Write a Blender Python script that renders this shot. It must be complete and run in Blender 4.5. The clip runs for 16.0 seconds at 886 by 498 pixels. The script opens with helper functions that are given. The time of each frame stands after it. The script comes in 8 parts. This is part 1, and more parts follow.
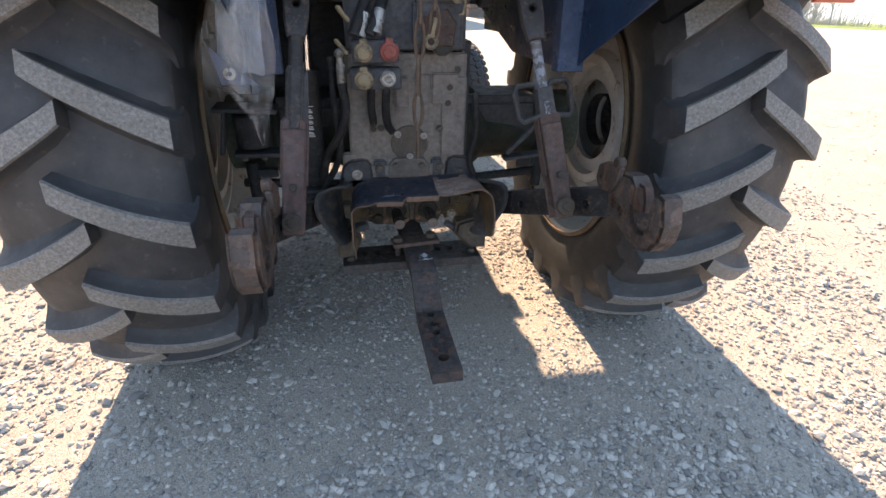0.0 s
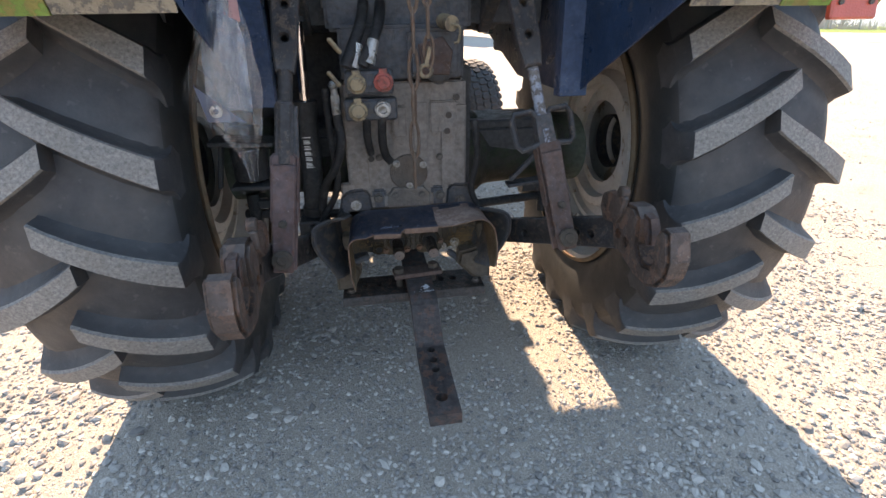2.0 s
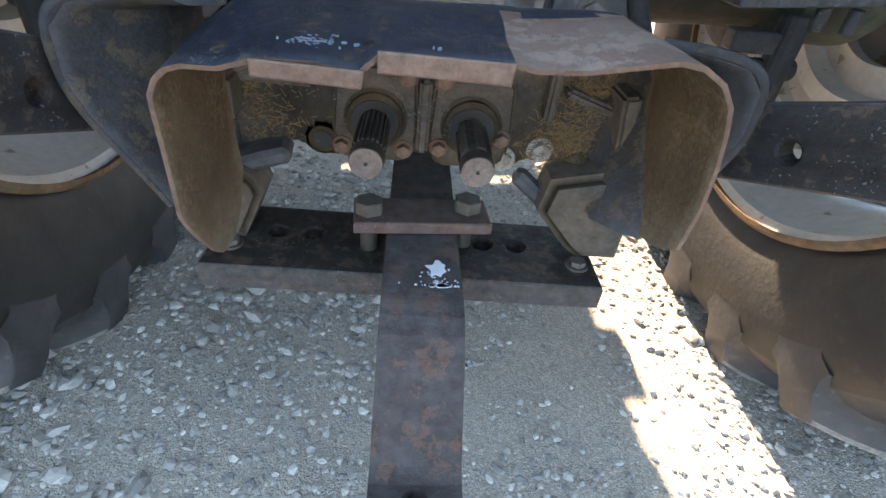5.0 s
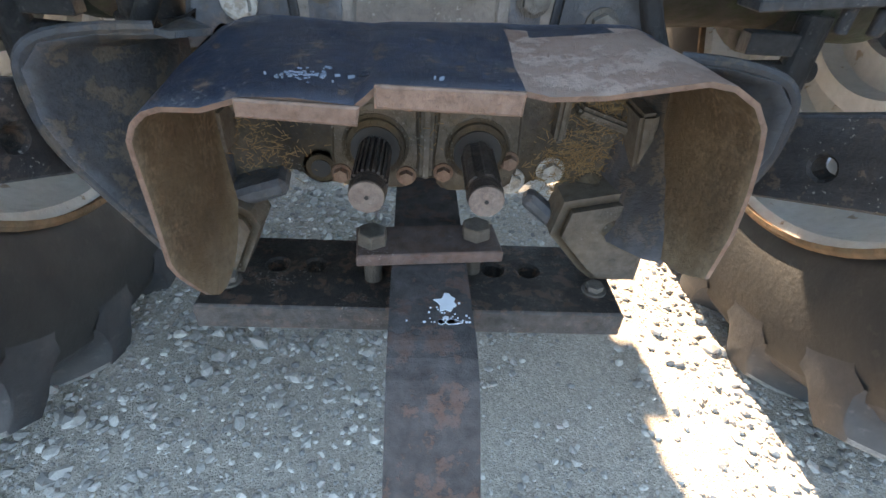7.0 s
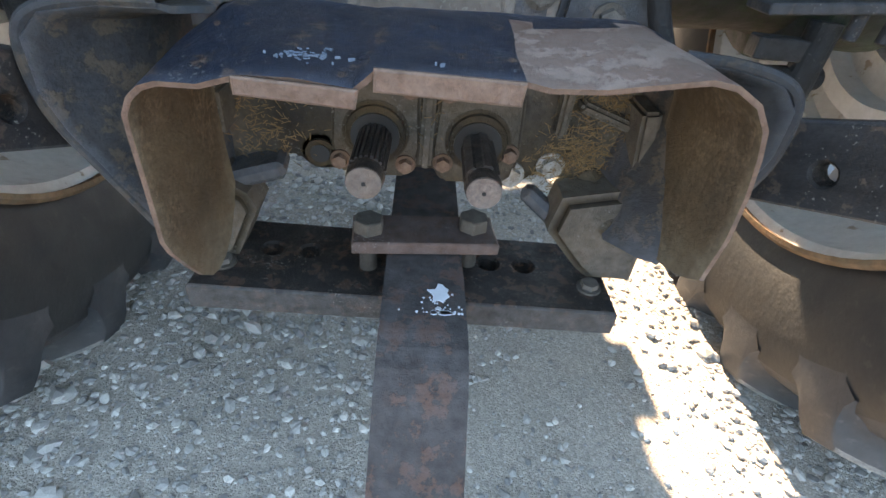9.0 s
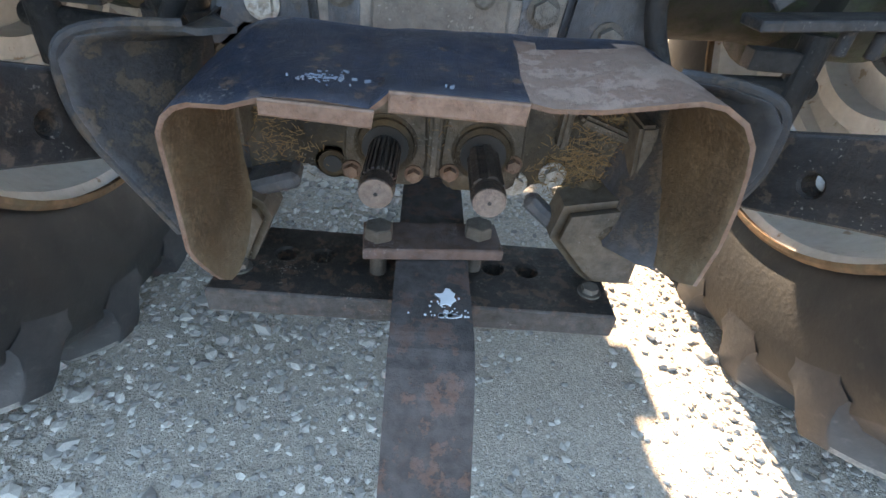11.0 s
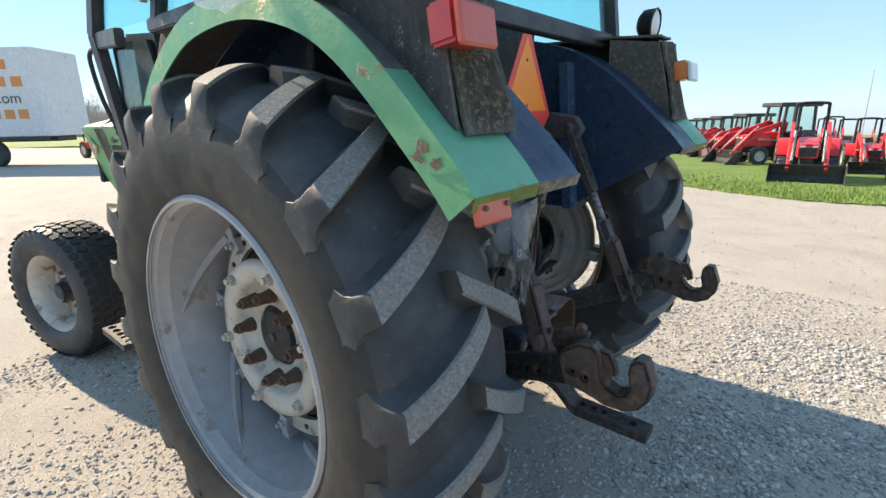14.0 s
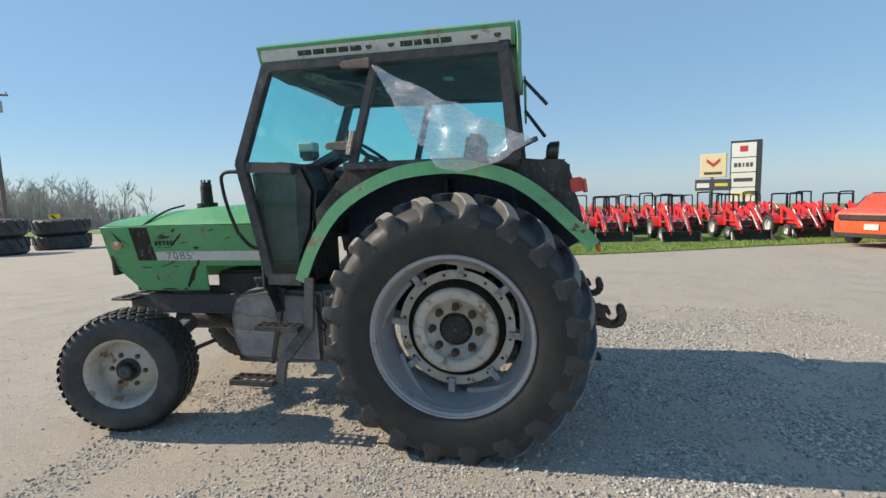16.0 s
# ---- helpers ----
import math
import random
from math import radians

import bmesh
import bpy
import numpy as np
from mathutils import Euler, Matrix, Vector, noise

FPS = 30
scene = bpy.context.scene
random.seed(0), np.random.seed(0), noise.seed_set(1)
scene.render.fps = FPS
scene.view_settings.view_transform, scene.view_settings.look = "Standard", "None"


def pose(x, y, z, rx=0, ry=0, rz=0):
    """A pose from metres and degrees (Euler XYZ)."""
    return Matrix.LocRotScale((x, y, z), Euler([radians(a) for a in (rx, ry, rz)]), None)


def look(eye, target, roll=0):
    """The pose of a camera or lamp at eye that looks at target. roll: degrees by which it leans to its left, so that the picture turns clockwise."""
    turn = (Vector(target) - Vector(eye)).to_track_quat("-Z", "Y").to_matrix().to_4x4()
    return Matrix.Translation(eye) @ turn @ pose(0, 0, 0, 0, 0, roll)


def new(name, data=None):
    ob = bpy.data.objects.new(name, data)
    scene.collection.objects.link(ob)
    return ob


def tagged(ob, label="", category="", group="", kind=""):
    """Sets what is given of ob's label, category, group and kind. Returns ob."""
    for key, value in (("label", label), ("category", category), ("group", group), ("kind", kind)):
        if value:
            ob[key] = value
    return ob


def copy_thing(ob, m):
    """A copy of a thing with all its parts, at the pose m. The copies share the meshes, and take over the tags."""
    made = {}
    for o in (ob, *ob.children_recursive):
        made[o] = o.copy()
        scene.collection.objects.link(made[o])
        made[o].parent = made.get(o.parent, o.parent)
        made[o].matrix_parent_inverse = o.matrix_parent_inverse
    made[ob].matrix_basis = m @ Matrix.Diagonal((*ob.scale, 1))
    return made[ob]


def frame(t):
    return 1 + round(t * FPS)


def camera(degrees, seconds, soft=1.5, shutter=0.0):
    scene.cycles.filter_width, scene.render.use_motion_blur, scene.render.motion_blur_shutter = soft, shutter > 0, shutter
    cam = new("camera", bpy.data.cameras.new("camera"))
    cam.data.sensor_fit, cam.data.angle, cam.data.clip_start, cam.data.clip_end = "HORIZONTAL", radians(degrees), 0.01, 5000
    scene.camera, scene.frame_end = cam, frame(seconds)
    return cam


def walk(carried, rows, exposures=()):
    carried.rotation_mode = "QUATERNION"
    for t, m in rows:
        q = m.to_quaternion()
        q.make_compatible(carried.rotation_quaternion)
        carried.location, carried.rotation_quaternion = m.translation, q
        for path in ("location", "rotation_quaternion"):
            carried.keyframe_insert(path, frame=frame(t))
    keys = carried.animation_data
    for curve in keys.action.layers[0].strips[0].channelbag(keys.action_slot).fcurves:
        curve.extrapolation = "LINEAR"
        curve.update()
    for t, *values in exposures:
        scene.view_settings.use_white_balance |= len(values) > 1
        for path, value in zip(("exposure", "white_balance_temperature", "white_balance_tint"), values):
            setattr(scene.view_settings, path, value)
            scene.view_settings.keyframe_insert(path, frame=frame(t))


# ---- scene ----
cam = camera(84.4, 16.0)
PATH = [
    (0, (-0.198, -1.926, 1.311), (0.16, -0.21, 0.349), 1.5),
    (0.5, (-0.207, -1.916, 1.321), (0.146, -0.19, 0.375), 1.3),
    (1, (-0.179, -1.909, 1.324), (0.148, -0.171, 0.388), 1.1),
    (1.5, (-0.151, -1.893, 1.328), (0.17, -0.149, 0.404), 0.3),
    (2, (-0.114, -1.867, 1.335), (0.157, -0.107, 0.425), -0.6),
    (2.5, (-0.063, -1.811, 1.329), (0.123, -0.059, 0.383), -0.6),
    (2.7, (-0.045, -1.758, 1.261), (0.095, -0.026, 0.269), 0.1),
    (3, (-0.078, -1.572, 1.193), (0.122, 0.114, 0.136), 1.8),
    (3.5, (-0.06, -1.258, 1.057), (0.192, 0.391, -0.047), 1.5),
    (4, (0.009, -0.976, 0.867), (0.2, 0.647, -0.287), 5.5),
    (6.5, (0.005, -0.851, 0.799), (0.11, 0.745, -0.401), 6.2),
    (7, (0.007, -0.838, 0.819), (0.127, 0.773, -0.36), 4.3),
    (7.5, (0.013, -0.83, 0.818), (0.133, 0.772, -0.374), 5.9),
    (8, (0.013, -0.841, 0.813), (0.121, 0.759, -0.382), 6.4),
    (8.5, (0.013, -0.838, 0.813), (0.135, 0.759, -0.384), 6.9),
    (11, (0.005, -0.857, 0.834), (0.116, 0.745, -0.358), 6.7),
    (11.5, (0.004, -0.895, 0.862), (0.234, 0.677, -0.354), 10.3),
    (12, (-0.066, -1.074, 1.039), (0.261, 0.561, -0.065), 8.7),
    (12.3, (-0.177, -1.261, 1.199), (0.34, 0.349, 0.13), 3.8),
    (12.5, (-0.275, -1.379, 1.216), (0.365, 0.269, 0.281), 7.1),
    (13, (-0.664, -1.386, 1.38), (0.275, 0.258, 0.735), 6.9),
    (13.2, (-0.86, -1.391, 1.394), (0.219, 0.172, 0.766), 8.1),
    (13.5, (-1.181, -1.449, 1.445), (0.086, -0.024, 0.841), 3.8),
    (13.7, (-1.371, -1.45, 1.489), (-0.035, -0.102, 0.858), 2.7),
    (14, (-1.658, -1.331, 1.5), (-0.164, -0.113, 0.969), -1.1),
    (14.5, (-2.249, -1.18, 1.518), (-0.55, -0.201, 1.123), 1.1),
    (15, (-2.762, -0.961, 1.552), (-0.976, -0.148, 1.165), -0.3),
    (15.5, (-3.332, -0.72, 1.606), (-1.44, -0.122, 1.354), -0.3),
    (16, (-3.813, -0.453, 1.669), (-1.864, -0.071, 1.429), -1.9),
]
walk(cam, [(t, look(eye, target, roll)) for t, eye, target, roll in PATH],
     [(0, 2.84, 8300, 27), (2.5, 3.04, 8250, 25), (3.5, 3.72, 8450, 24), (6.5, 4.20, 8300, 21), (11.2, 4.20, 8300, 21), (12.0, 4.08, 8400, 22),
      (12.5, 3.84, 8400, 23), (13.0, 3.54, 8250, 23), (13.5, 2.94, 7850, 18), (14.0, 2.20, 7150, 13), (15.0, 1.88, 7000, 12), (16.0, 1.48, 6800, 11)])

# ---- light ----
SUN_EL, SUN_AZ = 32.0, -2.0
world = bpy.data.worlds.new("sky")
scene.world = world
world.use_nodes = True
wn = world.node_tree.nodes
wn.clear()
sky = wn.new("ShaderNodeTexSky")
sky.sky_type, sky.sun_disc = "NISHITA", False
sky.sun_elevation, sky.sun_rotation = radians(SUN_EL), radians(SUN_AZ)
sky.air_density, sky.dust_density, sky.ozone_density = 1.0, 0.05, 3.2
bg = wn.new("ShaderNodeBackground")
bg.inputs["Strength"].default_value = 0.088
out = wn.new("ShaderNodeOutputWorld")
hue = wn.new("ShaderNodeHueSaturation")
hue.inputs["Saturation"].default_value = 1.2
gam = wn.new("ShaderNodeGamma")
gam.inputs[1].default_value = 0.78
world.node_tree.links.new(sky.outputs[0], gam.inputs[0])
world.node_tree.links.new(gam.outputs[0], hue.inputs["Color"])
tin = wn.new("ShaderNodeMix")
tin.data_type, tin.blend_type = "RGBA", "MULTIPLY"
tin.inputs[0].default_value, tin.inputs[7].default_value = 1.0, (0.90, 1.0, 1.07, 1)
world.node_tree.links.new(hue.outputs[0], tin.inputs[6])
haze = wn.new("ShaderNodeMix")
haze.data_type = "RGBA"
haze.inputs[0].default_value, haze.inputs[7].default_value = 0.68, (0.98, 1.74, 2.66, 1)
world.node_tree.links.new(tin.outputs[2], haze.inputs[6])
world.node_tree.links.new(haze.outputs[2], bg.inputs[0])
world.node_tree.links.new(bg.outputs[0], out.inputs[0])
sun = new("sun", bpy.data.lights.new("sun", "SUN"))
sun.data.energy, sun.data.angle, sun.data.color = 2.25, radians(0.55), (1.0, 0.885, 0.71)
sun.matrix_world = look((0, 0, 20), (
    20 * math.sin(radians(-SUN_AZ)) * math.cos(radians(SUN_EL)),
    -20 * math.cos(radians(SUN_AZ)) * math.cos(radians(SUN_EL)),
    20 - 20 * math.sin(radians(SUN_EL))))


# ---- materials ----
class Mat:
    """A small builder for node materials."""

    def __init__(self, name, rough=0.5, metal=0.0):
        self.m = bpy.data.materials.new(name)
        self.m.use_nodes = True
        self.t = self.m.node_tree
        self.b = self.t.nodes["Principled BSDF"]
        self.b.inputs["Roughness"].default_value = rough
        self.b.inputs["Metallic"].default_value = metal
        self.co = self.t.nodes.new("ShaderNodeTexCoord").outputs["Object"]

    def node(self, kind, **sets):
        n = self.t.nodes.new(kind)
        for k, v in sets.items():
            n.inputs[k].default_value = v
        return n

    def link(self, a, b):
        self.t.links.new(a, b)

    def noise(self, scale, detail=4.0, rough=0.55, co=None):
        n = self.node("ShaderNodeTexNoise", Scale=scale, Detail=detail, Roughness=rough)
        self.link(co or self.co, n.inputs["Vector"])
        return n.outputs["Fac"]

    def voronoi(self, scale, feature="F1", out="Distance", rand=1.0):
        n = self.node("ShaderNodeTexVoronoi", Scale=scale, Randomness=rand)
        n.feature = feature
        self.link(self.co, n.inputs["Vector"])
        return n.outputs[out]

    def ramp(self, fac, lo, hi, a=(0, 0, 0), b=(1, 1, 1)):
        n = self.t.nodes.new("ShaderNodeValToRGB")
        e = n.color_ramp.elements
        e[0].position, e[1].position = lo, hi
        e[0].color, e[1].color = (*a, 1), (*b, 1)
        self.link(fac, n.inputs[0])
        return n.outputs[0]

    def mix(self, fac, a, b):
        n = self.t.nodes.new("ShaderNodeMix")
        n.data_type = "RGBA"
        for i, v in ((0, fac), (6, a), (7, b)):
            if isinstance(v, (int, float)):
                n.inputs[i].default_value = v
            elif isinstance(v, tuple):
                n.inputs[i].default_value = (*v, 1)
            else:
                self.link(v, n.inputs[i])
        return n.outputs[2]

    def math(self, op, a, b=0.0):
        n = self.t.nodes.new("ShaderNodeMath")
        n.operation = op
        for i, v in ((0, a), (1, b)):
            if isinstance(v, (int, float)):
                n.inputs[i].default_value = v
            else:
                self.link(v, n.inputs[i])
        return n.outputs[0]

    def color(self, c):
        if isinstance(c, tuple):
            self.b.inputs["Base Color"].default_value = (*c, 1)
        else:
            self.link(c, self.b.inputs["Base Color"])
        return self

    def rough(self, r):
        self.link(r, self.b.inputs["Roughness"])
        return self

    def bump(self, h, strength=0.3, dist=0.01):
        n = self.node("ShaderNodeBump", Strength=strength, Distance=dist)
        self.link(h, n.inputs["Height"])
        self.link(n.outputs[0], self.b.inputs["Normal"])
        return self


def worn(name, base, under, amount=0.5, dirt=(0.16, 0.13, 0.10), dirt_amount=0.35, rough=0.5, metal=0.0, scale=18.0, speck=0.0):
    """Paint over another surface: chips that show it, a dust film and fine relief."""
    k = Mat(name, rough, metal)
    dark = max(base) < 0.25
    if dark:
        base, under, dirt = (tuple(q * v for v in c) for q, c in ((0.62, base), (0.85, under), (0.68, dirt)))
        k.b.inputs["Specular IOR Level"].default_value = 0.28
    chips = k.ramp(k.noise(scale, 8.0, 0.70), 0.62 - 0.25 * amount, 0.655 - 0.25 * amount)
    film = k.ramp(k.noise(scale * 0.25, 7.0, 0.68), 0.40, 0.68)
    tone = k.mix(k.ramp(k.noise(scale * 3.1, 5.0, 0.65), 0.3, 0.7), tuple((0.42 if dark else 0.88) * v for v in base), tuple(min(1.0, (1.65 if dark else 1.1) * v) for v in base))
    tone = k.mix(k.ramp(k.noise(scale * 0.16, 4.0), 0.35, 0.65), tone, tuple((0.55 if dark else 0.88) * v for v in base)) if dark else tone
    rim = k.ramp(k.noise(scale, 8.0, 0.70), 0.585 - 0.25 * amount, 0.62 - 0.25 * amount)
    c = k.mix(k.math("MULTIPLY", rim, 0.6 if dark else 0.3 * min(1.0, 4 * amount)), tone, tuple(0.5 * v for v in base))
    c = k.mix(chips, c, k.mix(k.noise(scale * 5.0, 4.0), tuple(0.6 * v for v in under), tuple(min(1.0, 1.4 * v) for v in under)))
    stretch = k.t.nodes.new("ShaderNodeMapping")
    stretch.inputs["Scale"].default_value = (1.0, 1.0, 0.16)
    k.link(k.co, stretch.inputs["Vector"])
    runs = k.ramp(k.noise(scale * 2.2, 5.0, 0.65, stretch.outputs[0]), 0.55, 0.66)
    c = k.mix(k.math("MULTIPLY", runs, (0.25 if dark else 0.04) + 0.35 * amount), c, tuple(0.5 * (u + 0.4 * b) for u, b in zip(under, base)))
    pits = k.ramp(k.noise(scale * 4.5, 4.0, 0.7), 0.58, 0.64)
    c = k.mix(k.math("MULTIPLY", pits, 0.65 if dark else 0.5 * amount), c, tuple(0.3 * v for v in base))
    grain = k.math("ADD", k.math("MULTIPLY", k.noise(scale * 6.0, 3.0), 0.7), 0.55)
    c = k.mix(k.math("MULTIPLY", k.math("MULTIPLY", film, grain), dirt_amount), c, dirt)
    # Convex edges are lightened: wear, with edge highlights put into the colour.
    if max(base) < 0.2:
        edge = k.ramp(k.t.nodes.new("ShaderNodeNewGeometry").outputs["Pointiness"], 0.54, 0.64)
        c = k.mix(k.math("MULTIPLY", edge, k.math("MULTIPLY", k.noise(scale * 1.7, 4.0), 1.0)), c, tuple(min(0.34, 0.08 + 2.4 * v) for v in base))
    if speck:
        c = k.mix(k.math("MULTIPLY", k.ramp(k.math("MULTIPLY", k.noise(scale * 7, 2.0), k.math("ADD", k.noise(scale * 0.6, 3.0), 0.5)), 0.70, 0.76), speck), c, (0.42, 0.40, 0.36))
    k.color(c)
    k.rough(k.ramp(k.noise(scale * 0.7, 5.0), 0.25, 0.75, (rough - 0.15,) * 3, (min(1, rough + 0.22),) * 3))
    h = k.math("ADD", k.noise(scale * 4, 6.0, 0.75), k.math("MULTIPLY", chips, 0.4))
    k.bump(h, 0.5, 0.005)
    return k.m


M_CAST = worn("dark_cast_iron_paint", (0.040, 0.045, 0.054), (0.075, 0.055, 0.040), 0.35, (0.14, 0.115, 0.085), 0.45, 0.5, 0.0, 40)
M_HOUSING = worn("dusty_grey_casting", (0.155, 0.130, 0.110), (0.080, 0.070, 0.062), 0.5, (0.22, 0.150, 0.10), 0.6, 0.62, 0.0, 34, 0.3)
M_BLACK = worn("black_paint", (0.012, 0.013, 0.014), (0.035, 0.032, 0.030), 0.2, (0.060, 0.052, 0.045), 0.25, 0.45, 0.0, 34, 0.15)
M_LINK = worn("chipped_dark_steel", (0.028, 0.030, 0.034), (0.09, 0.062, 0.046), 0.26, (0.13, 0.10, 0.08), 0.3, 0.48, 0.15, 45, 0.35)
M_RUST = worn("rusted_brown_steel", (0.074, 0.034, 0.022), (0.034, 0.032, 0.036), 0.5, (0.115, 0.066, 0.048), 0.4, 0.62, 0.1, 40, 0.25)
M_HOOK = worn("dark_rusty_hook_steel", (0.070, 0.050, 0.042), (0.15, 0.078, 0.050), 0.42, (0.14, 0.092, 0.066), 0.4, 0.5, 0.15, 26, 0.2)
M_ROD = worn("chipped_blue_grey_rod_paint", (0.24, 0.27, 0.32), (0.05, 0.042, 0.04), 0.5, (0.28, 0.26, 0.24), 0.3, 0.5, 0.1, 60, 0.4)
M_RUSTRED = worn("faded_red_rusty_paint", (0.078, 0.034, 0.027), (0.034, 0.034, 0.042), 0.62, (0.120, 0.068, 0.052), 0.45, 0.6, 0.05, 26, 0.35)
M_DRAWBAR = worn("worn_drawbar_steel", (0.024, 0.018, 0.017), (0.135, 0.052, 0.026), 0.40, (0.050, 0.030, 0.022), 0.3, 0.78, 0.0, 34)
M_CROSS = worn("oily_dark_crossbar_steel", (0.022, 0.020, 0.019), (0.10, 0.052, 0.034), 0.34, (0.10, 0.068, 0.046), 0.4, 0.5, 0.2, 48, 0.3)
M_SHIELD = worn("shield_paint", (0.024, 0.038, 0.066), (0.12, 0.075, 0.055), 0.12, (0.12, 0.10, 0.09), 0.3, 0.40, 0.0, 45, 0.25)
M_SHIELDIN = worn("muddy_shield_inside", (0.20, 0.135, 0.080), (0.085, 0.056, 0.032), 0.38, (0.22, 0.150, 0.080), 0.5, 0.75, 0.0, 60)
M_BARE = worn("scuffed_bare_rusty_sheet", (0.30, 0.205, 0.165), (0.15, 0.075, 0.05), 0.62, (0.40, 0.33, 0.29), 0.55, 0.5, 0.2, 22)
M_EDGE = worn("bare_rusty_edge", (0.19, 0.105, 0.072), (0.10, 0.055, 0.036), 0.5, (0.22, 0.155, 0.115), 0.3, 0.6, 0.2, 60)
# Reflected sky blue is put into this near-black paint's own colour.
M_NAVY = worn("dark_blue_black_fender_paint", (0.008, 0.040, 0.100), (0.035, 0.042, 0.050), 0.02, (0.022, 0.055, 0.105), 0.15, 0.32, 0.0, 22, 0.3)
M_GREEN = worn("faded_green_paint", (0.085, 0.36, 0.165), (0.20, 0.12, 0.05), 0.12, (0.27, 0.35, 0.20), 0.35, 0.42, 0.0, 7)
M_GREENWORN = worn("rubbed_green_paint", (0.10, 0.36, 0.23), (0.22, 0.17, 0.06), 0.0, (0.22, 0.37, 0.15), 0.35, 0.45, 0.0, 9)
M_HOOD = worn("scratched_green_hood_paint", (0.075, 0.34, 0.13), (0.22, 0.11, 0.05), 0.10, (0.22, 0.38, 0.22), 0.3, 0.38, 0.0, 6)
M_MOSSLIP = worn("mossy_green_lip", (0.16, 0.27, 0.05), (0.26, 0.22, 0.06), 0.45, (0.10, 0.09, 0.03), 0.6, 0.7, 0.0, 20)
M_MUDLIP = worn("dusty_tan_lip", (0.26, 0.22, 0.16), (0.08, 0.075, 0.07), 0.5, (0.30, 0.25, 0.18), 0.5, 0.8, 0.0, 30, 0.4)
M_MOSS = worn("mossy_weathered_plastic", (0.072, 0.068, 0.058), (0.20, 0.16, 0.10), 0.33, (0.17, 0.14, 0.08), 0.5, 0.85, 0.0, 60, 0.5)
M_COVER = worn("grey_fender_plastic", (0.060, 0.058, 0.056), (0.30, 0.29, 0.27), 0.02, (0.12, 0.115, 0.105), 0.4, 0.6, 0.0, 30, 0.6)
M_SILVER = worn("silver_rim_paint", (0.40, 0.40, 0.41), (0.27, 0.24, 0.21), 0.02, (0.33, 0.30, 0.26), 0.18, 0.45, 0.30, 7)
M_BARREL = worn("dusty_silver_barrel_paint", (0.29, 0.295, 0.31), (0.24, 0.21, 0.18), 0.02, (0.25, 0.225, 0.19), 0.22, 0.5, 0.25, 6)
M_HUBW = worn("dirty_white_hub_paint", (0.54, 0.515, 0.465), (0.25, 0.16, 0.09), 0.16, (0.34, 0.25, 0.15), 0.5, 0.45, 0.2, 9)
M_RIMRUST = worn("rusty_silver_rim", (0.52, 0.51, 0.48), (0.26, 0.18, 0.12), 0.06, (0.38, 0.33, 0.25), 0.35, 0.42, 0.15, 16)
# Dark brown for the gap round the hub, its shade put into the colour.
M_GAP = worn("dark_greasy_hub_side", (0.085, 0.062, 0.040), (0.03, 0.026, 0.022), 0.5, (0.13, 0.095, 0.055), 0.5, 0.7, 0.0, 30)
M_RIMEDGE = worn("rusted_rim_edge", (0.24, 0.13, 0.07), (0.12, 0.08, 0.05), 0.4, (0.28, 0.19, 0.12), 0.4, 0.7, 0.1, 14)
M_CASTIN = worn("mud_caked_casting", (0.060, 0.044, 0.027), (0.012, 0.013, 0.015), 0.55, (0.155, 0.100, 0.046), 0.8, 0.7, 0.0, 45, 0.2)
M_NUTRUST = worn("rusty_lug_nut", (0.16, 0.085, 0.05), (0.07, 0.045, 0.035), 0.5, (0.2, 0.14, 0.09), 0.3, 0.7, 0.3, 40)
M_BOLT = worn("weathered_bolt", (0.10, 0.085, 0.07), (0.05, 0.045, 0.04), 0.5, (0.18, 0.14, 0.10), 0.4, 0.55, 0.4, 50)
M_ZINC = worn("zinc_plated_steel", (0.40, 0.39, 0.37), (0.25, 0.22, 0.19), 0.3, (0.4, 0.37, 0.3), 0.25, 0.33, 0.7, 40)
M_CHAIN = worn("rusty_chain_steel", (0.21, 0.125, 0.085), (0.10, 0.06, 0.045), 0.5, (0.27, 0.19, 0.14), 0.35, 0.7, 0.15, 50)
M_SHAFT = worn("oily_splined_steel", (0.050, 0.040, 0.036), (0.11, 0.075, 0.055), 0.35, (0.12, 0.09, 0.07), 0.25, 0.40, 0.55, 40)
M_SHAFTEND = worn("dull_shaft_end", (0.20, 0.145, 0.125), (0.13, 0.09, 0.075), 0.4, (0.22, 0.17, 0.14), 0.3, 0.6, 0.3, 60)
M_TAN = worn("tan_plastic_cap", (0.25, 0.19, 0.115), (0.12, 0.09, 0.06), 0.35, (0.14, 0.11, 0.08), 0.4, 0.6, 0.0, 40)
M_REDCAP = worn("faded_red_cap", (0.30, 0.065, 0.05), (0.16, 0.05, 0.04), 0.35, (0.20, 0.11, 0.085), 0.35, 0.55, 0.0, 40)
M_HOSE = worn("black_rubber_hose", (0.016, 0.016, 0.017), (0.035, 0.034, 0.032), 0.3, (0.07, 0.062, 0.055), 0.35, 0.6, 0.0, 25)
M_GREENHOUSE = worn("mossy_green_axle_paint", (0.036, 0.056, 0.028), (0.026, 0.026, 0.025), 0.6, (0.10, 0.085, 0.055), 0.45, 0.55, 0.0, 36)
M_GREY = worn("grey_tank_plastic", (0.20, 0.205, 0.21), (0.10, 0.10, 0.10), 0.2, (0.19, 0.17, 0.14), 0.4, 0.5, 0.0, 6)
M_CAB = worn("satin_black_cab_frame", (0.018, 0.020, 0.024), (0.05, 0.048, 0.045), 0.0, (0.05, 0.05, 0.052), 0.15, 0.38, 0.0, 10)
M_STRIPE = worn("aged_white_decal", (0.62, 0.63, 0.60), (0.25, 0.32, 0.24), 0.04, (0.42, 0.45, 0.38), 0.35, 0.5, 0.0, 14)
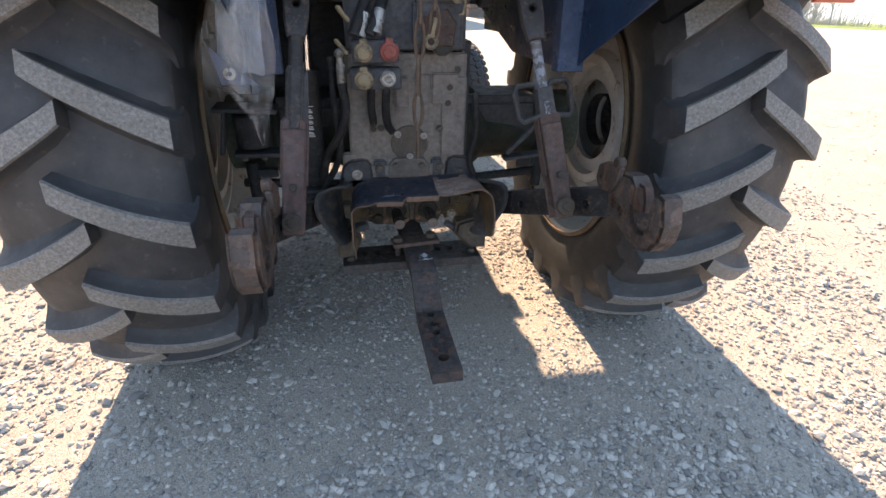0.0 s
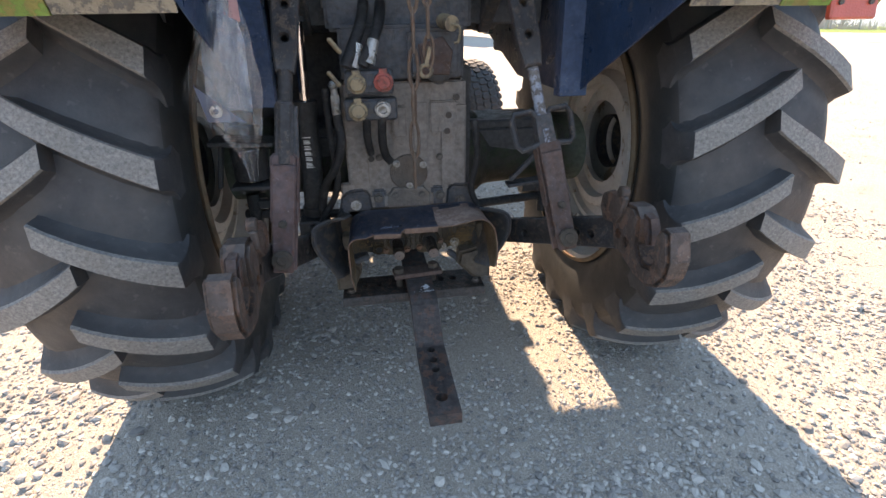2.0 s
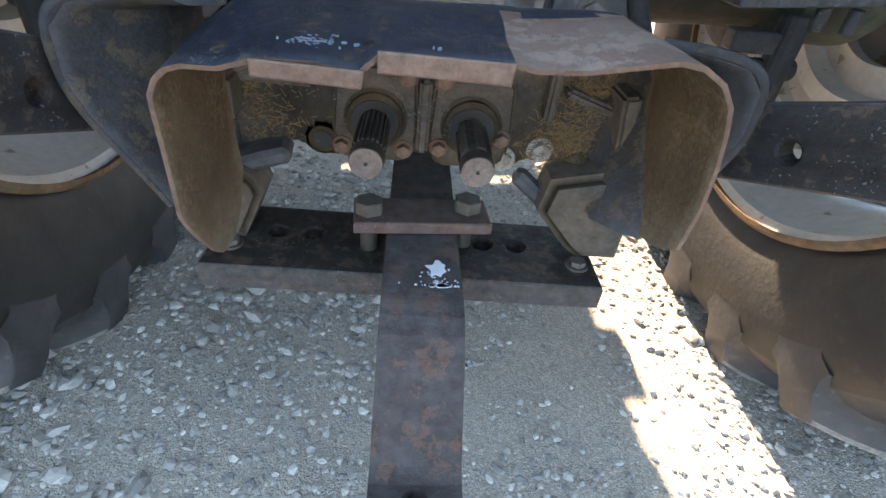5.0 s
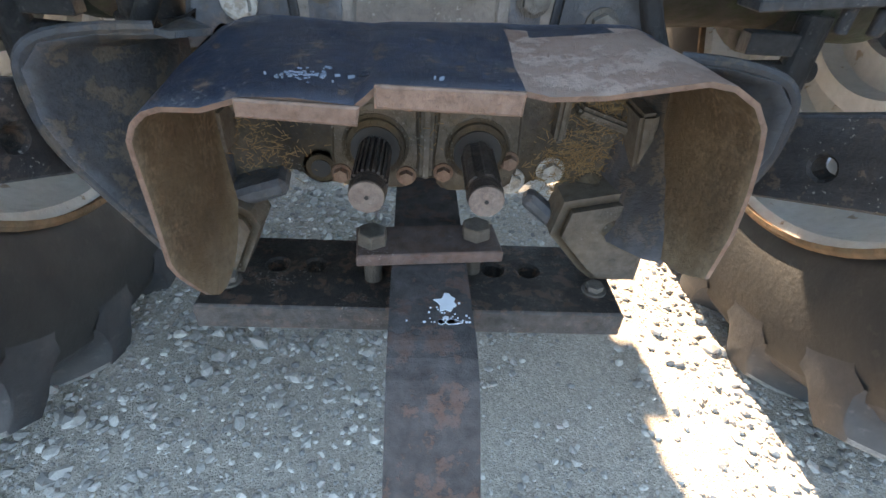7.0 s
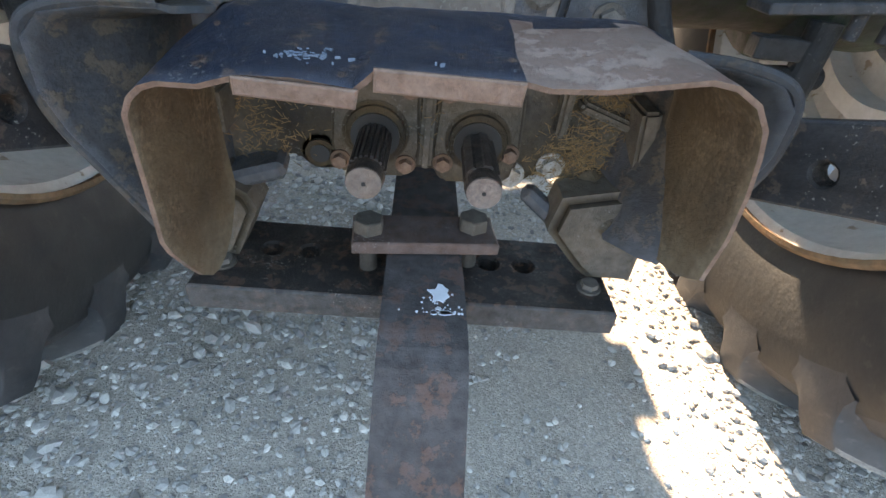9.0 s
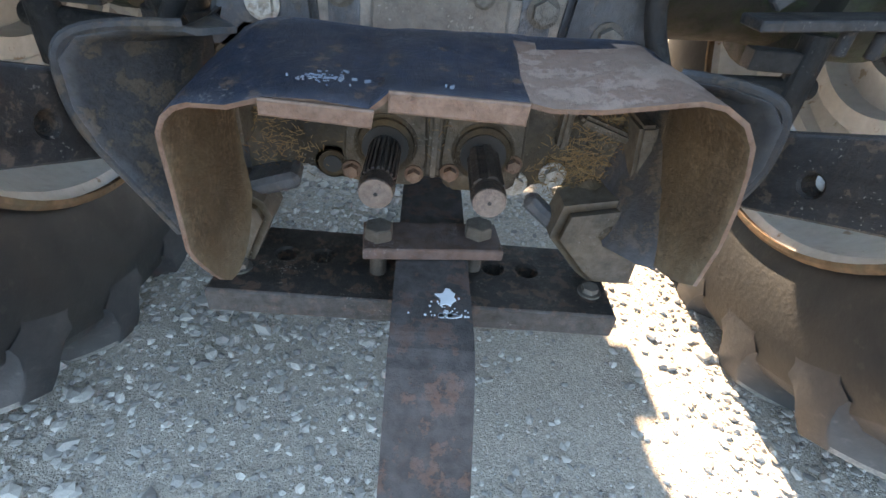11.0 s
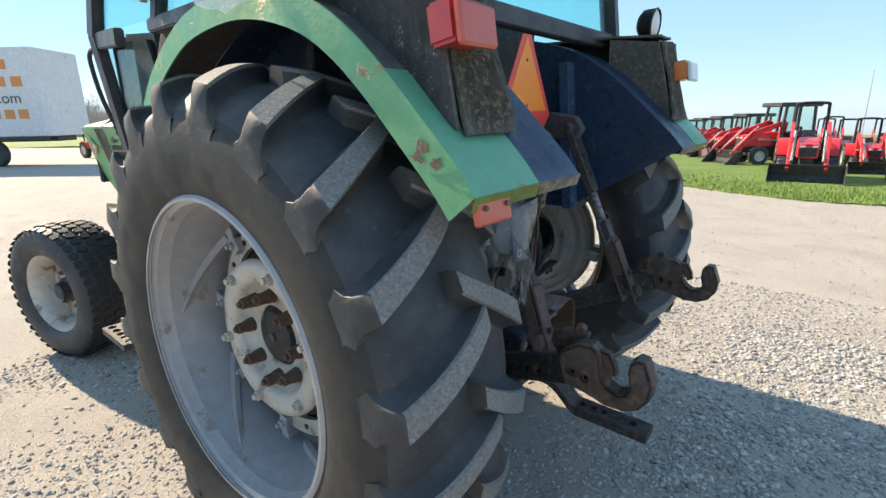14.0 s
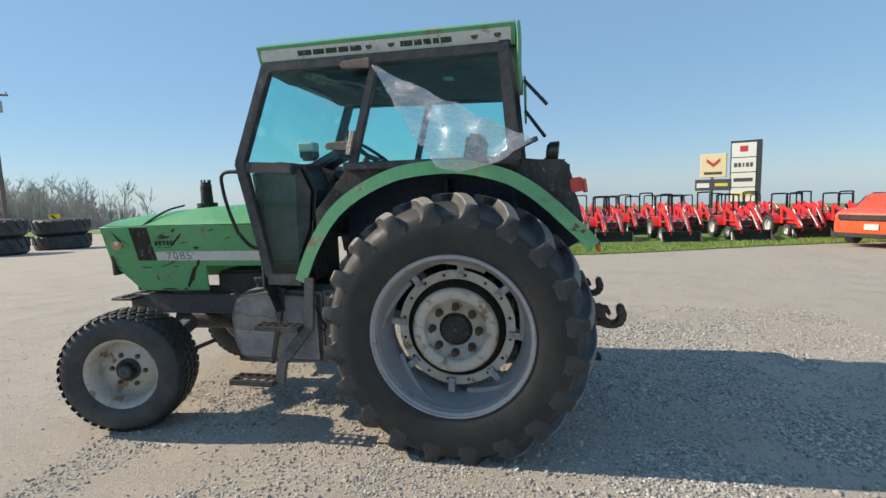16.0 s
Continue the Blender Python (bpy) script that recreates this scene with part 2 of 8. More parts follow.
M_DECALBLACK = worn("faded_black_decal", (0.022, 0.024, 0.022), (0.10, 0.16, 0.09), 0.2, (0.08, 0.09, 0.07), 0.3, 0.5, 0.0, 14)
M_DECALGREEN = worn("dark_green_lettering", (0.055, 0.125, 0.075), (0.3, 0.35, 0.3), 0.2, (0.12, 0.17, 0.12), 0.3, 0.5, 0.0, 30)
M_DECALGREY = worn("faded_grey_lettering", (0.16, 0.17, 0.165), (0.5, 0.5, 0.48), 0.25, (0.3, 0.31, 0.28), 0.3, 0.5, 0.0, 40)
M_DECALORANGE = worn("orange_round_decal", (0.62, 0.22, 0.06), (0.5, 0.45, 0.4), 0.3, (0.4, 0.3, 0.2), 0.3, 0.5, 0.0, 30)
M_SEAT = worn("dusty_black_vinyl", (0.030, 0.030, 0.032), (0.06, 0.055, 0.05), 0.3, (0.10, 0.09, 0.08), 0.35, 0.55, 0.0, 15)
M_TORN = worn("torn_tan_foam", (0.36, 0.26, 0.15), (0.07, 0.05, 0.04), 0.5, (0.22, 0.16, 0.10), 0.4, 0.9, 0.0, 16)
M_LINER = worn("stained_brown_headliner", (0.17, 0.13, 0.09), (0.06, 0.05, 0.04), 0.5, (0.13, 0.10, 0.07), 0.4, 0.9, 0.0, 9)


def plain(name, c, rough=0.5, metal=0.0, vary=0.25, scale=20.0):
    k = Mat(name, rough, metal)
    k.color(k.mix(k.noise(scale), tuple(v * (1 - vary) for v in c), tuple(min(1, v * (1 + vary)) for v in c)))
    k.bump(k.noise(scale * 4), 0.1, 0.003)
    return k.m


def lens(name, c):
    k = Mat(name, 0.28)
    k.color(k.mix(k.noise(30.0), tuple(v * 0.8 for v in c), c))
    k.b.inputs["Coat Weight"].default_value = 0.4
    k.bump(k.voronoi(220.0), 0.15, 0.003)
    return k.m


M_REDLENS = lens("red_lamp_lens", (0.55, 0.035, 0.03))
M_REFLECT = lens("faded_red_reflector", (0.60, 0.10, 0.055))
M_AMBER = lens("amber_lamp_lens", (0.75, 0.20, 0.03))
M_LAMPGLASS = lens("ribbed_lamp_glass", (0.72, 0.72, 0.66))
M_SMVO = plain("fluorescent_orange_film", (0.95, 0.26, 0.015), 0.35, 0, 0.05)
M_SMVR = plain("red_reflective_border", (0.75, 0.060, 0.038), 0.35, 0, 0.08)
M_CHROME = plain("chrome_rod", (0.78, 0.78, 0.78), 0.12, 1.0, 0.05)
M_WHITE = plain("white_print", (0.75, 0.75, 0.72), 0.5, 0, 0.05)
M_REDDOT = plain("red_print", (0.55, 0.06, 0.06), 0.5, 0, 0.05)
M_YELDOT = plain("yellow_green_print", (0.45, 0.50, 0.10), 0.5, 0, 0.05)
M_PINK = plain("faded_pink_print", (0.34, 0.17, 0.17), 0.4, 0, 0.3, 60)
M_STICKER = plain("black_sticker", (0.012, 0.012, 0.012), 0.35, 0, 0.05)
M_PAINTDAB = plain("splashed_white_paint", (0.62, 0.66, 0.70), 0.5, 0, 0.2, 60)
M_PAINTFAINT = plain("rubbed_pale_blue_paint", (0.10, 0.135, 0.18), 0.6, 0, 0.4, 60)
M_STRAW = plain("dry_chaff", (0.20, 0.125, 0.058), 0.95, 0, 0.4, 60)


def rubber(name, c, dust, amount):
    k = Mat(name, 0.62)
    film = k.ramp(k.noise(5.0, 6.0, 0.65), 0.42, 0.72)
    spots = k.ramp(k.noise(42.0, 3.0), 0.63, 0.70)
    col = k.mix(k.math("MULTIPLY", film, amount), c, dust)
    col = k.mix(k.math("MULTIPLY", spots, 0.35), col, dust)
    k.color(col)
    k.rough(k.ramp(k.noise(9.0, 4.0), 0.3, 0.7, (0.5,) * 3, (0.72,) * 3))
    k.bump(k.noise(70.0, 6.0, 0.7), 0.28, 0.006)
    return k.m


M_TYRE = rubber("dusty_black_rubber", (0.030, 0.033, 0.037), (0.118, 0.113, 0.106), 0.5)


def scuffed():
    k = Mat("scuffed_grey_tread_face", 0.75)
    c = k.mix(k.ramp(k.noise(130.0, 8.0, 0.75), 0.36, 0.64), (0.11, 0.109, 0.106), (0.30, 0.288, 0.265))
    k.color(k.mix(k.math("MULTIPLY", k.ramp(k.noise(6.0), 0.4, 0.7), 0.45), c, (0.16, 0.145, 0.125)))
    k.bump(k.noise(60.0, 5.0, 0.7), 0.5, 0.006)
    return k.m


M_SIDEWALL = rubber("black_sidewall_rubber", (0.016, 0.018, 0.019), (0.050, 0.048, 0.040), 0.4)
M_LUGTOP = scuffed()
M_TREAD = rubber("front_tread_rubber", (0.016, 0.016, 0.016), (0.065, 0.060, 0.054), 0.45)


def pane(name, tint, gloss=0.08):
    """A thin tinted pane: what lies behind, tinted, and a mirror gloss that grows towards grazing."""
    m = bpy.data.materials.new(name)
    m.use_nodes = True
    t = m.node_tree
    t.nodes.clear()
    o, mx = t.nodes.new("ShaderNodeOutputMaterial"), t.nodes.new("ShaderNodeMixShader")
    tr, gl, lw = t.nodes.new("ShaderNodeBsdfTransparent"), t.nodes.new("ShaderNodeBsdfGlossy"), t.nodes.new("ShaderNodeLayerWeight")
    pw, ad = t.nodes.new("ShaderNodeMath"), t.nodes.new("ShaderNodeMath")
    pw.operation, ad.operation = "POWER", "MULTIPLY_ADD"
    pw.inputs[1].default_value = 4.0
    ad.inputs[1].default_value, ad.inputs[2].default_value = 0.5, 0.025
    tr.inputs[0].default_value = (*tint, 1)
    gl.inputs["Roughness"].default_value = gloss
    lw.inputs[0].default_value = 0.5
    for a, b in ((lw.outputs["Facing"], pw.inputs[0]), (pw.outputs[0], ad.inputs[0]), (ad.outputs[0], mx.inputs[0]), (tr.outputs[0], mx.inputs[1]), (gl.outputs[0], mx.inputs[2]), (mx.outputs[0], o.inputs[0])):
        t.links.new(a, b)
    return m


M_GLASS = pane("tinted_cab_glass", (0.80, 0.97, 0.95), 0.02)
M_GLASSB = pane("tinted_blue_cab_glass", (0.77, 0.97, 0.95), 0.02)


def film(name, tint, cover, rough=0.10, gloss=0.30):
    """Crumpled clear plastic: partly see-through, with milky folds and sharp glints."""
    m = bpy.data.materials.new(name)
    m.use_nodes = True
    t = m.node_tree
    t.nodes.clear()
    o, mx, mx2 = t.nodes.new("ShaderNodeOutputMaterial"), t.nodes.new("ShaderNodeMixShader"), t.nodes.new("ShaderNodeMixShader")
    tr, gl, df = t.nodes.new("ShaderNodeBsdfTransparent"), t.nodes.new("ShaderNodeBsdfGlossy"), t.nodes.new("ShaderNodeBsdfDiffuse")
    no, ra, bu = t.nodes.new("ShaderNodeTexNoise"), t.nodes.new("ShaderNodeValToRGB"), t.nodes.new("ShaderNodeBump")
    no.inputs["Scale"].default_value, no.inputs["Detail"].default_value = 14.0, 6.0
    ra.color_ramp.elements[0].position, ra.color_ramp.elements[1].position = 0.35, 0.75
    ra.color_ramp.elements[0].color = (*(cover * 0.45,) * 3, 1)
    ra.color_ramp.elements[1].color = (*(min(1, cover * 1.5),) * 3, 1)
    tr.inputs[0].default_value = (0.93, 0.95, 0.95, 1)
    df.inputs[0].default_value = (*tint, 1)
    gl.inputs["Roughness"].default_value = rough
    bu.inputs["Strength"].default_value, bu.inputs["Distance"].default_value = 0.9, 0.03
    mx2.inputs[0].default_value = gloss
    for a, b in ((no.outputs["Fac"], ra.inputs[0]), (ra.outputs[0], mx.inputs[0]), (tr.outputs[0], mx.inputs[1]), (df.outputs[0], mx.inputs[2]),
                 (no.outputs["Fac"], bu.inputs["Height"]), (bu.outputs[0], gl.inputs["Normal"]), (mx.outputs[0], mx2.inputs[1]),
                 (gl.outputs[0], mx2.inputs[2]), (mx2.outputs[0], o.inputs[0])):
        t.links.new(a, b)
    return m


M_FILM = film("clear_plastic_film", (0.80, 0.80, 0.79), 0.32)
M_BAGFILM = film("dusty_bag_film", (0.52, 0.53, 0.54), 0.05, 0.06, 0.16)
M_FILMTHICK = film("crumpled_clear_plastic", (0.27, 0.33, 0.43), 0.42)
M_TARP = plain("blue_tarpaulin", (0.045, 0.065, 0.11), 0.45, 0, 0.3, 30)


def gravel():
    """Packed limestone fines with pressed-in chips, smoother and paler where tyres have run."""
    k = Mat("crushed_limestone_gravel", 0.92)
    mid, fine = k.voronoi(95.0), k.voronoi(230.0)
    cell = k.node("ShaderNodeTexVoronoi", Scale=95.0)
    k.link(k.co, cell.inputs["Vector"])
    small = k.node("ShaderNodeTexVoronoi", Scale=230.0)
    k.link(k.co, small.inputs["Vector"])
    grey = k.ramp(cell.outputs["Color"], 0.1, 0.95, (0.217, 0.200, 0.184), (0.487, 0.443, 0.393))
    fines = k.mix(k.ramp(small.outputs["Color"], 0.15, 0.9), (0.250, 0.222, 0.185), (0.560, 0.495, 0.420))
    fines = k.mix(k.math("MULTIPLY", k.noise(45.0, 6.0, 0.7), 0.4), fines, (0.461, 0.405, 0.335))
    patch = k.ramp(k.noise(1.7, 6.0, 0.6), 0.36, 0.58)
    c = k.mix(k.ramp(mid, 0.12, 0.40), k.mix(0.45, grey, fines), fines)
    c = k.mix(k.math("MULTIPLY", patch, 0.7), c, fines)
    c = k.mix(k.math("MULTIPLY", k.noise(0.35, 3.0), 0.4), c, (0.461, 0.407, 0.344))
    ruts = k.t.nodes.new("ShaderNodeMapping")
    ruts.inputs["Rotation"].default_value = (0, 0, radians(12))
    ruts.inputs["Scale"].default_value = (1.0, 0.10, 1.0)
    k.link(k.co, ruts.inputs["Vector"])
    track = k.ramp(k.noise(1.1, 5.0, 0.6, ruts.outputs[0]), 0.42, 0.66)
    c = k.mix(k.math("MULTIPLY", track, 0.35), c, (0.435, 0.390, 0.335))
    # Gaps between chips are painted darker: crevice shade, with dirt, in the colour.
    c = k.mix(k.math("MULTIPLY", k.ramp(mid, 0.48, 0.70), 0.16), c, (0.139, 0.121, 0.102))
    c = k.mix(k.math("MULTIPLY", k.ramp(k.noise(320.0, 2.0), 0.60, 0.67), 0.45), c, (0.174, 0.161, 0.150))
    k.color(c)
    h = k.math("ADD", k.math("MULTIPLY", k.ramp(mid, 0.0, 0.55, (1, 1, 1), (0, 0, 0)), 0.18), k.math("MULTIPLY", k.ramp(fine, 0.0, 0.6, (1, 1, 1), (0, 0, 0)), 0.35))
    h = k.math("ADD", k.math("MULTIPLY", h, k.ramp(patch, 0.0, 1.0, (1, 1, 1), (0.35, 0.35, 0.35))), k.math("MULTIPLY", k.noise(420.0, 3.0), 0.25))
    k.bump(h, 1.0, 0.010)
    return k.m


M_GRAVEL = gravel()


def stone_mat():
    k = Mat("limestone_chips", 0.9)
    info = k.t.nodes.new("ShaderNodeNewGeometry").outputs["Random Per Island"]
    c = k.ramp(info, 0.0, 1.0, (0.16, 0.158, 0.155), (0.58, 0.55, 0.50))
    k.color(k.mix(k.math("MULTIPLY", k.noise(160.0), 0.4), c, (0.36, 0.32, 0.27)))
    k.bump(k.noise(220.0), 0.3, 0.004)
    return k.m


M_STONE = stone_mat()


def grass_mat():
    k = Mat("mown_grass", 0.85)
    c = k.mix(k.ramp(k.noise(1.3, 5.0), 0.35, 0.65), (0.125, 0.215, 0.030), (0.21, 0.30, 0.055))
    k.color(k.mix(k.math("MULTIPLY", k.noise(40.0), 0.6), c, (0.085, 0.14, 0.025)))
    k.bump(k.noise(60.0, 6.0), 0.8, 0.04)
    return k.m


M_GRASS = grass_mat()


def blade_mat():
    k = Mat("grass_blades", 0.8)
    info = k.t.nodes.new("ShaderNodeNewGeometry").outputs["Random Per Island"]
    k.color(k.ramp(info, 0.0, 1.0, (0.11, 0.19, 0.03), (0.28, 0.36, 0.08)))
    return k.m


M_BLADE = blade_mat()

# ---- shape helpers ----
def thing(name, label, category, at=(0, 0, 0), group="", kind=""):
    ob = new(name)
    ob.location = at
    ob.empty_display_size = 0.1
    return tagged(ob, label, category, group, kind)


def part(name, bm, material, parent=None, label="", smooth=False, bevel=0.0, seg=1):
    """Links a bmesh as one mesh object under a thing or a part."""
    if bevel:
        sharp = [e for e in bm.edges if len(e.link_faces) == 2 and e.calc_face_angle(0) > 0.6]
        bmesh.ops.bevel(bm, geom=sharp, offset=bevel, segments=seg, affect="EDGES", clamp_overlap=True)
    bmesh.ops.recalc_face_normals(bm, faces=bm.faces)
    me = bpy.data.meshes.new(name)
    bm.to_mesh(me)
    bm.free()
    for m in material if isinstance(material, (list, tuple)) else (material,):
        me.materials.append(m)
    if smooth:
        for p in me.polygons:
            p.use_smooth = True
        me.set_sharp_from_angle(angle=radians(38))
    ob = new(name, me)
    ob.parent = parent
    if label:
        ob["label"] = label
    return ob


def again(ob, m, parent):
    """Another part on the same mesh."""
    c = new(ob.name.split(".")[0], ob.data)
    c.parent, c.matrix_local = parent, m
    return c


def B():
    return bmesh.new()


def box(bm, c, s, m=None, mat=0):
    r = bmesh.ops.create_cube(bm, size=1.0, matrix=Matrix.Translation(c) @ (m or Matrix()) @ Matrix.Diagonal((*s, 1)))
    for f in {f for v in r["verts"] for f in v.link_faces}:
        f.material_index = mat
    return r["verts"]


def beam(bm, a, b, w, h, up=(0, 0, 1), mat=0):
    """A bar of width w and height h from a to b."""
    a, b = Vector(a), Vector(b)
    d = (b - a).normalized()
    side = d.cross(Vector(up)).normalized()
    top = side.cross(d)
    m = Matrix((side, d, top)).transposed().to_4x4()
    return box(bm, (a + b) / 2, (w, (b - a).length, h), m, mat)


def cyl(bm, a, b, r, r2=None, n=18, mat=0):
    a, b = Vector(a), Vector(b)
    d = b - a
    m = Matrix.Translation((a + b) / 2) @ d.to_track_quat("Z", "Y").to_matrix().to_4x4()
    v = bmesh.ops.create_cone(bm, cap_ends=True, segments=n, radius1=r, radius2=r if r2 is None else r2, depth=d.length, matrix=m)["verts"]
    for f in {f for w in v for f in w.link_faces}:
        f.material_index = mat
    return v


def tube(bm, pts, r, n=8, closed=False, mat=0):
    """A round bar along a line of points."""
    pts = [Vector(p) for p in pts]
    rings, last = [], None
    k = len(pts)
    for i, p in enumerate(pts):
        a = pts[i - 1] if (i or closed) else pts[i]
        b = pts[(i + 1) % k] if (i < k - 1 or closed) else pts[i]
        d = (b - a).normalized()
        side = d.cross(Vector((0.31, 0.17, 0.93)) if last is None else last.cross(d)).normalized()
        last = side.copy() if last is None else side
        up = d.cross(side)
        rad = r[i] if isinstance(r, (list, tuple)) else r
        rings.append([bm.verts.new(p + rad * (math.cos(2 * math.pi * j / n) * side + math.sin(2 * math.pi * j / n) * up)) for j in range(n)])
        last = side
    for i in range(k if closed else k - 1):
        p, q = rings[i], rings[(i + 1) % k]
        off = 0
        if closed and i == k - 1:
            off = min(range(n), key=lambda o: (p[0].co - q[o].co).length)
        for j in range(n):
            f = bm.faces.new((p[j], p[(j + 1) % n], q[(j + 1 + off) % n], q[(j + off) % n]))
            f.material_index = mat
    if not closed:
        bm.faces.new(rings[0][::-1])
        bm.faces.new(rings[-1])


def smooth_line(pts, per=6):
    """Points of a soft curve through the given ones."""
    pts = [Vector(p) for p in pts]
    ext = [2 * pts[0] - pts[1], *pts, 2 * pts[-1] - pts[-2]]
    res = []
    for i in range(1, len(ext) - 2):
        a, b, c, d = ext[i - 1 : i + 3]
        for j in range(per):
            t = j / per
            res.append(0.5 * (2 * b + (c - a) * t + (2 * a - 5 * b + 4 * c - d) * t * t + (3 * b - a - 3 * c + d) * t ** 3))
    return res + [pts[-1]]


def lathe(bm, profile, n=48, m=None, mat=0, closed=False):
    """Turns (radius, along x) pairs about the x axis."""
    m = m or Matrix()
    rings = [[bm.verts.new(m @ Vector((x, r * math.cos(2 * math.pi * j / n), r * math.sin(2 * math.pi * j / n)))) for j in range(n)] for r, x in profile]
    pairs = list(zip(rings, rings[1:])) + ([(rings[-1], rings[0])] if closed else [])
    for p, q in pairs:
        for j in range(n):
            f = bm.faces.new((p[j], p[(j + 1) % n], q[(j + 1) % n], q[j]))
            f.material_index = mat


def slab(bm, outline, m, depth, holes=(), mat=0):
    """A plate: an outline in (u, v), with holes (u, v, r), pushed out by depth along m's third axis."""
    loops = [list(outline)] + [[(u + r * math.cos(2 * math.pi * j / 14), v + r * math.sin(2 * math.pi * j / 14)) for j in range(14)] for u, v, r in holes]
    edges = []
    for loop in loops:
        vs = [bm.verts.new(m @ Vector((u, v, 0))) for u, v in loop]
        edges += [bm.edges.new((vs[i], vs[(i + 1) % len(vs)])) for i in range(len(vs))]
    faces = [g for g in bmesh.ops.triangle_fill(bm, edges=edges, use_beauty=True)["geom"] if isinstance(g, bmesh.types.BMFace)]
    ext = bmesh.ops.extrude_face_region(bm, geom=faces)["geom"]
    push = m.to_3x3() @ Vector((0, 0, depth))
    for v in ext:
        if isinstance(v, bmesh.types.BMVert):
            v.co += push
    for f in faces + [g for g in ext if isinstance(g, bmesh.types.BMFace)]:
        f.material_index = mat
    return faces


def plane_m(origin, u, v):
    """The matrix whose first axes are u and v."""
    u = Vector(u).normalized()
    v = (Vector(v) - u * u.dot(Vector(v))).normalized()
    w = u.cross(v)
    return Matrix.Translation(origin) @ Matrix((u, v, w)).transposed().to_4x4()


def sheet(bm, grid, thick=0.004, mat=0):
    """A sheet through rows of points, given a thickness."""
    vs = [[bm.verts.new(p) for p in row] for row in grid]
    faces = [bm.faces.new((a[i], a[i + 1], b[i + 1], b[i])) for a, b in zip(vs, vs[1:]) for i in range(len(a) - 1)]
    for f in faces:
        f.material_index = mat
    if thick:
        bmesh.ops.recalc_face_normals(bm, faces=faces)
        bmesh.ops.solidify(bm, geom=faces, thickness=thick)
    return faces


def hexbolt(bm, p, d, r=0.014, h=0.012, washer=True, mat=0):
    p, d = Vector(p), Vector(d).normalized()
    if washer:
        cyl(bm, p, p + d * 0.003, r * 1.35, n=16, mat=mat)
    cyl(bm, p, p + d * h, r, r * 0.96, n=6, mat=mat)


def bolts(parent, places, d, r, h, material, name="bolt", label=""):
    first = None
    for p in places:
        if first is None:
            bm = B()
            hexbolt(bm, (0, 0, 0), d, r, h)
            first = part(name, bm, material, parent, label)
            first.location = p
        else:
            again(first, Matrix.Translation(p), parent)


def mirror_x(pts):
    return [(-p[0], *p[1:]) for p in pts]


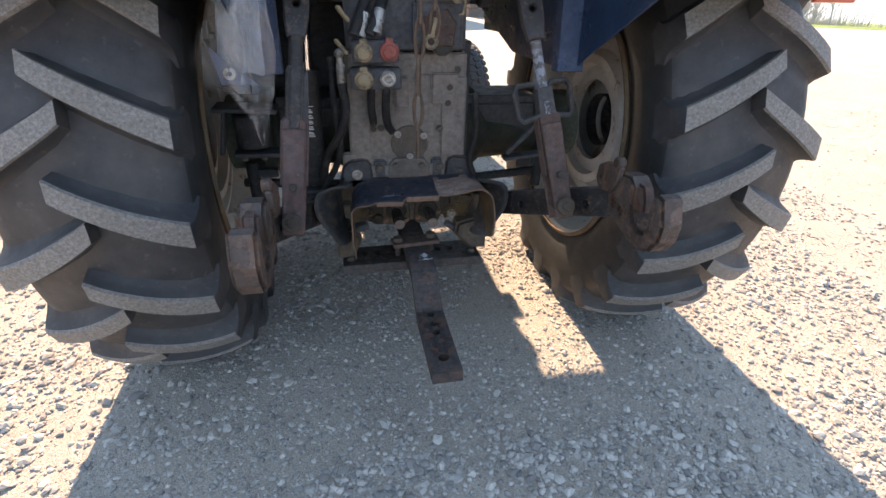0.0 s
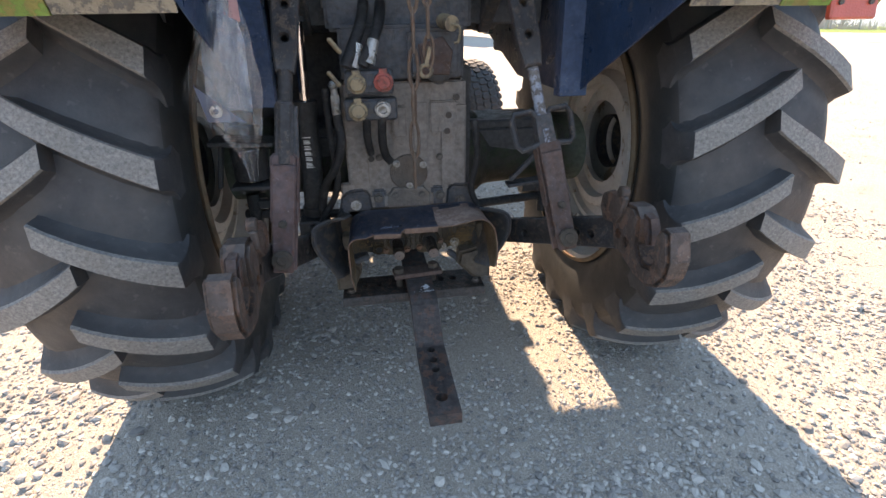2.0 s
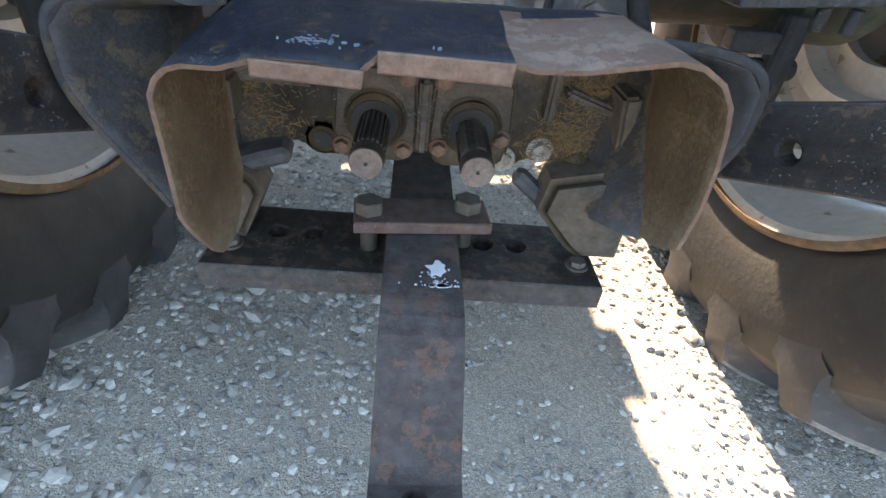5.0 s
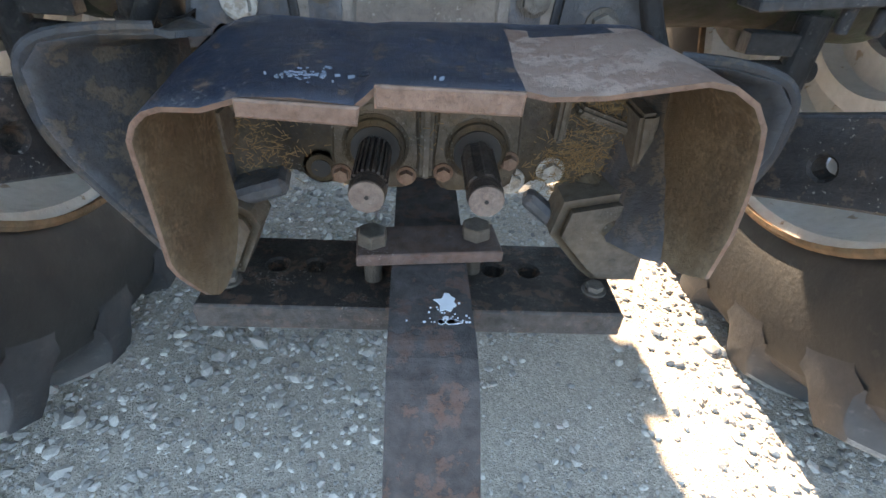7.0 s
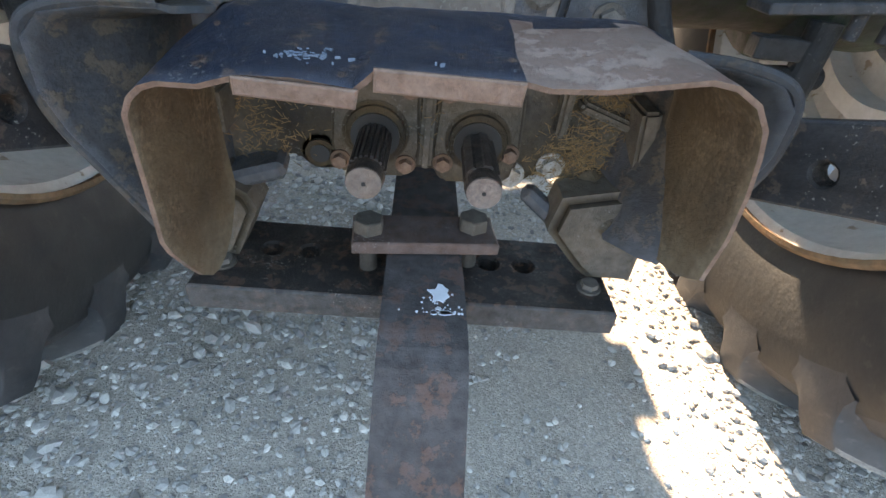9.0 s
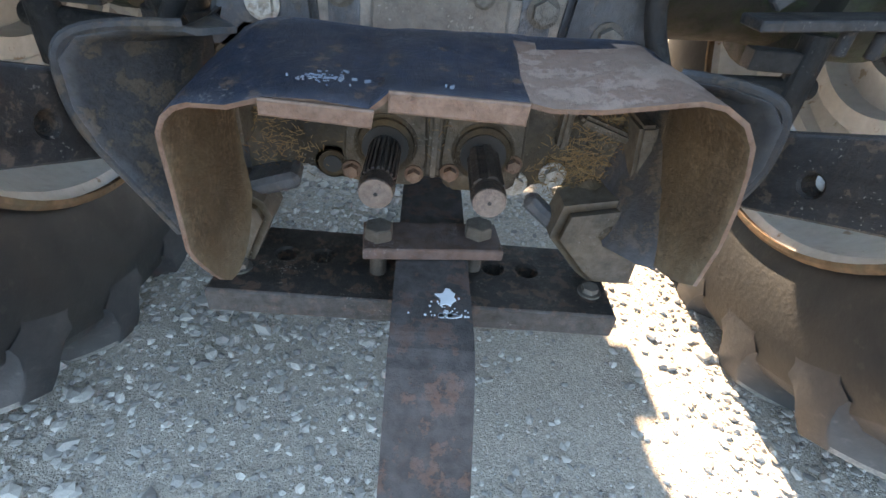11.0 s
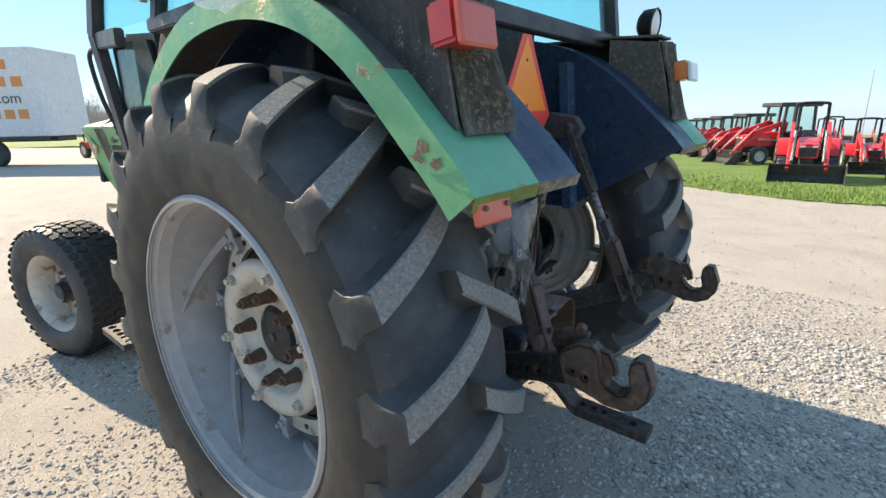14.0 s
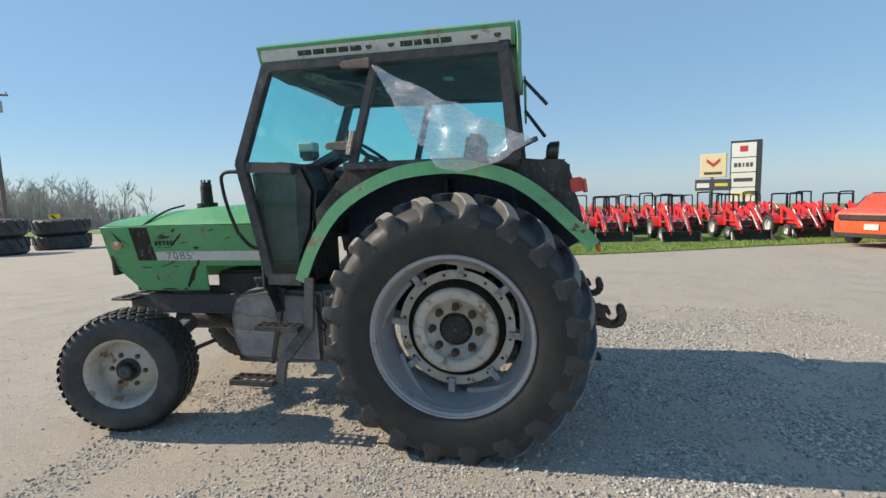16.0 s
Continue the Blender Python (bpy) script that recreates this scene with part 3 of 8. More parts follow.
# ---- rear wheels ----
def rear_wheel(parent, side):
    """A tractor drive wheel about its own centre; outside is -x before it is placed."""
    wheel = part("rear_wheel", hub_bmesh(), [M_HUBW, M_GAP], parent, "grey-white cast wheel centre with rusty streaks")
    bm = B()
    half_prof = [(0.493, 0.208), (0.520, 0.222), (0.560, 0.235), (0.610, 0.241), (0.660, 0.242), (0.700, 0.238), (0.735, 0.228), (0.760, 0.208), (0.780, 0.175), (0.798, 0.12), (0.809, 0.06)]
    bead = [(0.520, 0.222), (0.493, 0.208)]
    prof = [(r, -x) for r, x in half_prof] + [(0.812, 0.0)] + half_prof[:1:-1] + bead
    OFF = Matrix.Translation((-0.078, 0, 0))
    TO = -0.087
    lathe(bm, prof, 96, Matrix.Translation((TO, 0, 0)))
    for f in bm.faces:
        f.material_index = 1 if math.hypot(f.calc_center_median().y, f.calc_center_median().z) < 0.735 else 0
    part("tyre", bm, [M_TYRE, M_SIDEWALL], wheel, "dusty black rubber drive tyre", smooth=True)
    # One bar of the tread, bent round the tyre, then repeated.
    made = {}
    rs, xs_ = [r for r, _ in half_prof][::-1], [x for _, x in half_prof][::-1]
    for s in (-1, 1):
        bm = B()
        rows = []
        for f in (0.0, 0.12, 0.25, 0.4, 0.55, 0.7, 0.85, 0.955, 1.0, 1.05, 1.13, 1.2):
            ax = -0.030 + f * 0.262
            x = s * ax
            sweep = 0.182 * min(f, 1.0) ** 0.9 + 0.03 * max(0, f - 1)
            base = float(np.interp(abs(ax), xs_[:7], rs[:7])) 
            top = 0.862 - 0.052 * (abs(ax) / 0.232) ** 2.2
            if f > 1:
                ax, top, base = {1.05: (0.2395, 0.784, 0.718), 1.13: (0.2410, 0.738, 0.692), 1.2: (0.2405, 0.698, 0.668)}[f]
                x = s * ax
            half = 0.029 + 0.009 * min(f, 1)
            foot = 1.75 if 0.1 < f < 1.1 else 1.3
            rise = max(0.004, top - base)
            edge = [(foot, base - 0.006), (1.0 + 0.38 * (foot - 1), base + 0.16 * rise), (1.06, base + 0.5 * rise), (0.97, top - min(0.009, 0.3 * rise)), (0.86, top)]
            rows.append([(x, sweep + half * w / r, r) for w, r in edge] + [(x, sweep - half * w / r, r) for w, r in edge[::-1]])
        vs = [[bm.verts.new((x + TO, -r * math.sin(a + math.pi / 2), r * math.cos(a + math.pi / 2))) for x, a, r in row] for row in rows]
        for i, (p, q) in enumerate(zip(vs, vs[1:])):
            for j in range(9):
                f = bm.faces.new((p[j], p[j + 1], q[j + 1], q[j]))
                f.material_index = 1 if 3 <= j <= 5 and i < 8 else 0
        bm.faces.new(vs[0])
        bm.faces.new(vs[-1][::-1])
        for k in range(20):
            turn = Matrix.Rotation(radians(18 * k + (11.5 if s > 0 else 0.3)), 4, "X")
            if s not in made:
                made[s] = part("tread_bar", bm, [M_TYRE, M_LUGTOP], wheel, "scuffed grey tread bar", smooth=True)
                made[s].matrix_local = turn
            else:
                again(made[s], turn, wheel)
    # Rim barrel with both flanges and the spiral rails inside it.
    bm = B()
    prof = [(0.497, -0.232), (0.505, -0.224), (0.502, -0.214), (0.486, -0.206), (0.478, -0.165), (0.464, -0.130), (0.440, -0.060), (0.432, 0.00), (0.432, 0.03),
            (0.440, 0.070), (0.462, 0.120), (0.480, 0.160), (0.486, 0.196), (0.502, 0.206), (0.505, 0.216), (0.497, 0.223)]
    inner = [(r - 0.009, x) for r, x in prof[::-1]]
    lathe(bm, prof + inner, 80, OFF, closed=True)
    for f in bm.faces:
        c = f.calc_center_median()
        r = math.hypot(c.y, c.z)
        f.material_index = 2 if c.x > 0.112 and r > 0.487 else 3 if c.x > -0.03 else 1 if r < 0.47 else 0
    part("rim", bm, [M_SILVER, M_BARREL, M_RIMEDGE, M_RIMRUST], wheel, "silver-painted steel rim with scuffed edge", smooth=True)
    bm = B()
    line = []
    for i in range(13):
        f = i / 12
        a = f * 0.80
        line.append((f, Vector((-0.205 + 0.13 * f, (0.462 - 0.016 * f) * math.cos(a), (0.462 - 0.016 * f) * math.sin(a)))))
    vs = []
    for f, p in line:
        rad = Vector((0, p.y, p.z)).normalized()
        high = 0.004 + 0.042 * min(1.0, 1.6 * f) ** 0.8
        vs.append([bm.verts.new(p - rad * d + Vector((o, 0, 0))) for d, o in ((-0.03, -0.034), (high, -0.010), (high, 0.010), (-0.03, 0.036))])
    for p, q in zip(vs, vs[1:]):
        for j in range(4):
            bm.faces.new((p[j], p[(j + 1) % 4], q[(j + 1) % 4], q[j]))
    bm.faces.new(vs[0]), bm.faces.new(vs[-1][::-1])
    rail = part("rim_rail", bm, M_BARREL, wheel, bevel=0.006, seg=2)
    for k in range(1, 5):
        again(rail, Matrix.Rotation(radians(72 * k), 4, "X"), wheel)
    # The ring that the rails are clamped to, with its holes.
    bm = B()
    lathe(bm, [(0.376, -0.075), (0.376, -0.055), (0.318, -0.055), (0.318, -0.075)], 64, closed=True)
    part("clamp_ring", bm, M_HUBW, wheel, "worn white clamping ring", bevel=0.003)
    bm = B()
    cyl(bm, (-0.0775, 0.347, 0), (-0.070, 0.347, 0), 0.0105, n=12)
    hole = part("ring_hole", bm, M_STICKER, wheel)
    bm = B()
    box(bm, (-0.086, 0.362, 0), (0.030, 0.064, 0.042))
    box(bm, (-0.070, 0.40, 0), (0.05, 0.05, 0.042))
    hexbolt(bm, (-0.101, 0.358, 0), (-1, 0, 0), 0.015, 0.016)
    cyl(bm, (-0.115, 0.358, 0), (-0.13, 0.358, 0), 0.008, n=10)
    clamp = part("clamp", bm, M_SILVER, wheel, bevel=0.004)
    for k in range(16):
        t = Matrix.Rotation(radians(22.5 * k + 11), 4, "X")
        if k:
            again(hole, t, wheel)
        else:
            hole.matrix_local = t
    for k in range(8):
        t = Matrix.Rotation(radians(45 * k + 6), 4, "X")
        if k:
            again(clamp, t, wheel)
        else:
            clamp.matrix_local = t
    bm = B()
    cyl(bm, (-0.148, 0.240, 0), (-0.168, 0.240, 0), 0.019, 0.017, n=14)
    hexbolt(bm, (-0.168, 0.240, 0), (-1, 0, 0), 0.0115, 0.012, False)
    cb = part("hub_bolt", bm, M_HUBW, wheel)
    for k in range(6):
        t = Matrix.Rotation(radians(60 * k + 48), 4, "X")
        if k:
            again(cb, t, wheel)
        else:
            cb.matrix_local = t
    bm = B()
    cyl(bm, (-0.105, 0.148, 0), (-0.135, 0.148, 0), 0.026, 0.022, n=14)
    hexbolt(bm, (-0.132, 0.148, 0), (-1, 0, 0), 0.021, 0.034, False)
    cyl(bm, (-0.16, 0.148, 0), (-0.178, 0.148, 0), 0.011, n=10)
    nut = part("lug_nut", bm, M_NUTRUST, wheel, bevel=0.002)
    for k in range(8):
        t = Matrix.Rotation(radians(45 * k + 2), 4, "X")
        if k:
            again(nut, t, wheel)
        else:
            nut.matrix_local = t
    bm = B()
    lathe(bm, [(0.0, -0.128), (0.012, -0.128), (0.016, -0.118), (0.070, -0.116), (0.088, -0.112), (0.094, -0.095), (0.110, -0.092), (0.110, -0.02)], 32)
    part("axle_cap", bm, M_CAST, wheel, "dark greasy axle end cap", smooth=True)
    # Inner side: dish and axle flange.
    bm = B()
    lathe(bm, [(0.372, 0.005), (0.36, 0.025), (0.335, 0.028), (0.325, 0.005), (0.29, -0.005), (0.27, 0.035), (0.235, 0.038), (0.225, 0.00), (0.17, 0.01), (0.17, -0.015), (0.225, -0.03), (0.30, -0.045), (0.36, -0.02), (0.372, -0.01)], 56, closed=True)
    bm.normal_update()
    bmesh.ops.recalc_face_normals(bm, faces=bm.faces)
    # Outward faces are painted dark: the gap's shade behind the clamp ring.
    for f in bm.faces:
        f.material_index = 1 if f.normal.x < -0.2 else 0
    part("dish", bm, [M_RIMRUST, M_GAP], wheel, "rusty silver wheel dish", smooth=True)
    bm = B()
    box(bm, (0.025, 0.40, 0), (0.03, 0.075, 0.045))
    hexbolt(bm, (0.040, 0.385, 0), (1, 0, 0), 0.016, 0.02)
    ib = part("dish_bolt", bm, M_RIMRUST, wheel)
    for k in range(8):
        t = Matrix.Rotation(radians(45 * k + 8), 4, "X")
        if k:
            again(ib, t, wheel)
        else:
            ib.matrix_local = t
    m = pose(-0.735 if side < 0 else 0.878, 0.064, 0.790)
    if side > 0:
        m = m @ Matrix.Diagonal((-1, 1, 1, 1))
    wheel.matrix_local = m
    return wheel


def hub_bmesh():
    bm = B()
    lathe(bm, [(0.108, -0.085), (0.108, -0.105), (0.182, -0.108), (0.190, -0.126), (0.205, -0.148), (0.250, -0.152), (0.268, -0.146), (0.274, -0.130), (0.280, -0.100),
               (0.300, -0.070), (0.300, -0.050), (0.275, -0.050), (0.24, -0.06), (0.20, -0.07), (0.108, -0.07)], 56, closed=True)
    for f in bm.faces:
        f.smooth = True
        c = f.calc_center_median()
        r = math.hypot(c.y, c.z)
        # Sides set back behind the disc face take the dark gap colour.
        f.material_index = 1 if (r > 0.272 and c.x > -0.115) else 0
    return bm


tractor = thing("tractor", "old faded green farm tractor with cab, parked on gravel", "tractor")
for side in (-1, 1):
    rear_wheel(tractor, side)


# ---- front wheels ----
def front_wheel(parent, side):
    bm = B()
    prof = [(0.235, -0.125), (0.262, -0.150), (0.310, -0.165), (0.355, -0.160), (0.392, -0.145), (0.410, -0.115), (0.414, 0.0),
            (0.410, 0.115), (0.392, 0.145), (0.355, 0.160), (0.310, 0.165), (0.262, 0.150), (0.235, 0.125)]
    lathe(bm, prof, 64)
    wheel = part("front_wheel", bm, M_TYRE, parent, "wide front tyre with a blocky worn tread", smooth=True)
    # Tread blocks in five rows.
    firsts = {}
    for row, (x, w, r) in enumerate(((-0.128, 0.046, 0.406), (-0.066, 0.055, 0.417), (0.0, 0.055, 0.420), (0.066, 0.055, 0.417), (0.128, 0.046, 0.406))):
        bm = B()
        z = 0.008
        slab(bm, [(-w / 2, -0.019), (w / 2 - 0.012, -0.023), (w / 2, -0.004), (w / 2 - 0.006, 0.021), (-w / 2 + 0.01, 0.023), (-w / 2 - 0.004, 0.004)], Matrix(), z)
        bmesh.ops.bevel(bm, geom=[e for e in bm.edges if e.calc_face_angle(0) > 0.6], offset=0.0025, segments=1, affect="EDGES")
        for k in range(44):
            t = Matrix.Rotation(2 * math.pi * (k + 0.5 * (row % 2)) / 44, 4, "X") @ Matrix.Translation((x, 0, r - 0.003)) @ Matrix.Rotation(radians((-14 if row < 2 else 14 if row > 2 else 0) * (1 if row in (0, 4) else 0.3)), 4, "Y" if row in (0, 4) else "Z")
            if row not in firsts:
                firsts[row] = part("tread_block", bm, M_TREAD, wheel)
                firsts[row].matrix_local = t
            else:
                again(firsts[row], t, wheel)
    bm = B()
    prof = [(0.246, -0.135), (0.252, -0.128), (0.240, -0.118), (0.226, -0.10), (0.214, -0.06), (0.205, 0.03), (0.226, 0.10), (0.246, 0.135), (0.238, 0.135), (0.216, 0.10), (0.197, 0.03), (0.204, -0.06), (0.216, -0.10), (0.238, -0.13)]
    lathe(bm, prof, 48, closed=True)
    lathe(bm, [(0.206, -0.002), (0.15, -0.012), (0.12, -0.030), (0.075, -0.032), (0.075, -0.016), (0.12, -0.014), (0.15, 0.004), (0.206, 0.014)], 40, closed=True)
    part("rim", bm, M_HUBW, wheel, "dirty white front rim", smooth=True)
    bm = B()
    lathe(bm, [(0.0, -0.105), (0.030, -0.104), (0.050, -0.095), (0.058, -0.055), (0.080, -0.050), (0.080, 0.05), (0.0, 0.05)], 28)
    part("front_hub", bm, M_CAST, wheel, "black greasy front hub", smooth=True)
    bm = B()
    hexbolt(bm, (-0.032, 0.112, 0), (-1, 0, 0), 0.013, 0.018)
    nut = part("lug_nut", bm, M_BOLT, wheel)
    for k in range(6):
        t = Matrix.Rotation(radians(60 * k), 4, "X")
        if k:
            again(nut, t, wheel)
        else:
            nut.matrix_local = t
    m = pose(-0.820 if side < 0 else 0.765, 2.52, 0.435, 0, 0, 15) @ Matrix.Scale(1.045, 4)
    if side > 0:
        m = m @ Matrix.Diagonal((-1, 1, 1, 1))
    wheel.matrix_local = m @ Matrix.Rotation(radians(7), 4, "X")


for side in (-1, 1):
    front_wheel(tractor, side)

# ---- chassis, axles ----
for s in (-1, 1):
    bm = B()
    lathe(bm, [(0.17, 0.19), (0.165, 0.26), (0.135, 0.30), (0.125, 0.48), (0.13, 0.52), (0.165, 0.53), (0.165, 0.57), (0.14, 0.58), (0.14, 0.70), (0.0, 0.70)], 28, Matrix.Translation((0, 0, 0.80)) @ Matrix.Diagonal((s, 1, 1, 1)))
    part("axle_housing", bm, M_GREENHOUSE, tractor, "mossy dark green rear axle housing", smooth=True)
for s in (-1, 1):
    bm = B()
    box(bm, (s * 0.36, -0.02, 0.93), (0.30, 0.20, 0.035))
    box(bm, (s * 0.36, -0.10, 0.86), (0.28, 0.05, 0.11))
    part("axle_bracket", bm, M_BLACK, tractor, bevel=0.006)
bm = B()
box(bm, (0, 0.15, 0.92), (0.40, 0.74, 0.50))
box(bm, (0, 0.95, 0.86), (0.36, 0.9, 0.36))
box(bm, (0, 1.75, 0.86), (0.46, 0.9, 0.42))
part("gearbox", bm, M_BLACK, tractor, "black gearbox and engine block", bevel=0.02, seg=2)
# Added plate, put where only shade fills the gap beside the gear case.
bm = B()
box(bm, (-0.415, 0.12, 1.30), (0.43, 0.04, 0.94))
part("splash_plate", bm, M_BLACK, tractor, "added black plate that darkens the gap beside the gear case", bevel=0.008)
# Unseen box, and a hose loop, added for their shadows on the sunlit ground.
bm = B()
box(bm, (0.425, 1.50, 1.065), (0.18, 0.10, 0.085))
part("filter_box", bm, M_BLACK, tractor, "unseen black box added for its notch shadow on the ground", bevel=0.01)
bm = B()
tube(bm, smooth_line([(0.20, 1.52, 1.13), (0.36, 1.52, 1.17), (0.44, 1.52, 1.22), (0.455, 1.52, 1.29), (0.40, 1.52, 1.34), (0.24, 1.52, 1.37)], 6), 0.012, 8)
part("engine_hose", bm, M_HOSE, tractor, "black hose looped beside the engine", smooth=True)
bm = B()
for s in (-1, 1):
    box(bm, (s * 0.20 - 0.08, 2.35, 0.80), (0.05, 1.3, 0.17))
box(bm, (-0.08, 2.98, 0.80), (0.44, 0.06, 0.17))
for s in (-1, 1):
    beam(bm, (s * 0.28, 2.45, 0.64), (s * 0.82, 2.49, 0.47), 0.10, 0.10)
    cyl(bm, (s * 0.76, 2.49, 0.34), (s * 0.76, 2.49, 0.58), 0.04)
    cyl(bm, (s * 0.74, 2.49, 0.42), (s * 0.90, 2.49, 0.42), 0.045)
    cyl(bm, (s * 0.2, 2.30, 0.45), (s * 0.76, 2.34, 0.45), 0.018)
cyl(bm, (0, 2.2, 0.60), (0, 2.75, 0.60), 0.09)
part("front_axle", bm, M_CAST, tractor, "dark front axle and frame rails", bevel=0.006)
bm = B()
box(bm, (-0.38, 2.98, 0.86), (0.30, 0.20, 0.02))
for i in range(6):
    cyl(bm, (-0.50 + 0.05 * i, 2.98, 0.865), (-0.50 + 0.05 * i, 2.98, 0.885), 0.017, n=10)
part("front_step", bm, M_BLACK, tractor, bevel=0.003)

# ---- rear of the tractor: gear housing and hitch frame ----
placed = set(tractor.children)
bm = B()
box(bm, (0, -0.14, 0.945), (0.385, 0.20, 0.40))
part("gear_housing", bm, M_HOUSING, tractor, "dusty grey cast rear gear housing", bevel=0.010, seg=2)
for c, sz in (((-0.158, -0.243, 0.935), (0.070, 0.012, 0.30)), ((0.150, -0.243, 0.900), (0.085, 0.012, 0.34)), ((0, -0.235, 0.735), (0.40, 0.03, 0.09)), ((-0.17, -0.2385, 0.80), (0.10, 0.020, 0.05)),
              ((-0.02, -0.2405, 1.02), (0.045, 0.03, 0.10)), ((0.118, -0.2405, 1.03), (0.085, 0.024, 0.10)), ((0.045, -0.2405, 1.00), (0.05, 0.014, 0.16))):
    bm = B()
    box(bm, c, sz)
    part("cast_pad", bm, M_HOUSING, tractor, bevel=0.005, seg=2)
bm = B()
cyl(bm, (0.003, -0.23, 0.850), (0.003, -0.247, 0.850), 0.062, n=32)
part("round_cover", bm, M_HOUSING, tractor, "round bolted cover", bevel=0.003)
bm = B()
slab(bm, [(-0.075, 0.68), (0.075, 0.68), (0.07, 0.775), (0.05, 0.80), (-0.05, 0.80), (-0.07, 0.775)], plane_m((0, -0.236, 0), (1, 0, 0), (0, 0, 1)), 0.022)
part("cover_plate", bm, M_HOUSING, tractor, bevel=0.004)
bolts(tractor, [(-0.036, -0.250, 0.884), (0.050, -0.250, 0.876), (0.003, -0.250, 0.806)], (0, -1, 0), 0.0085, 0.010, M_ZINC, "cover_bolt")
bolts(tractor, [(-0.045, -0.256, 0.778), (0.042, -0.256, 0.776), (-0.06, -0.256, 0.705), (0.055, -0.256, 0.703), (0.105, -0.247, 0.90), (-0.09, -0.238, 0.905)], (0, -1, 0), 0.0085, 0.010, M_BOLT, "plate_bolt")
for p in ((0.135, 1.035), (0.13, 0.985), (0.16, 1.09), (-0.115, 0.905)):
    bm = B()
    cyl(bm, (p[0], -0.2505, p[1]), (p[0], -0.2535, p[1]), 0.010, n=14)
    part("bolt_hole", bm, M_STICKER, tractor)
# Hitch frame: a casting with lugs, curved wings and two legs that carry the crossbar.
xz = plane_m((0, -0.222, 0), (1, 0, 0), (0, 0, 1))
for s in (-1, 1):
    bm = B()
    lug = [(s * 0.120, 0.70), (s * 0.128, 0.790), (s * 0.145, 0.806), (s * 0.200, 0.802), (s * 0.222, 0.780), (s * 0.232, 0.735), (s * 0.245, 0.70)]
    slab(bm, lug if s > 0 else lug[::-1], xz, 0.040)
    box(bm, (s * 0.098, -0.225, 0.760), (0.046, 0.055, 0.075))
    part("frame_lug", bm, M_CAST, tractor, "dark oily cast lug", bevel=0.007, seg=2)
    bm = B()
    rows = []
    for x, y, z in ((0.225, -0.340, 0.742), (0.262, -0.362, 0.744), (0.296, -0.378, 0.738), (0.312, -0.384, 0.718), (0.313, -0.386, 0.675), (0.300, -0.388, 0.640), (0.270, -0.388, 0.590), (0.250, -0.382, 0.545)):
        deep = 0.55 if z > 0.60 else 0.8
        rows.append([(s * x, y, z), (s * (x * 0.965), y + 0.009, z - 0.004), (s * (x * 0.86), y + 0.045, z - 0.008), (s * max(x * 0.80, 0.222), y + 0.085 * deep + 0.02, z - 0.004), (s * max(x * 0.76, 0.218), -0.262, z)])
    sheet(bm, rows, 0.006)
    tube(bm, smooth_line([r[0] for r in rows], 4), 0.0055, 8)
    part("frame_wing", bm, [M_CAST], tractor, "curved cast wing with a rubbed rim", smooth=True)
for s, leg in ((-1, [(-0.262, 0.462), (-0.205, 0.462), (-0.176, 0.528), (-0.184, 0.548), (-0.225, 0.575), (-0.262, 0.580)]),
               (1, [(0.270, 0.465), (0.215, 0.465), (0.196, 0.480), (0.152, 0.530), (0.160, 0.575), (0.268, 0.60)])):
    bm = B()
    slab(bm, leg[::-1] if s < 0 else leg, plane_m((0, -0.262, 0), (1, 0, 0), (0, 0, 1)), 0.065)
    part("frame_leg", bm, M_CASTIN, tractor, "mud-caked cast leg down to the crossbar", bevel=0.010, seg=2)
bm = B()
beam(bm, (0.125, -0.275, 0.560), (0.205, -0.300, 0.500), 0.026, 0.020)
part("strut", bm, M_CAST, tractor, bevel=0.006)
bm = B()
beam(bm, (-0.225, -0.285, 0.548), (-0.150, -0.275, 0.570), 0.05, 0.022)
part("strut", bm, M_CAST, tractor, bevel=0.006)
bm = B()
cyl(bm, (0.196, -0.262, 0.580), (0.226, -0.322, 0.540), 0.017, 0.020, n=18)
part("stop_peg", bm, M_CASTIN, tractor, bevel=0.004)
bolts(tractor, [(-0.176, -0.263, 0.752)], (0, -1, 0), 0.0130, 0.012, M_ZINC, "frame_bolt", "bright zinc bolt")
bolts(tractor, [(0.173, -0.263, 0.750), (-0.101, -0.254, 0.770), (0.104, -0.254, 0.768)], (0, -1, 0), 0.0125, 0.012, M_BOLT, "frame_bolt")
# Gear case of the power take-off, with two shafts.
bm = B()
pc = plane_m((0, -0.262, 0), (1, 0, 0), (0, 0, 1))
slab(bm, [(-0.25, 0.62), (-0.222, 0.556), (-0.18, 0.570), (-0.140, 0.572), (-0.126, 0.558), (-0.088, 0.557), (-0.075, 0.574), (-0.005, 0.568), (0.016, 0.568), (0.085, 0.576), (0.092, 0.558),
          (0.116, 0.553), (0.135, 0.572), (0.20, 0.566), (0.262, 0.58), (0.268, 0.69), (0.20, 0.735), (-0.20, 0.735), (-0.25, 0.69)], pc, -0.07)
cyl(bm, (-0.113, -0.262, 0.581), (-0.113, -0.270, 0.581), 0.021, n=18)
part("shaft_housing", bm, M_CASTIN, tractor, "grease-caked gear case behind the drive shafts", bevel=0.006, seg=2)
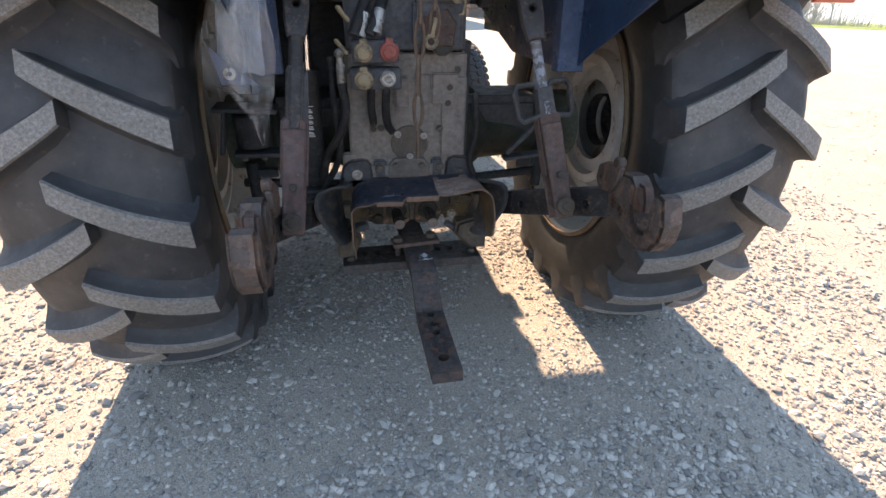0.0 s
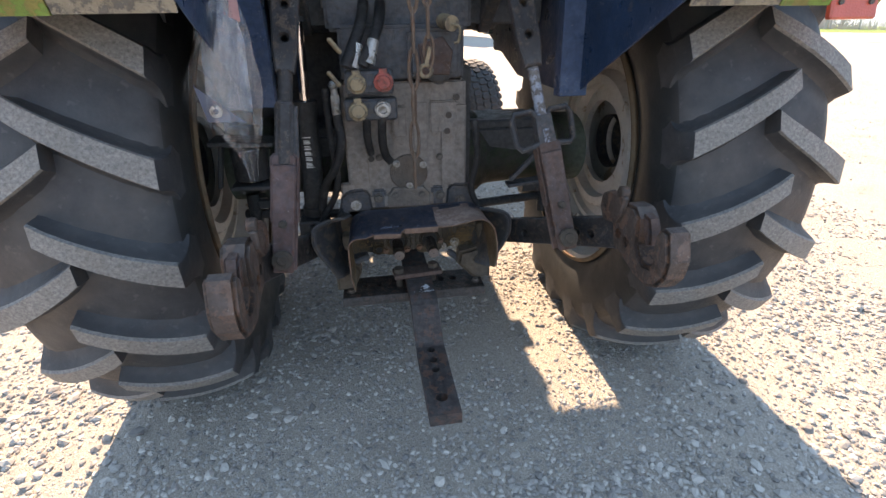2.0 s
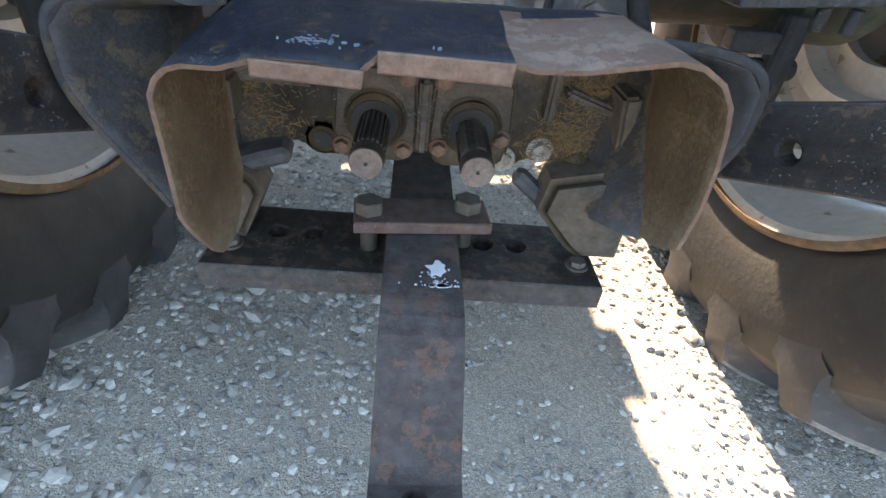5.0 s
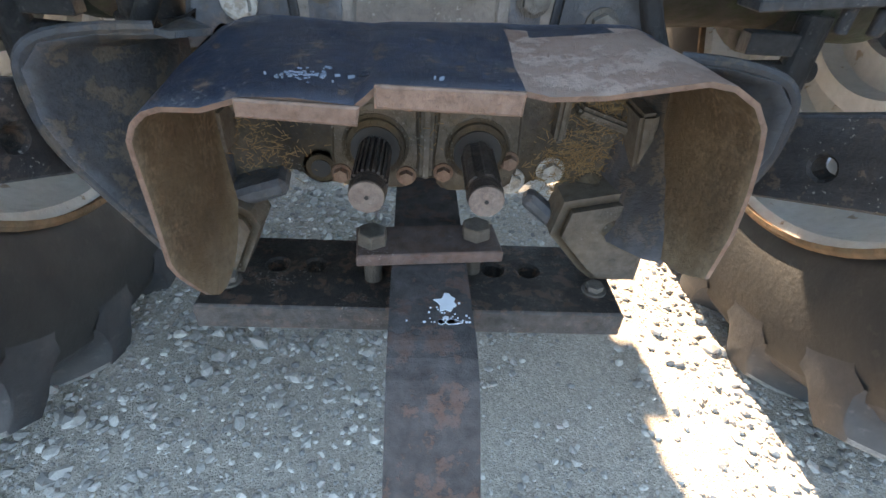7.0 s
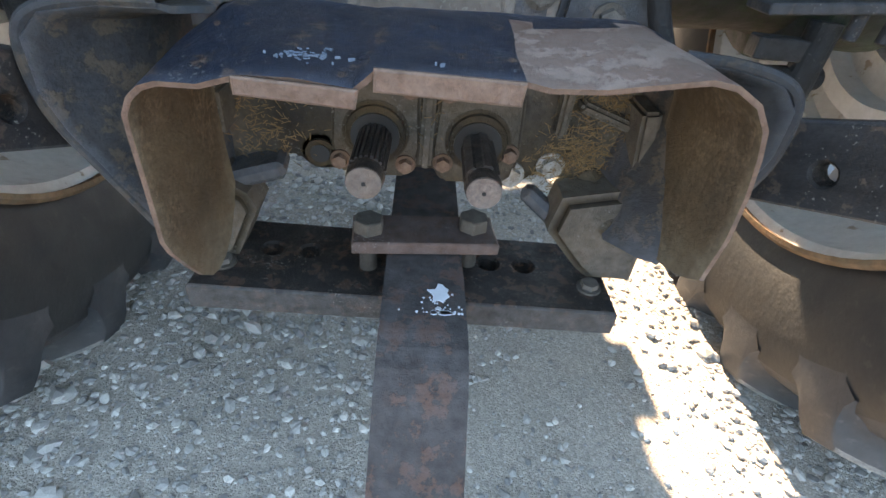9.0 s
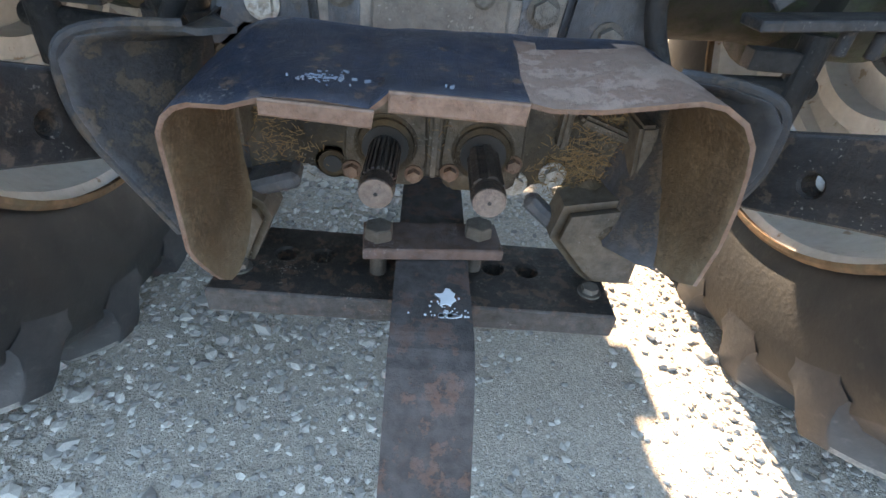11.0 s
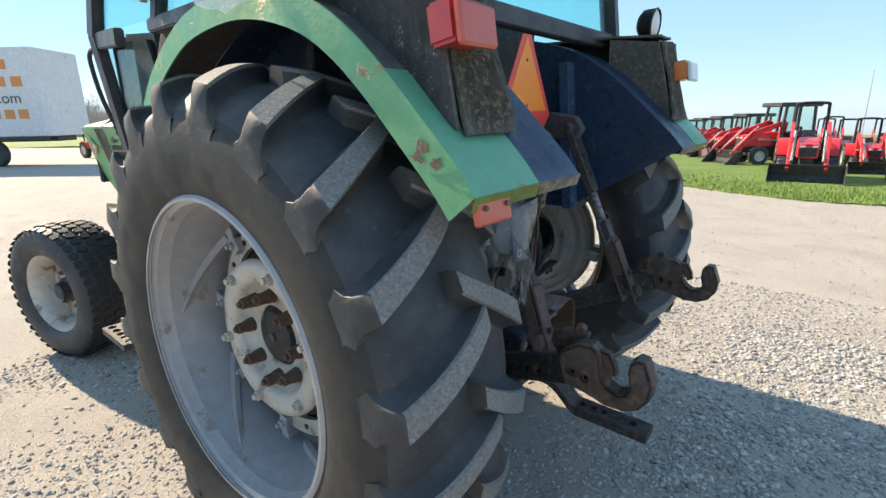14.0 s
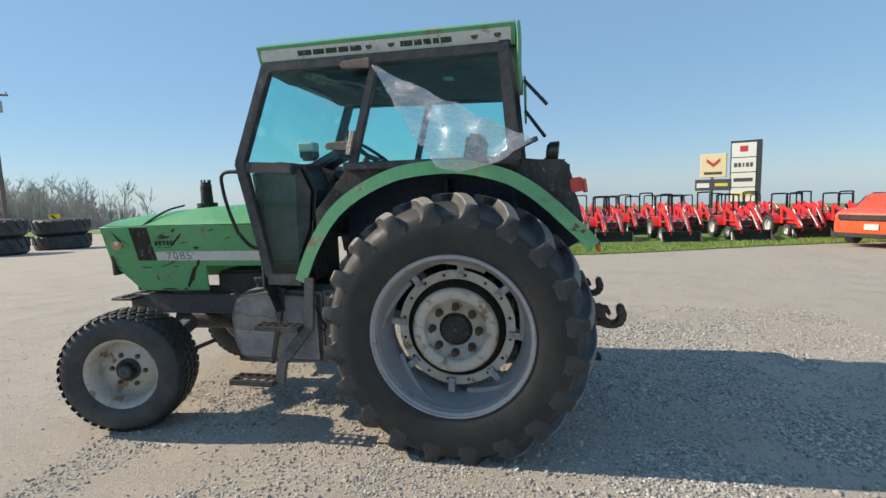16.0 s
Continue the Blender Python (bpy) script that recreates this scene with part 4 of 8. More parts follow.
for c, sz, rot in (((0.006, -0.268, 0.62), (0.014, 0.02, 0.09), 0), ((0.150, -0.270, 0.680), (0.012, 0.03, 0.10), 0), ((0.205, -0.270, 0.655), (0.085, 0.03, 0.012), 18), ((-0.165, -0.266, 0.665), (0.09, 0.02, 0.04), 0), ((0.235, -0.285, 0.625), (0.02, 0.06, 0.11), -8), ((-0.215, -0.285, 0.635), (0.03, 0.05, 0.05), 0)):
    bm = B()
    box(bm, c, sz, Matrix.Rotation(radians(rot), 4, "Y"))
    part("casting_rib", bm, M_CASTIN, tractor, bevel=0.004, seg=2)
for x, q in ((-0.050, -1), (0.062, 1)):
    bm = B()
    out = [(x - 0.034, 0.560), (x + 0.034, 0.562), (x + 0.046, 0.572), (x + 0.050, 0.60), (x + 0.046, 0.665), (x + 0.036, 0.678), (x - 0.036, 0.678), (x - 0.046, 0.665), (x - 0.050, 0.60), (x - 0.046, 0.572)]
    slab(bm, out, plane_m((0, -0.2625, 0), (1, 0, 0), (0, 0, 1)), 0.014)
    cyl(bm, (x, -0.274, 0.616), (x, -0.2825, 0.616), 0.038, 0.036, n=28)
    plate = part("bearing_plate", bm, M_CASTIN, tractor, "greasy bearing plate round the shaft", bevel=0.004, seg=2)
    # Black disc: the dark of the recess round the shaft, put in as colour.
    bm = B()
    cyl(bm, (x, -0.281, 0.614), (x, -0.2845, 0.614), 0.0265, n=28)
    part("oil_seal", bm, M_STICKER, plate, "black disc for the dark recess round the shaft")
bm = B()
cyl(bm, (-0.113, -0.2695, 0.581), (-0.113, -0.2715, 0.581), 0.011, n=16)
part("threaded_hole", bm, M_STICKER, tractor)
bolts(tractor, [(-0.089, -0.276, 0.580), (-0.016, -0.276, 0.580), (0.026, -0.276, 0.586), (0.099, -0.276, 0.604), (-0.014, -0.276, 0.668), (0.026, -0.276, 0.668), (-0.088, -0.276, 0.665)], (0, -1, 0), 0.0085, 0.012, M_NUTRUST, "socket_bolt")
bolts(tractor, [(0.152, -0.264, 0.588), (0.107, -0.264, 0.572)], (0, -1, 0), 0.0125, 0.012, M_ZINC, "shaft_bolt", "bright zinc bolt")


def splined(x, n, r):
    bm = B()
    prof = []
    for i in range(n):
        for f, q in ((0.08, r), (0.5, r), (0.58, r * 0.88), (0.98, r * 0.88)):
            a = 2 * math.pi * (i + f) / n
            prof.append((q * math.cos(a), q * math.sin(a)))
    m = plane_m((x, -0.285, 0.612), (1, 0, 0), (0, 0, 1))
    slab(bm, prof, m, 0.078)
    cyl(bm, (x, -0.355, 0.612), (x, -0.372, 0.612), r * 0.86, n=24)
    cyl(bm, (x, -0.372, 0.612), (x, -0.384, 0.612), r, r * 0.93, n=24)
    shaft = part("drive_shaft", bm, M_SHAFT, tractor, "oily splined drive shaft stub")
    bm = B()
    cyl(bm, (x, -0.3842, 0.612), (x, -0.3862, 0.612), r * 0.90, n=24)
    part("shaft_face", bm, M_SHAFTEND, shaft, "dull bare shaft end")
    bm = B()
    cyl(bm, (x, -0.3863, 0.612), (x, -0.3870, 0.612), 0.0022, n=10)
    part("centre_mark", bm, M_STICKER, shaft)


splined(-0.050, 21, 0.0185)
splined(0.062, 6, 0.0185)
# Dry chaff caught in the frame.
bm = B()
rnd = random.Random(5)
for cx, cz, n in ((-0.19, 0.650, 200), (-0.17, 0.60, 140), (0.18, 0.610, 420), (0.20, 0.665, 330), (0.165, 0.575, 180), (0.0, 0.63, 60), (-0.16, 0.68, 90)):
    for _ in range(n):
        p = Vector((cx + rnd.gauss(0, 0.022), -0.266 - rnd.random() * 0.012, cz + rnd.gauss(0, 0.016)))
        d = Vector((rnd.gauss(0, 1), rnd.gauss(0, 0.3), rnd.gauss(0, 0.6))).normalized() * rnd.uniform(0.003, 0.012)
        cyl(bm, p, p + d, 0.00045, n=3)
tagged(part("chaff", bm, M_STRAW, tractor, "dry straw chaff"), kind="stuff")

# ---- sheet-metal shield over the shafts ----
REAR = [(-0.204, 0.525), (-0.207, 0.580), (-0.208, 0.640), (-0.2085, 0.675), (-0.206, 0.693), (-0.201, 0.706), (-0.192, 0.715), (-0.178, 0.720), (-0.152, 0.719), (-0.126, 0.727), (-0.088, 0.729), (-0.048, 0.727),
        (-0.042, 0.735), (-0.034, 0.741), (0.016, 0.742), (0.066, 0.741), (0.085, 0.738), (0.123, 0.742), (0.160, 0.751), (0.191, 0.757), (0.212, 0.753), (0.230, 0.742), (0.244, 0.724), (0.252, 0.702), (0.256, 0.670), (0.259, 0.628), (0.257, 0.578)]
FRONT = [(-0.200, 0.560), (-0.204, 0.600), (-0.204, 0.650), (-0.202, 0.690), (-0.198, 0.712), (-0.190, 0.728), (-0.178, 0.740), (-0.160, 0.748), (-0.140, 0.751), (-0.115, 0.752), (-0.080, 0.752), (-0.046, 0.752),
         (-0.040, 0.752), (-0.032, 0.752), (0.016, 0.753), (0.066, 0.756), (0.085, 0.757), (0.123, 0.760), (0.155, 0.762), (0.180, 0.761), (0.202, 0.754), (0.220, 0.742), (0.234, 0.722), (0.242, 0.700), (0.247, 0.668), (0.250, 0.625), (0.252, 0.555)]
bm = B()
grid = []
for i in range(9):
    f = i / 8
    e = f ** 1.6
    row = []
    for k, ((xr, zr), (xf, zf)) in enumerate(zip(REAR, FRONT)):
        y = -0.315 - 0.142 * f
        z = zf + (zr - zf) * e
        if k == 0:
            z = 0.560 - 0.075 * math.sin(math.pi * min(1, f * 0.95)) + 0.02 * f
        if k == len(REAR) - 1:
            z = 0.560 - 0.012 * math.sin(math.pi * f) + 0.022 * f ** 3
        row.append((xf + (xr - xf) * e + 0.0012 * math.sin(9 * f + 2 * k), y, z + (0.0016 * math.sin(5 * f + k) if 6 < k < 20 else 0)))
    grid.append(row)
sheet(bm, grid, 0.0042)
bm.normal_update()
for f in bm.faces:
    c = f.calc_center_median()
    out_ = f.normal.dot(Vector((c.x - 0.025, 0, c.z - 0.62)).normalized())
    f.material_index = 2 if out_ < -0.35 else 1 if out_ < 0.2 else 3 if c.x > 0.068 and c.z > 0.70 and c.y < -0.335 - 0.03 * math.sin(c.x * 40) ** 2 else 0
shield = part("shaft_shield", bm, [M_SHIELD, M_EDGE, M_SHIELDIN, M_BARE], tractor, "dented dark sheet-metal shield with a muddy inside and rusty edges", smooth=True)
bm = B()
slab(bm, [(-0.127, 0.716), (-0.046, 0.713), (-0.044, 0.727), (-0.127, 0.729)], plane_m((0, -0.4575, 0), (1, 0, 0), (0, 0, 1)), 0.005)
part("shield_lip", bm, M_EDGE, shield, "bare rusty folded lip", bevel=0.0015)
bm = B()
slab(bm, [(-0.034, 0.727), (0.066, 0.726), (0.067, 0.743), (-0.034, 0.743)], plane_m((0, -0.4575, 0), (1, 0, 0), (0, 0, 1)), 0.006)
part("shield_lip", bm, M_EDGE, shield, "bare rusty folded lip", bevel=0.0015)
bm = B()
rnd = random.Random(9)
for cx, cy, n, sp in ((-0.085, -0.428, 46, 0.013), (0.01, -0.444, 4, 0.004)):
    for _ in range(n):
        x, y = cx + rnd.gauss(0, sp), cy + rnd.gauss(0, sp * 0.4)
        if -0.452 < y < -0.32:
            e = (-(y + 0.315) / 0.142) ** 1.6
            zt = 0.7525 - e * (0.024 if x < -0.046 else 0.011)
            w1 = rnd.uniform(0.0005, 0.0018)
            box(bm, (x, y, zt + 0.0008), (w1 * rnd.uniform(1, 4), w1, 0.0026), Matrix.Rotation(rnd.uniform(-0.5, 0.5), 4, "Z"))
tagged(part("paint_dab", bm, M_PAINTFAINT, shield, "pale blue paint spatter"), kind="stuff")

# ---- drawbar, its crossbar and clamp ----
bm = B()
slab(bm, [(-0.245, -0.378), (0.240, -0.378), (0.240, -0.242), (-0.245, -0.242)], plane_m((0, 0, 0.425), (1, 0, 0), (0, 1, 0)), 0.036,
     [(x, -0.300, 0.0125) for x in (-0.17, -0.125, 0.095, 0.14)])
crossbar = part("crossbar", bm, M_CROSS, tractor, "drilled rusty steel crossbar", bevel=0.003)
for x in (-0.218, 0.215):
    bm = B()
    hexbolt(bm, (x, -0.335, 0.461), (0, 0, 1), 0.011, 0.010)
    cyl(bm, (x, -0.335, 0.40), (x, -0.335, 0.461), 0.009)
    part("bolt", bm, M_BOLT, crossbar)
bm = B()
dirx = Vector((0.016, -1.0, 0)).normalized()
org = Vector((0.010, -0.10, 0))
side = Vector((-dirx.y, dirx.x, 0))
m = Matrix.Translation(org) @ Matrix((side, -dirx, Vector((0, 0, 1)))).transposed().to_4x4()
prof = [(0.42, 0.458), (-0.355, 0.458), (-0.375, 0.455), (-0.395, 0.447), (-0.415, 0.433), (-0.45, 0.398), (-0.47, 0.378), (-0.485, 0.366), (-0.50, 0.360), (-0.775, 0.348)]
holes = [0.515, 0.560, 0.602, 0.712]
cuts = sorted(-a for a, _ in prof)
w = 0.043


def bar_z(d):
    pts = sorted((-a, b) for a, b in prof)
    for (a, za), (b, zb) in zip(pts, pts[1:]):
        if a <= d <= b:
            return za + (zb - za) * (d - a) / (b - a)
    return pts[-1][1]


for a, b in zip(cuts, cuts[1:]):
    hs = [(0.0, -h, 0.0165 if h > 0.65 else 0.0125) for h in holes if a < h < b]
    vs0 = set(bm.verts)
    slab(bm, [(-w, -a), (-w, -b), (w, -b), (w, -a)], Matrix(), 0.036, hs)
    for v in bm.verts:
        if v not in vs0:
            v.co.z += bar_z(-v.co.y)
bmesh.ops.remove_doubles(bm, verts=bm.verts, dist=0.0002)
bmesh.ops.transform(bm, matrix=m, verts=bm.verts)
drawbar = part("drawbar", bm, M_DRAWBAR, tractor, "worn drilled drawbar with rust and flaking dark paint", smooth=True)
bm = B()
rnd = random.Random(3)
blob = []
for q in range(15):
    t = 2 * math.pi * q / 15
    r = 0.011 * rnd.uniform(0.55, 1.35)
    blob.append((0.016 + r * math.cos(t), -0.300 + 1.2 * r * math.sin(t)))
slab(bm, blob, m @ Matrix.Translation((0, 0, 0.4942)), 0.0012)
for cx, cy, n, sp, rr in ((0.018, -0.335, 9, 0.005, 0.004), (0.022, -0.330, 70, 0.013, 0.0016)):
    for _ in range(n):
        u, d = cx + rnd.gauss(0, sp), -cy + rnd.gauss(0, sp)
        if abs(u) < w - 0.004:
            p = m @ Vector((u, -min(d, 0.33), bar_z(min(d, 0.33)) + 0.0355))
            cyl(bm, p, p + Vector((0, 0, 0.0012)), rnd.uniform(rr * 0.4, rr), n=7)
tagged(part("paint_splash", bm, M_PAINTDAB, drawbar, "splash of white and blue paint"), kind="stuff")
bm = B()
slab(bm, [(-0.083, -0.030), (0.083, -0.030), (0.083, 0.030), (-0.083, 0.030)], Matrix.Translation((0.012, -0.312, 0.499)) @ Matrix.Rotation(radians(6), 4, "Z"), 0.016)
clamp = part("drawbar_clamp", bm, M_RUST, tractor, "rusty bolted clamp plate over the drawbar", bevel=0.002)
for p in ((-0.052, -0.322, 0.515), (0.068, -0.302, 0.515)):
    bm = B()
    hexbolt(bm, p, (0, 0, 1), 0.0185, 0.017, False)
    cyl(bm, (p[0], p[1], 0.44), (p[0], p[1], 0.50), 0.0105)
    part("clamp_bolt", bm, M_BOLT, clamp, bevel=0.0015)


# ---- lower links with hooks ----
def lower_link(s, pivot, tip, name="lower_link"):
    """A bar that swings outwards from its pivot, and a hook that points straight back from the bar's end."""
    a, b = Vector(pivot), Vector(tip)
    rise = (b - a).z / (b - a).length
    j = b + Vector((0, 0.262 * math.cos(rise), -0.262 * math.sin(rise)))
    m = plane_m(a, j - a, (0, 0, 1))
    length = (j - a).length
    k = 0.00072
    bm = B()
    slab(bm, [(-0.05, -0.040), (-0.062, 0.0), (-0.05, 0.042), (length + 0.03, 0.045), (length + 0.03, -0.045)], m @ Matrix.Translation((0, 0, -0.015)), 0.030,
         [(0.16, -0.005, 0.011), (length - 0.15, 0.0, 0.009), (length - 0.10, -0.004, 0.012)])
    link = part(name, bm, M_LINK, tractor, "raised lower link arm, chipped black paint over rust", bevel=0.003)
    h = plane_m(j, b - j, (0, 0, 1))
    bm = B()
    shape = [(640, 478), (668, 438), (740, 415), (800, 430), (824, 470), (816, 520), (806, 560), (818, 595), (845, 622), (880, 624), (904, 600), (912, 545), (930, 505), (962, 490), (990, 505),
             (990, 600), (962, 655), (912, 690), (850, 696), (780, 672), (720, 626), (640, 582)]
    slab(bm, [((x - 640) * k, (530 - y) * k) for x, y in shape], h @ Matrix.Translation((0, 0, -0.030)), 0.060, [(45 * k, 0, 0.006), (95 * k, -0.02, 0.006)])
    hook = part("hook", bm, M_HOOK, link, "rusty open claw hook", bevel=0.008, seg=2)
    bm = B()
    slab(bm, [(x * k, y * k) for x, y in ((178, 78), (215, 60), (222, 10), (216, -30), (186, -34), (176, 30))], h @ Matrix.Translation((0, 0, -0.016)), 0.032)
    part("latch", bm, M_RUST, hook, "rust-red latch", bevel=0.006, seg=2)
    bm = B()
    slab(bm, [(x * k, y * k) for x, y in ((-60, 100), (-35, 150), (30, 160), (130, 130), (95, 75), (40, 40), (-40, 50))], h @ Matrix.Translation((0, 0, s * 0.034 - 0.008)), 0.016, [(-20 * k, 95 * k, 0.006)])
    cyl(bm, h @ Vector((95 * k, 150 * k, s * 0.03 - 0.012)), h @ Vector((95 * k, 150 * k, s * 0.03 + 0.012)), 0.017, n=14)
    part("latch_lever", bm, M_HOOK, link, "flaking painted latch lever", bevel=0.004)
    bm = B()
    cyl(bm, m @ Vector((0, 0, -0.05)), m @ Vector((0, 0, 0.05)), 0.028)
    part("pivot_pin", bm, M_BOLT, link, bevel=0.003)
    return m


lower_link(1, (0.315, -0.243, 0.612), (0.529, -0.950, 0.888))
lower_link(-1, (-0.315, -0.243, 0.612), (-0.419, -0.978, 0.880))


# ---- lift rods and lift arms ----
def lift_rod(s):
    a, b = Vector((0.390 if s > 0 else -0.355, -0.637, 0.765)), Vector((s * 0.285, -0.385, 1.450))
    d = (b - a).normalized()
    at = lambda z: a + d * ((z - a.z) / d.z)
    side = Vector((1, 0, 0))
    m = plane_m(a, d, (1, 0, 0))
    bm = B()
    # Forked box at the foot.
    for o in (-0.026, 0.026):
        slab(bm, [(-0.035, -0.026), (0.24, -0.03), (0.24, 0.03), (-0.035, 0.026)], m @ Matrix.Translation((0, 0, o - 0.005)), 0.010)
    rod = part("lift_rod", bm, M_RUSTRED if s < 0 else M_RUST, tractor, "rusty adjustable lift rod", bevel=0.004)
    bm = B()
    slab(bm, [(0.095, -0.034), (0.26, -0.034), (0.27, -0.024), (0.27, 0.024), (0.26, 0.034), (0.095, 0.034), (0.11, 0.018), (0.16, 0.012), (0.16, -0.012), (0.11, -0.018)], m @ Matrix.Translation((0, 0, -0.022)), 0.044)
    part("fork", bm, M_RUSTRED if s < 0 else M_RUST, rod, bevel=0.006, seg=2)
    bm = B()
    n = d.cross(Vector((1, 0, 0))).normalized()
    cyl(bm, a - n * 0.055, a + n * 0.055, 0.013)
    cyl(bm, a - n * 0.050, a - n * 0.038, 0.026)
    part("pin", bm, M_BOLT, rod, bevel=0.002)
    bm = B()
    p = at(0.85)
    cyl(bm, p - n * 0.045, p + n * 0.045, 0.010)
    part("pin", bm, M_BOLT, rod, bevel=0.002)
    bm = B()
    if s > 0:
        cyl(bm, at(0.985), at(1.045), 0.020)
        cyl(bm, at(1.04), at(1.20), 0.015)
    else:
        cyl(bm, at(0.99), at(1.13), 0.027, n=8)
        cyl(bm, at(1.13), at(1.22), 0.018)
    part("threaded_rod", bm, M_LINK if s < 0 else M_ROD, rod, bevel=0.002)
    if s > 0:
        # Turnbuckle with two square loop handles.
        bm = B()
        slab(bm, [(0.255, -0.024), (0.34, -0.022), (0.34, 0.022), (0.255, 0.024)], m @ Matrix.Translation((0, 0, -0.018)), 0.036)
        for q in (-1, 1):
            loop = [(0.262, q * 0.022), (0.256, q * 0.072), (0.268, q * 0.082), (0.335, q * 0.086), (0.352, q * 0.076), (0.352, q * 0.030), (0.34, q * 0.02)]
            tube(bm, [m @ Vector((uu, vv, 0.01 * q)) for uu, vv in loop], 0.0085, 8)
        part("turnbuckle", bm, M_LINK, rod, "worn turnbuckle with square loop handles", bevel=0.002)
    else:
        bm = B()
        slab(bm, [(0.255, -0.022), (0.40, -0.02), (0.40, 0.02), (0.255, 0.022)], m @ Matrix.Translation((0, 0, -0.02)), 0.04)
        slab(bm, [(0.26, 0.018), (0.38, 0.014), (0.39, 0.030), (0.26, 0.034)], m @ Matrix.Translation((0, 0, -0.012)), 0.024)
        part("sleeve", bm, M_LINK, rod, "grey worn sleeve", bevel=0.005)
    bm = B()
    slab(bm, [(0.47, -0.022), (0.52, -0.03), (0.74, -0.034), (0.775, -0.02), (0.78, 0.0), (0.775, 0.02), (0.74, 0.034), (0.52, 0.03), (0.47, 0.022)], m @ Matrix.Translation((0, 0, -0.018)), 0.036,
         [(0.55, 0, 0.009), (0.63, 0, 0.009)])
    part("clevis", bm, M_LINK, rod, "grey clevis bar with drilled holes", bevel=0.005)
    # The arm that carries it.
    bm = B()
    slab(bm, [(0.02, 1.30), (0.06, 1.40), (-0.30, 1.53), (-0.41, 1.51), (-0.44, 1.46), (-0.41, 1.42), (-0.30, 1.42), (-0.05, 1.26)], plane_m((s * 0.285 - 0.02, 0, 0), (0, 1, 0), (0, 0, 1)), 0.04)
    cyl(bm, (s * 0.23, -0.385, 1.465), (s * 0.335, -0.385, 1.465), 0.022)
    cyl(bm, (s * 0.18, 0.0, 1.32), (s * 0.335, 0.0, 1.32), 0.05)
    part("lift_arm", bm, M_CAST, tractor, "dark lift arm", bevel=0.006)


lift_rod(1), lift_rod(-1)

# ---- hydraulics round the housing ----
bm = B()
cyl(bm, (-0.322, -0.13, 0.70), (-0.310, -0.13, 1.075), 0.036, n=28)
cyl(bm, (-0.322, -0.13, 0.68), (-0.322, -0.13, 0.71), 0.042, n=24)
ram = part("hydraulic_ram", bm, M_BLACK, tractor, "black hydraulic ram", smooth=True)
bm = B()
cyl(bm, (-0.310, -0.13, 1.07), (-0.300, -0.13, 1.37), 0.0165, n=24)
part("ram_rod", bm, M_CHROME, ram, "bright chrome ram rod", smooth=True)
bm = B()
cyl(bm, (-0.300, -0.13, 1.31), (-0.298, -0.13, 1.40), 0.026, n=20)
part("ram_eye", bm, M_BLACK, ram)
bm = B()
for i in range(11):
    a0 = radians(-112 + 44 * i / 11)
    a1 = radians(-112 + 44 * (i + 1) / 11)
    q = [bm.verts.new((-0.317 + 0.0366 * math.cos(a), -0.13 + 0.0366 * math.sin(a), z)) for a, z in ((a0, 0.86), (a1, 0.86), (a1, 0.965), (a0, 0.965))]
    bm.faces.new(q)
part("sticker", bm, M_STICKER, ram, "black warning sticker with white print")
bm = B()
for i in range(5):
    z0 = 0.866 + 0.019 * i
    for j, (da, db) in enumerate(((-108, -74), (-106, -76), (-107, -80))):
        z = z0 + 0.0048 * j
        for k in range(6):
            a0, a1 = radians(da + (db - da) * k / 6), radians(da + (db - da) * (k + 1) / 6)
            bm.faces.new([bm.verts.new((-0.317 + 0.0371 * math.cos(a), -0.13 + 0.0371 * math.sin(a), zz)) for a, zz in ((a0, z), (a1, z), (a1, z + 0.0022), (a0, z + 0.0022))])
for z in (0.861, 0.9625):
    for k in range(6):
        a0, a1 = radians(-111 + 42 * k / 6), radians(-111 + 42 * (k + 1) / 6)
        bm.faces.new([bm.verts.new((-0.317 + 0.0371 * math.cos(a), -0.13 + 0.0371 * math.sin(a), zz)) for a, zz in ((a0, z), (a1, z), (a1, z + 0.0018), (a0, z + 0.0018))])
part("sticker_print", bm, M_WHITE, ram, "rows of fine white print")
hoses = (
    ([(-0.205, -0.30, 1.06), (-0.200, -0.32, 0.98), (-0.225, -0.31, 0.90), (-0.265, -0.27, 0.83), (-0.285, -0.24, 0.74), (-0.275, -0.2, 0.66)], 0.0135),
    ([(-0.235, -0.26, 1.13), (-0.232, -0.28, 1.0), (-0.225, -0.28, 0.86), (-0.245, -0.26, 0.78), (-0.29, -0.25, 0.70), (-0.30, -0.22, 0.64)], 0.0105),
    ([(-0.10, -0.12, 1.38), (-0.115, -0.26, 1.31), (-0.15, -0.34, 1.235), (-0.165, -0.36, 1.20)], 0.016),
    ([(-0.05, -0.12, 1.38), (-0.065, -0.25, 1.31), (-0.10, -0.33, 1.24), (-0.12, -0.35, 1.20)], 0.016),
    ([(-0.075, -0.335, 1.06), (-0.078, -0.31, 0.98), (-0.07, -0.285, 0.925), (-0.055, -0.275, 0.90)], 0.013),
    ([(-0.12, -0.335, 1.06), (-0.122, -0.31, 0.99), (-0.115, -0.275, 0.93)], 0.012),
    ([(0.215, -0.27, 1.02), (0.222, -0.285, 0.90), (0.205, -0.28, 0.80), (0.225, -0.29, 0.735), (0.245, -0.29, 0.715)], 0.0105),
)
for pts, r in hoses:
    bm = B()
    tube(bm, smooth_line(pts, 6), r, 10)
    part("hose", bm, M_HOSE, tractor, "black hydraulic hose", smooth=True)
bm = B()
cyl(bm, (-0.205, -0.30, 1.045), (-0.206, -0.30, 1.10), 0.013, n=16)
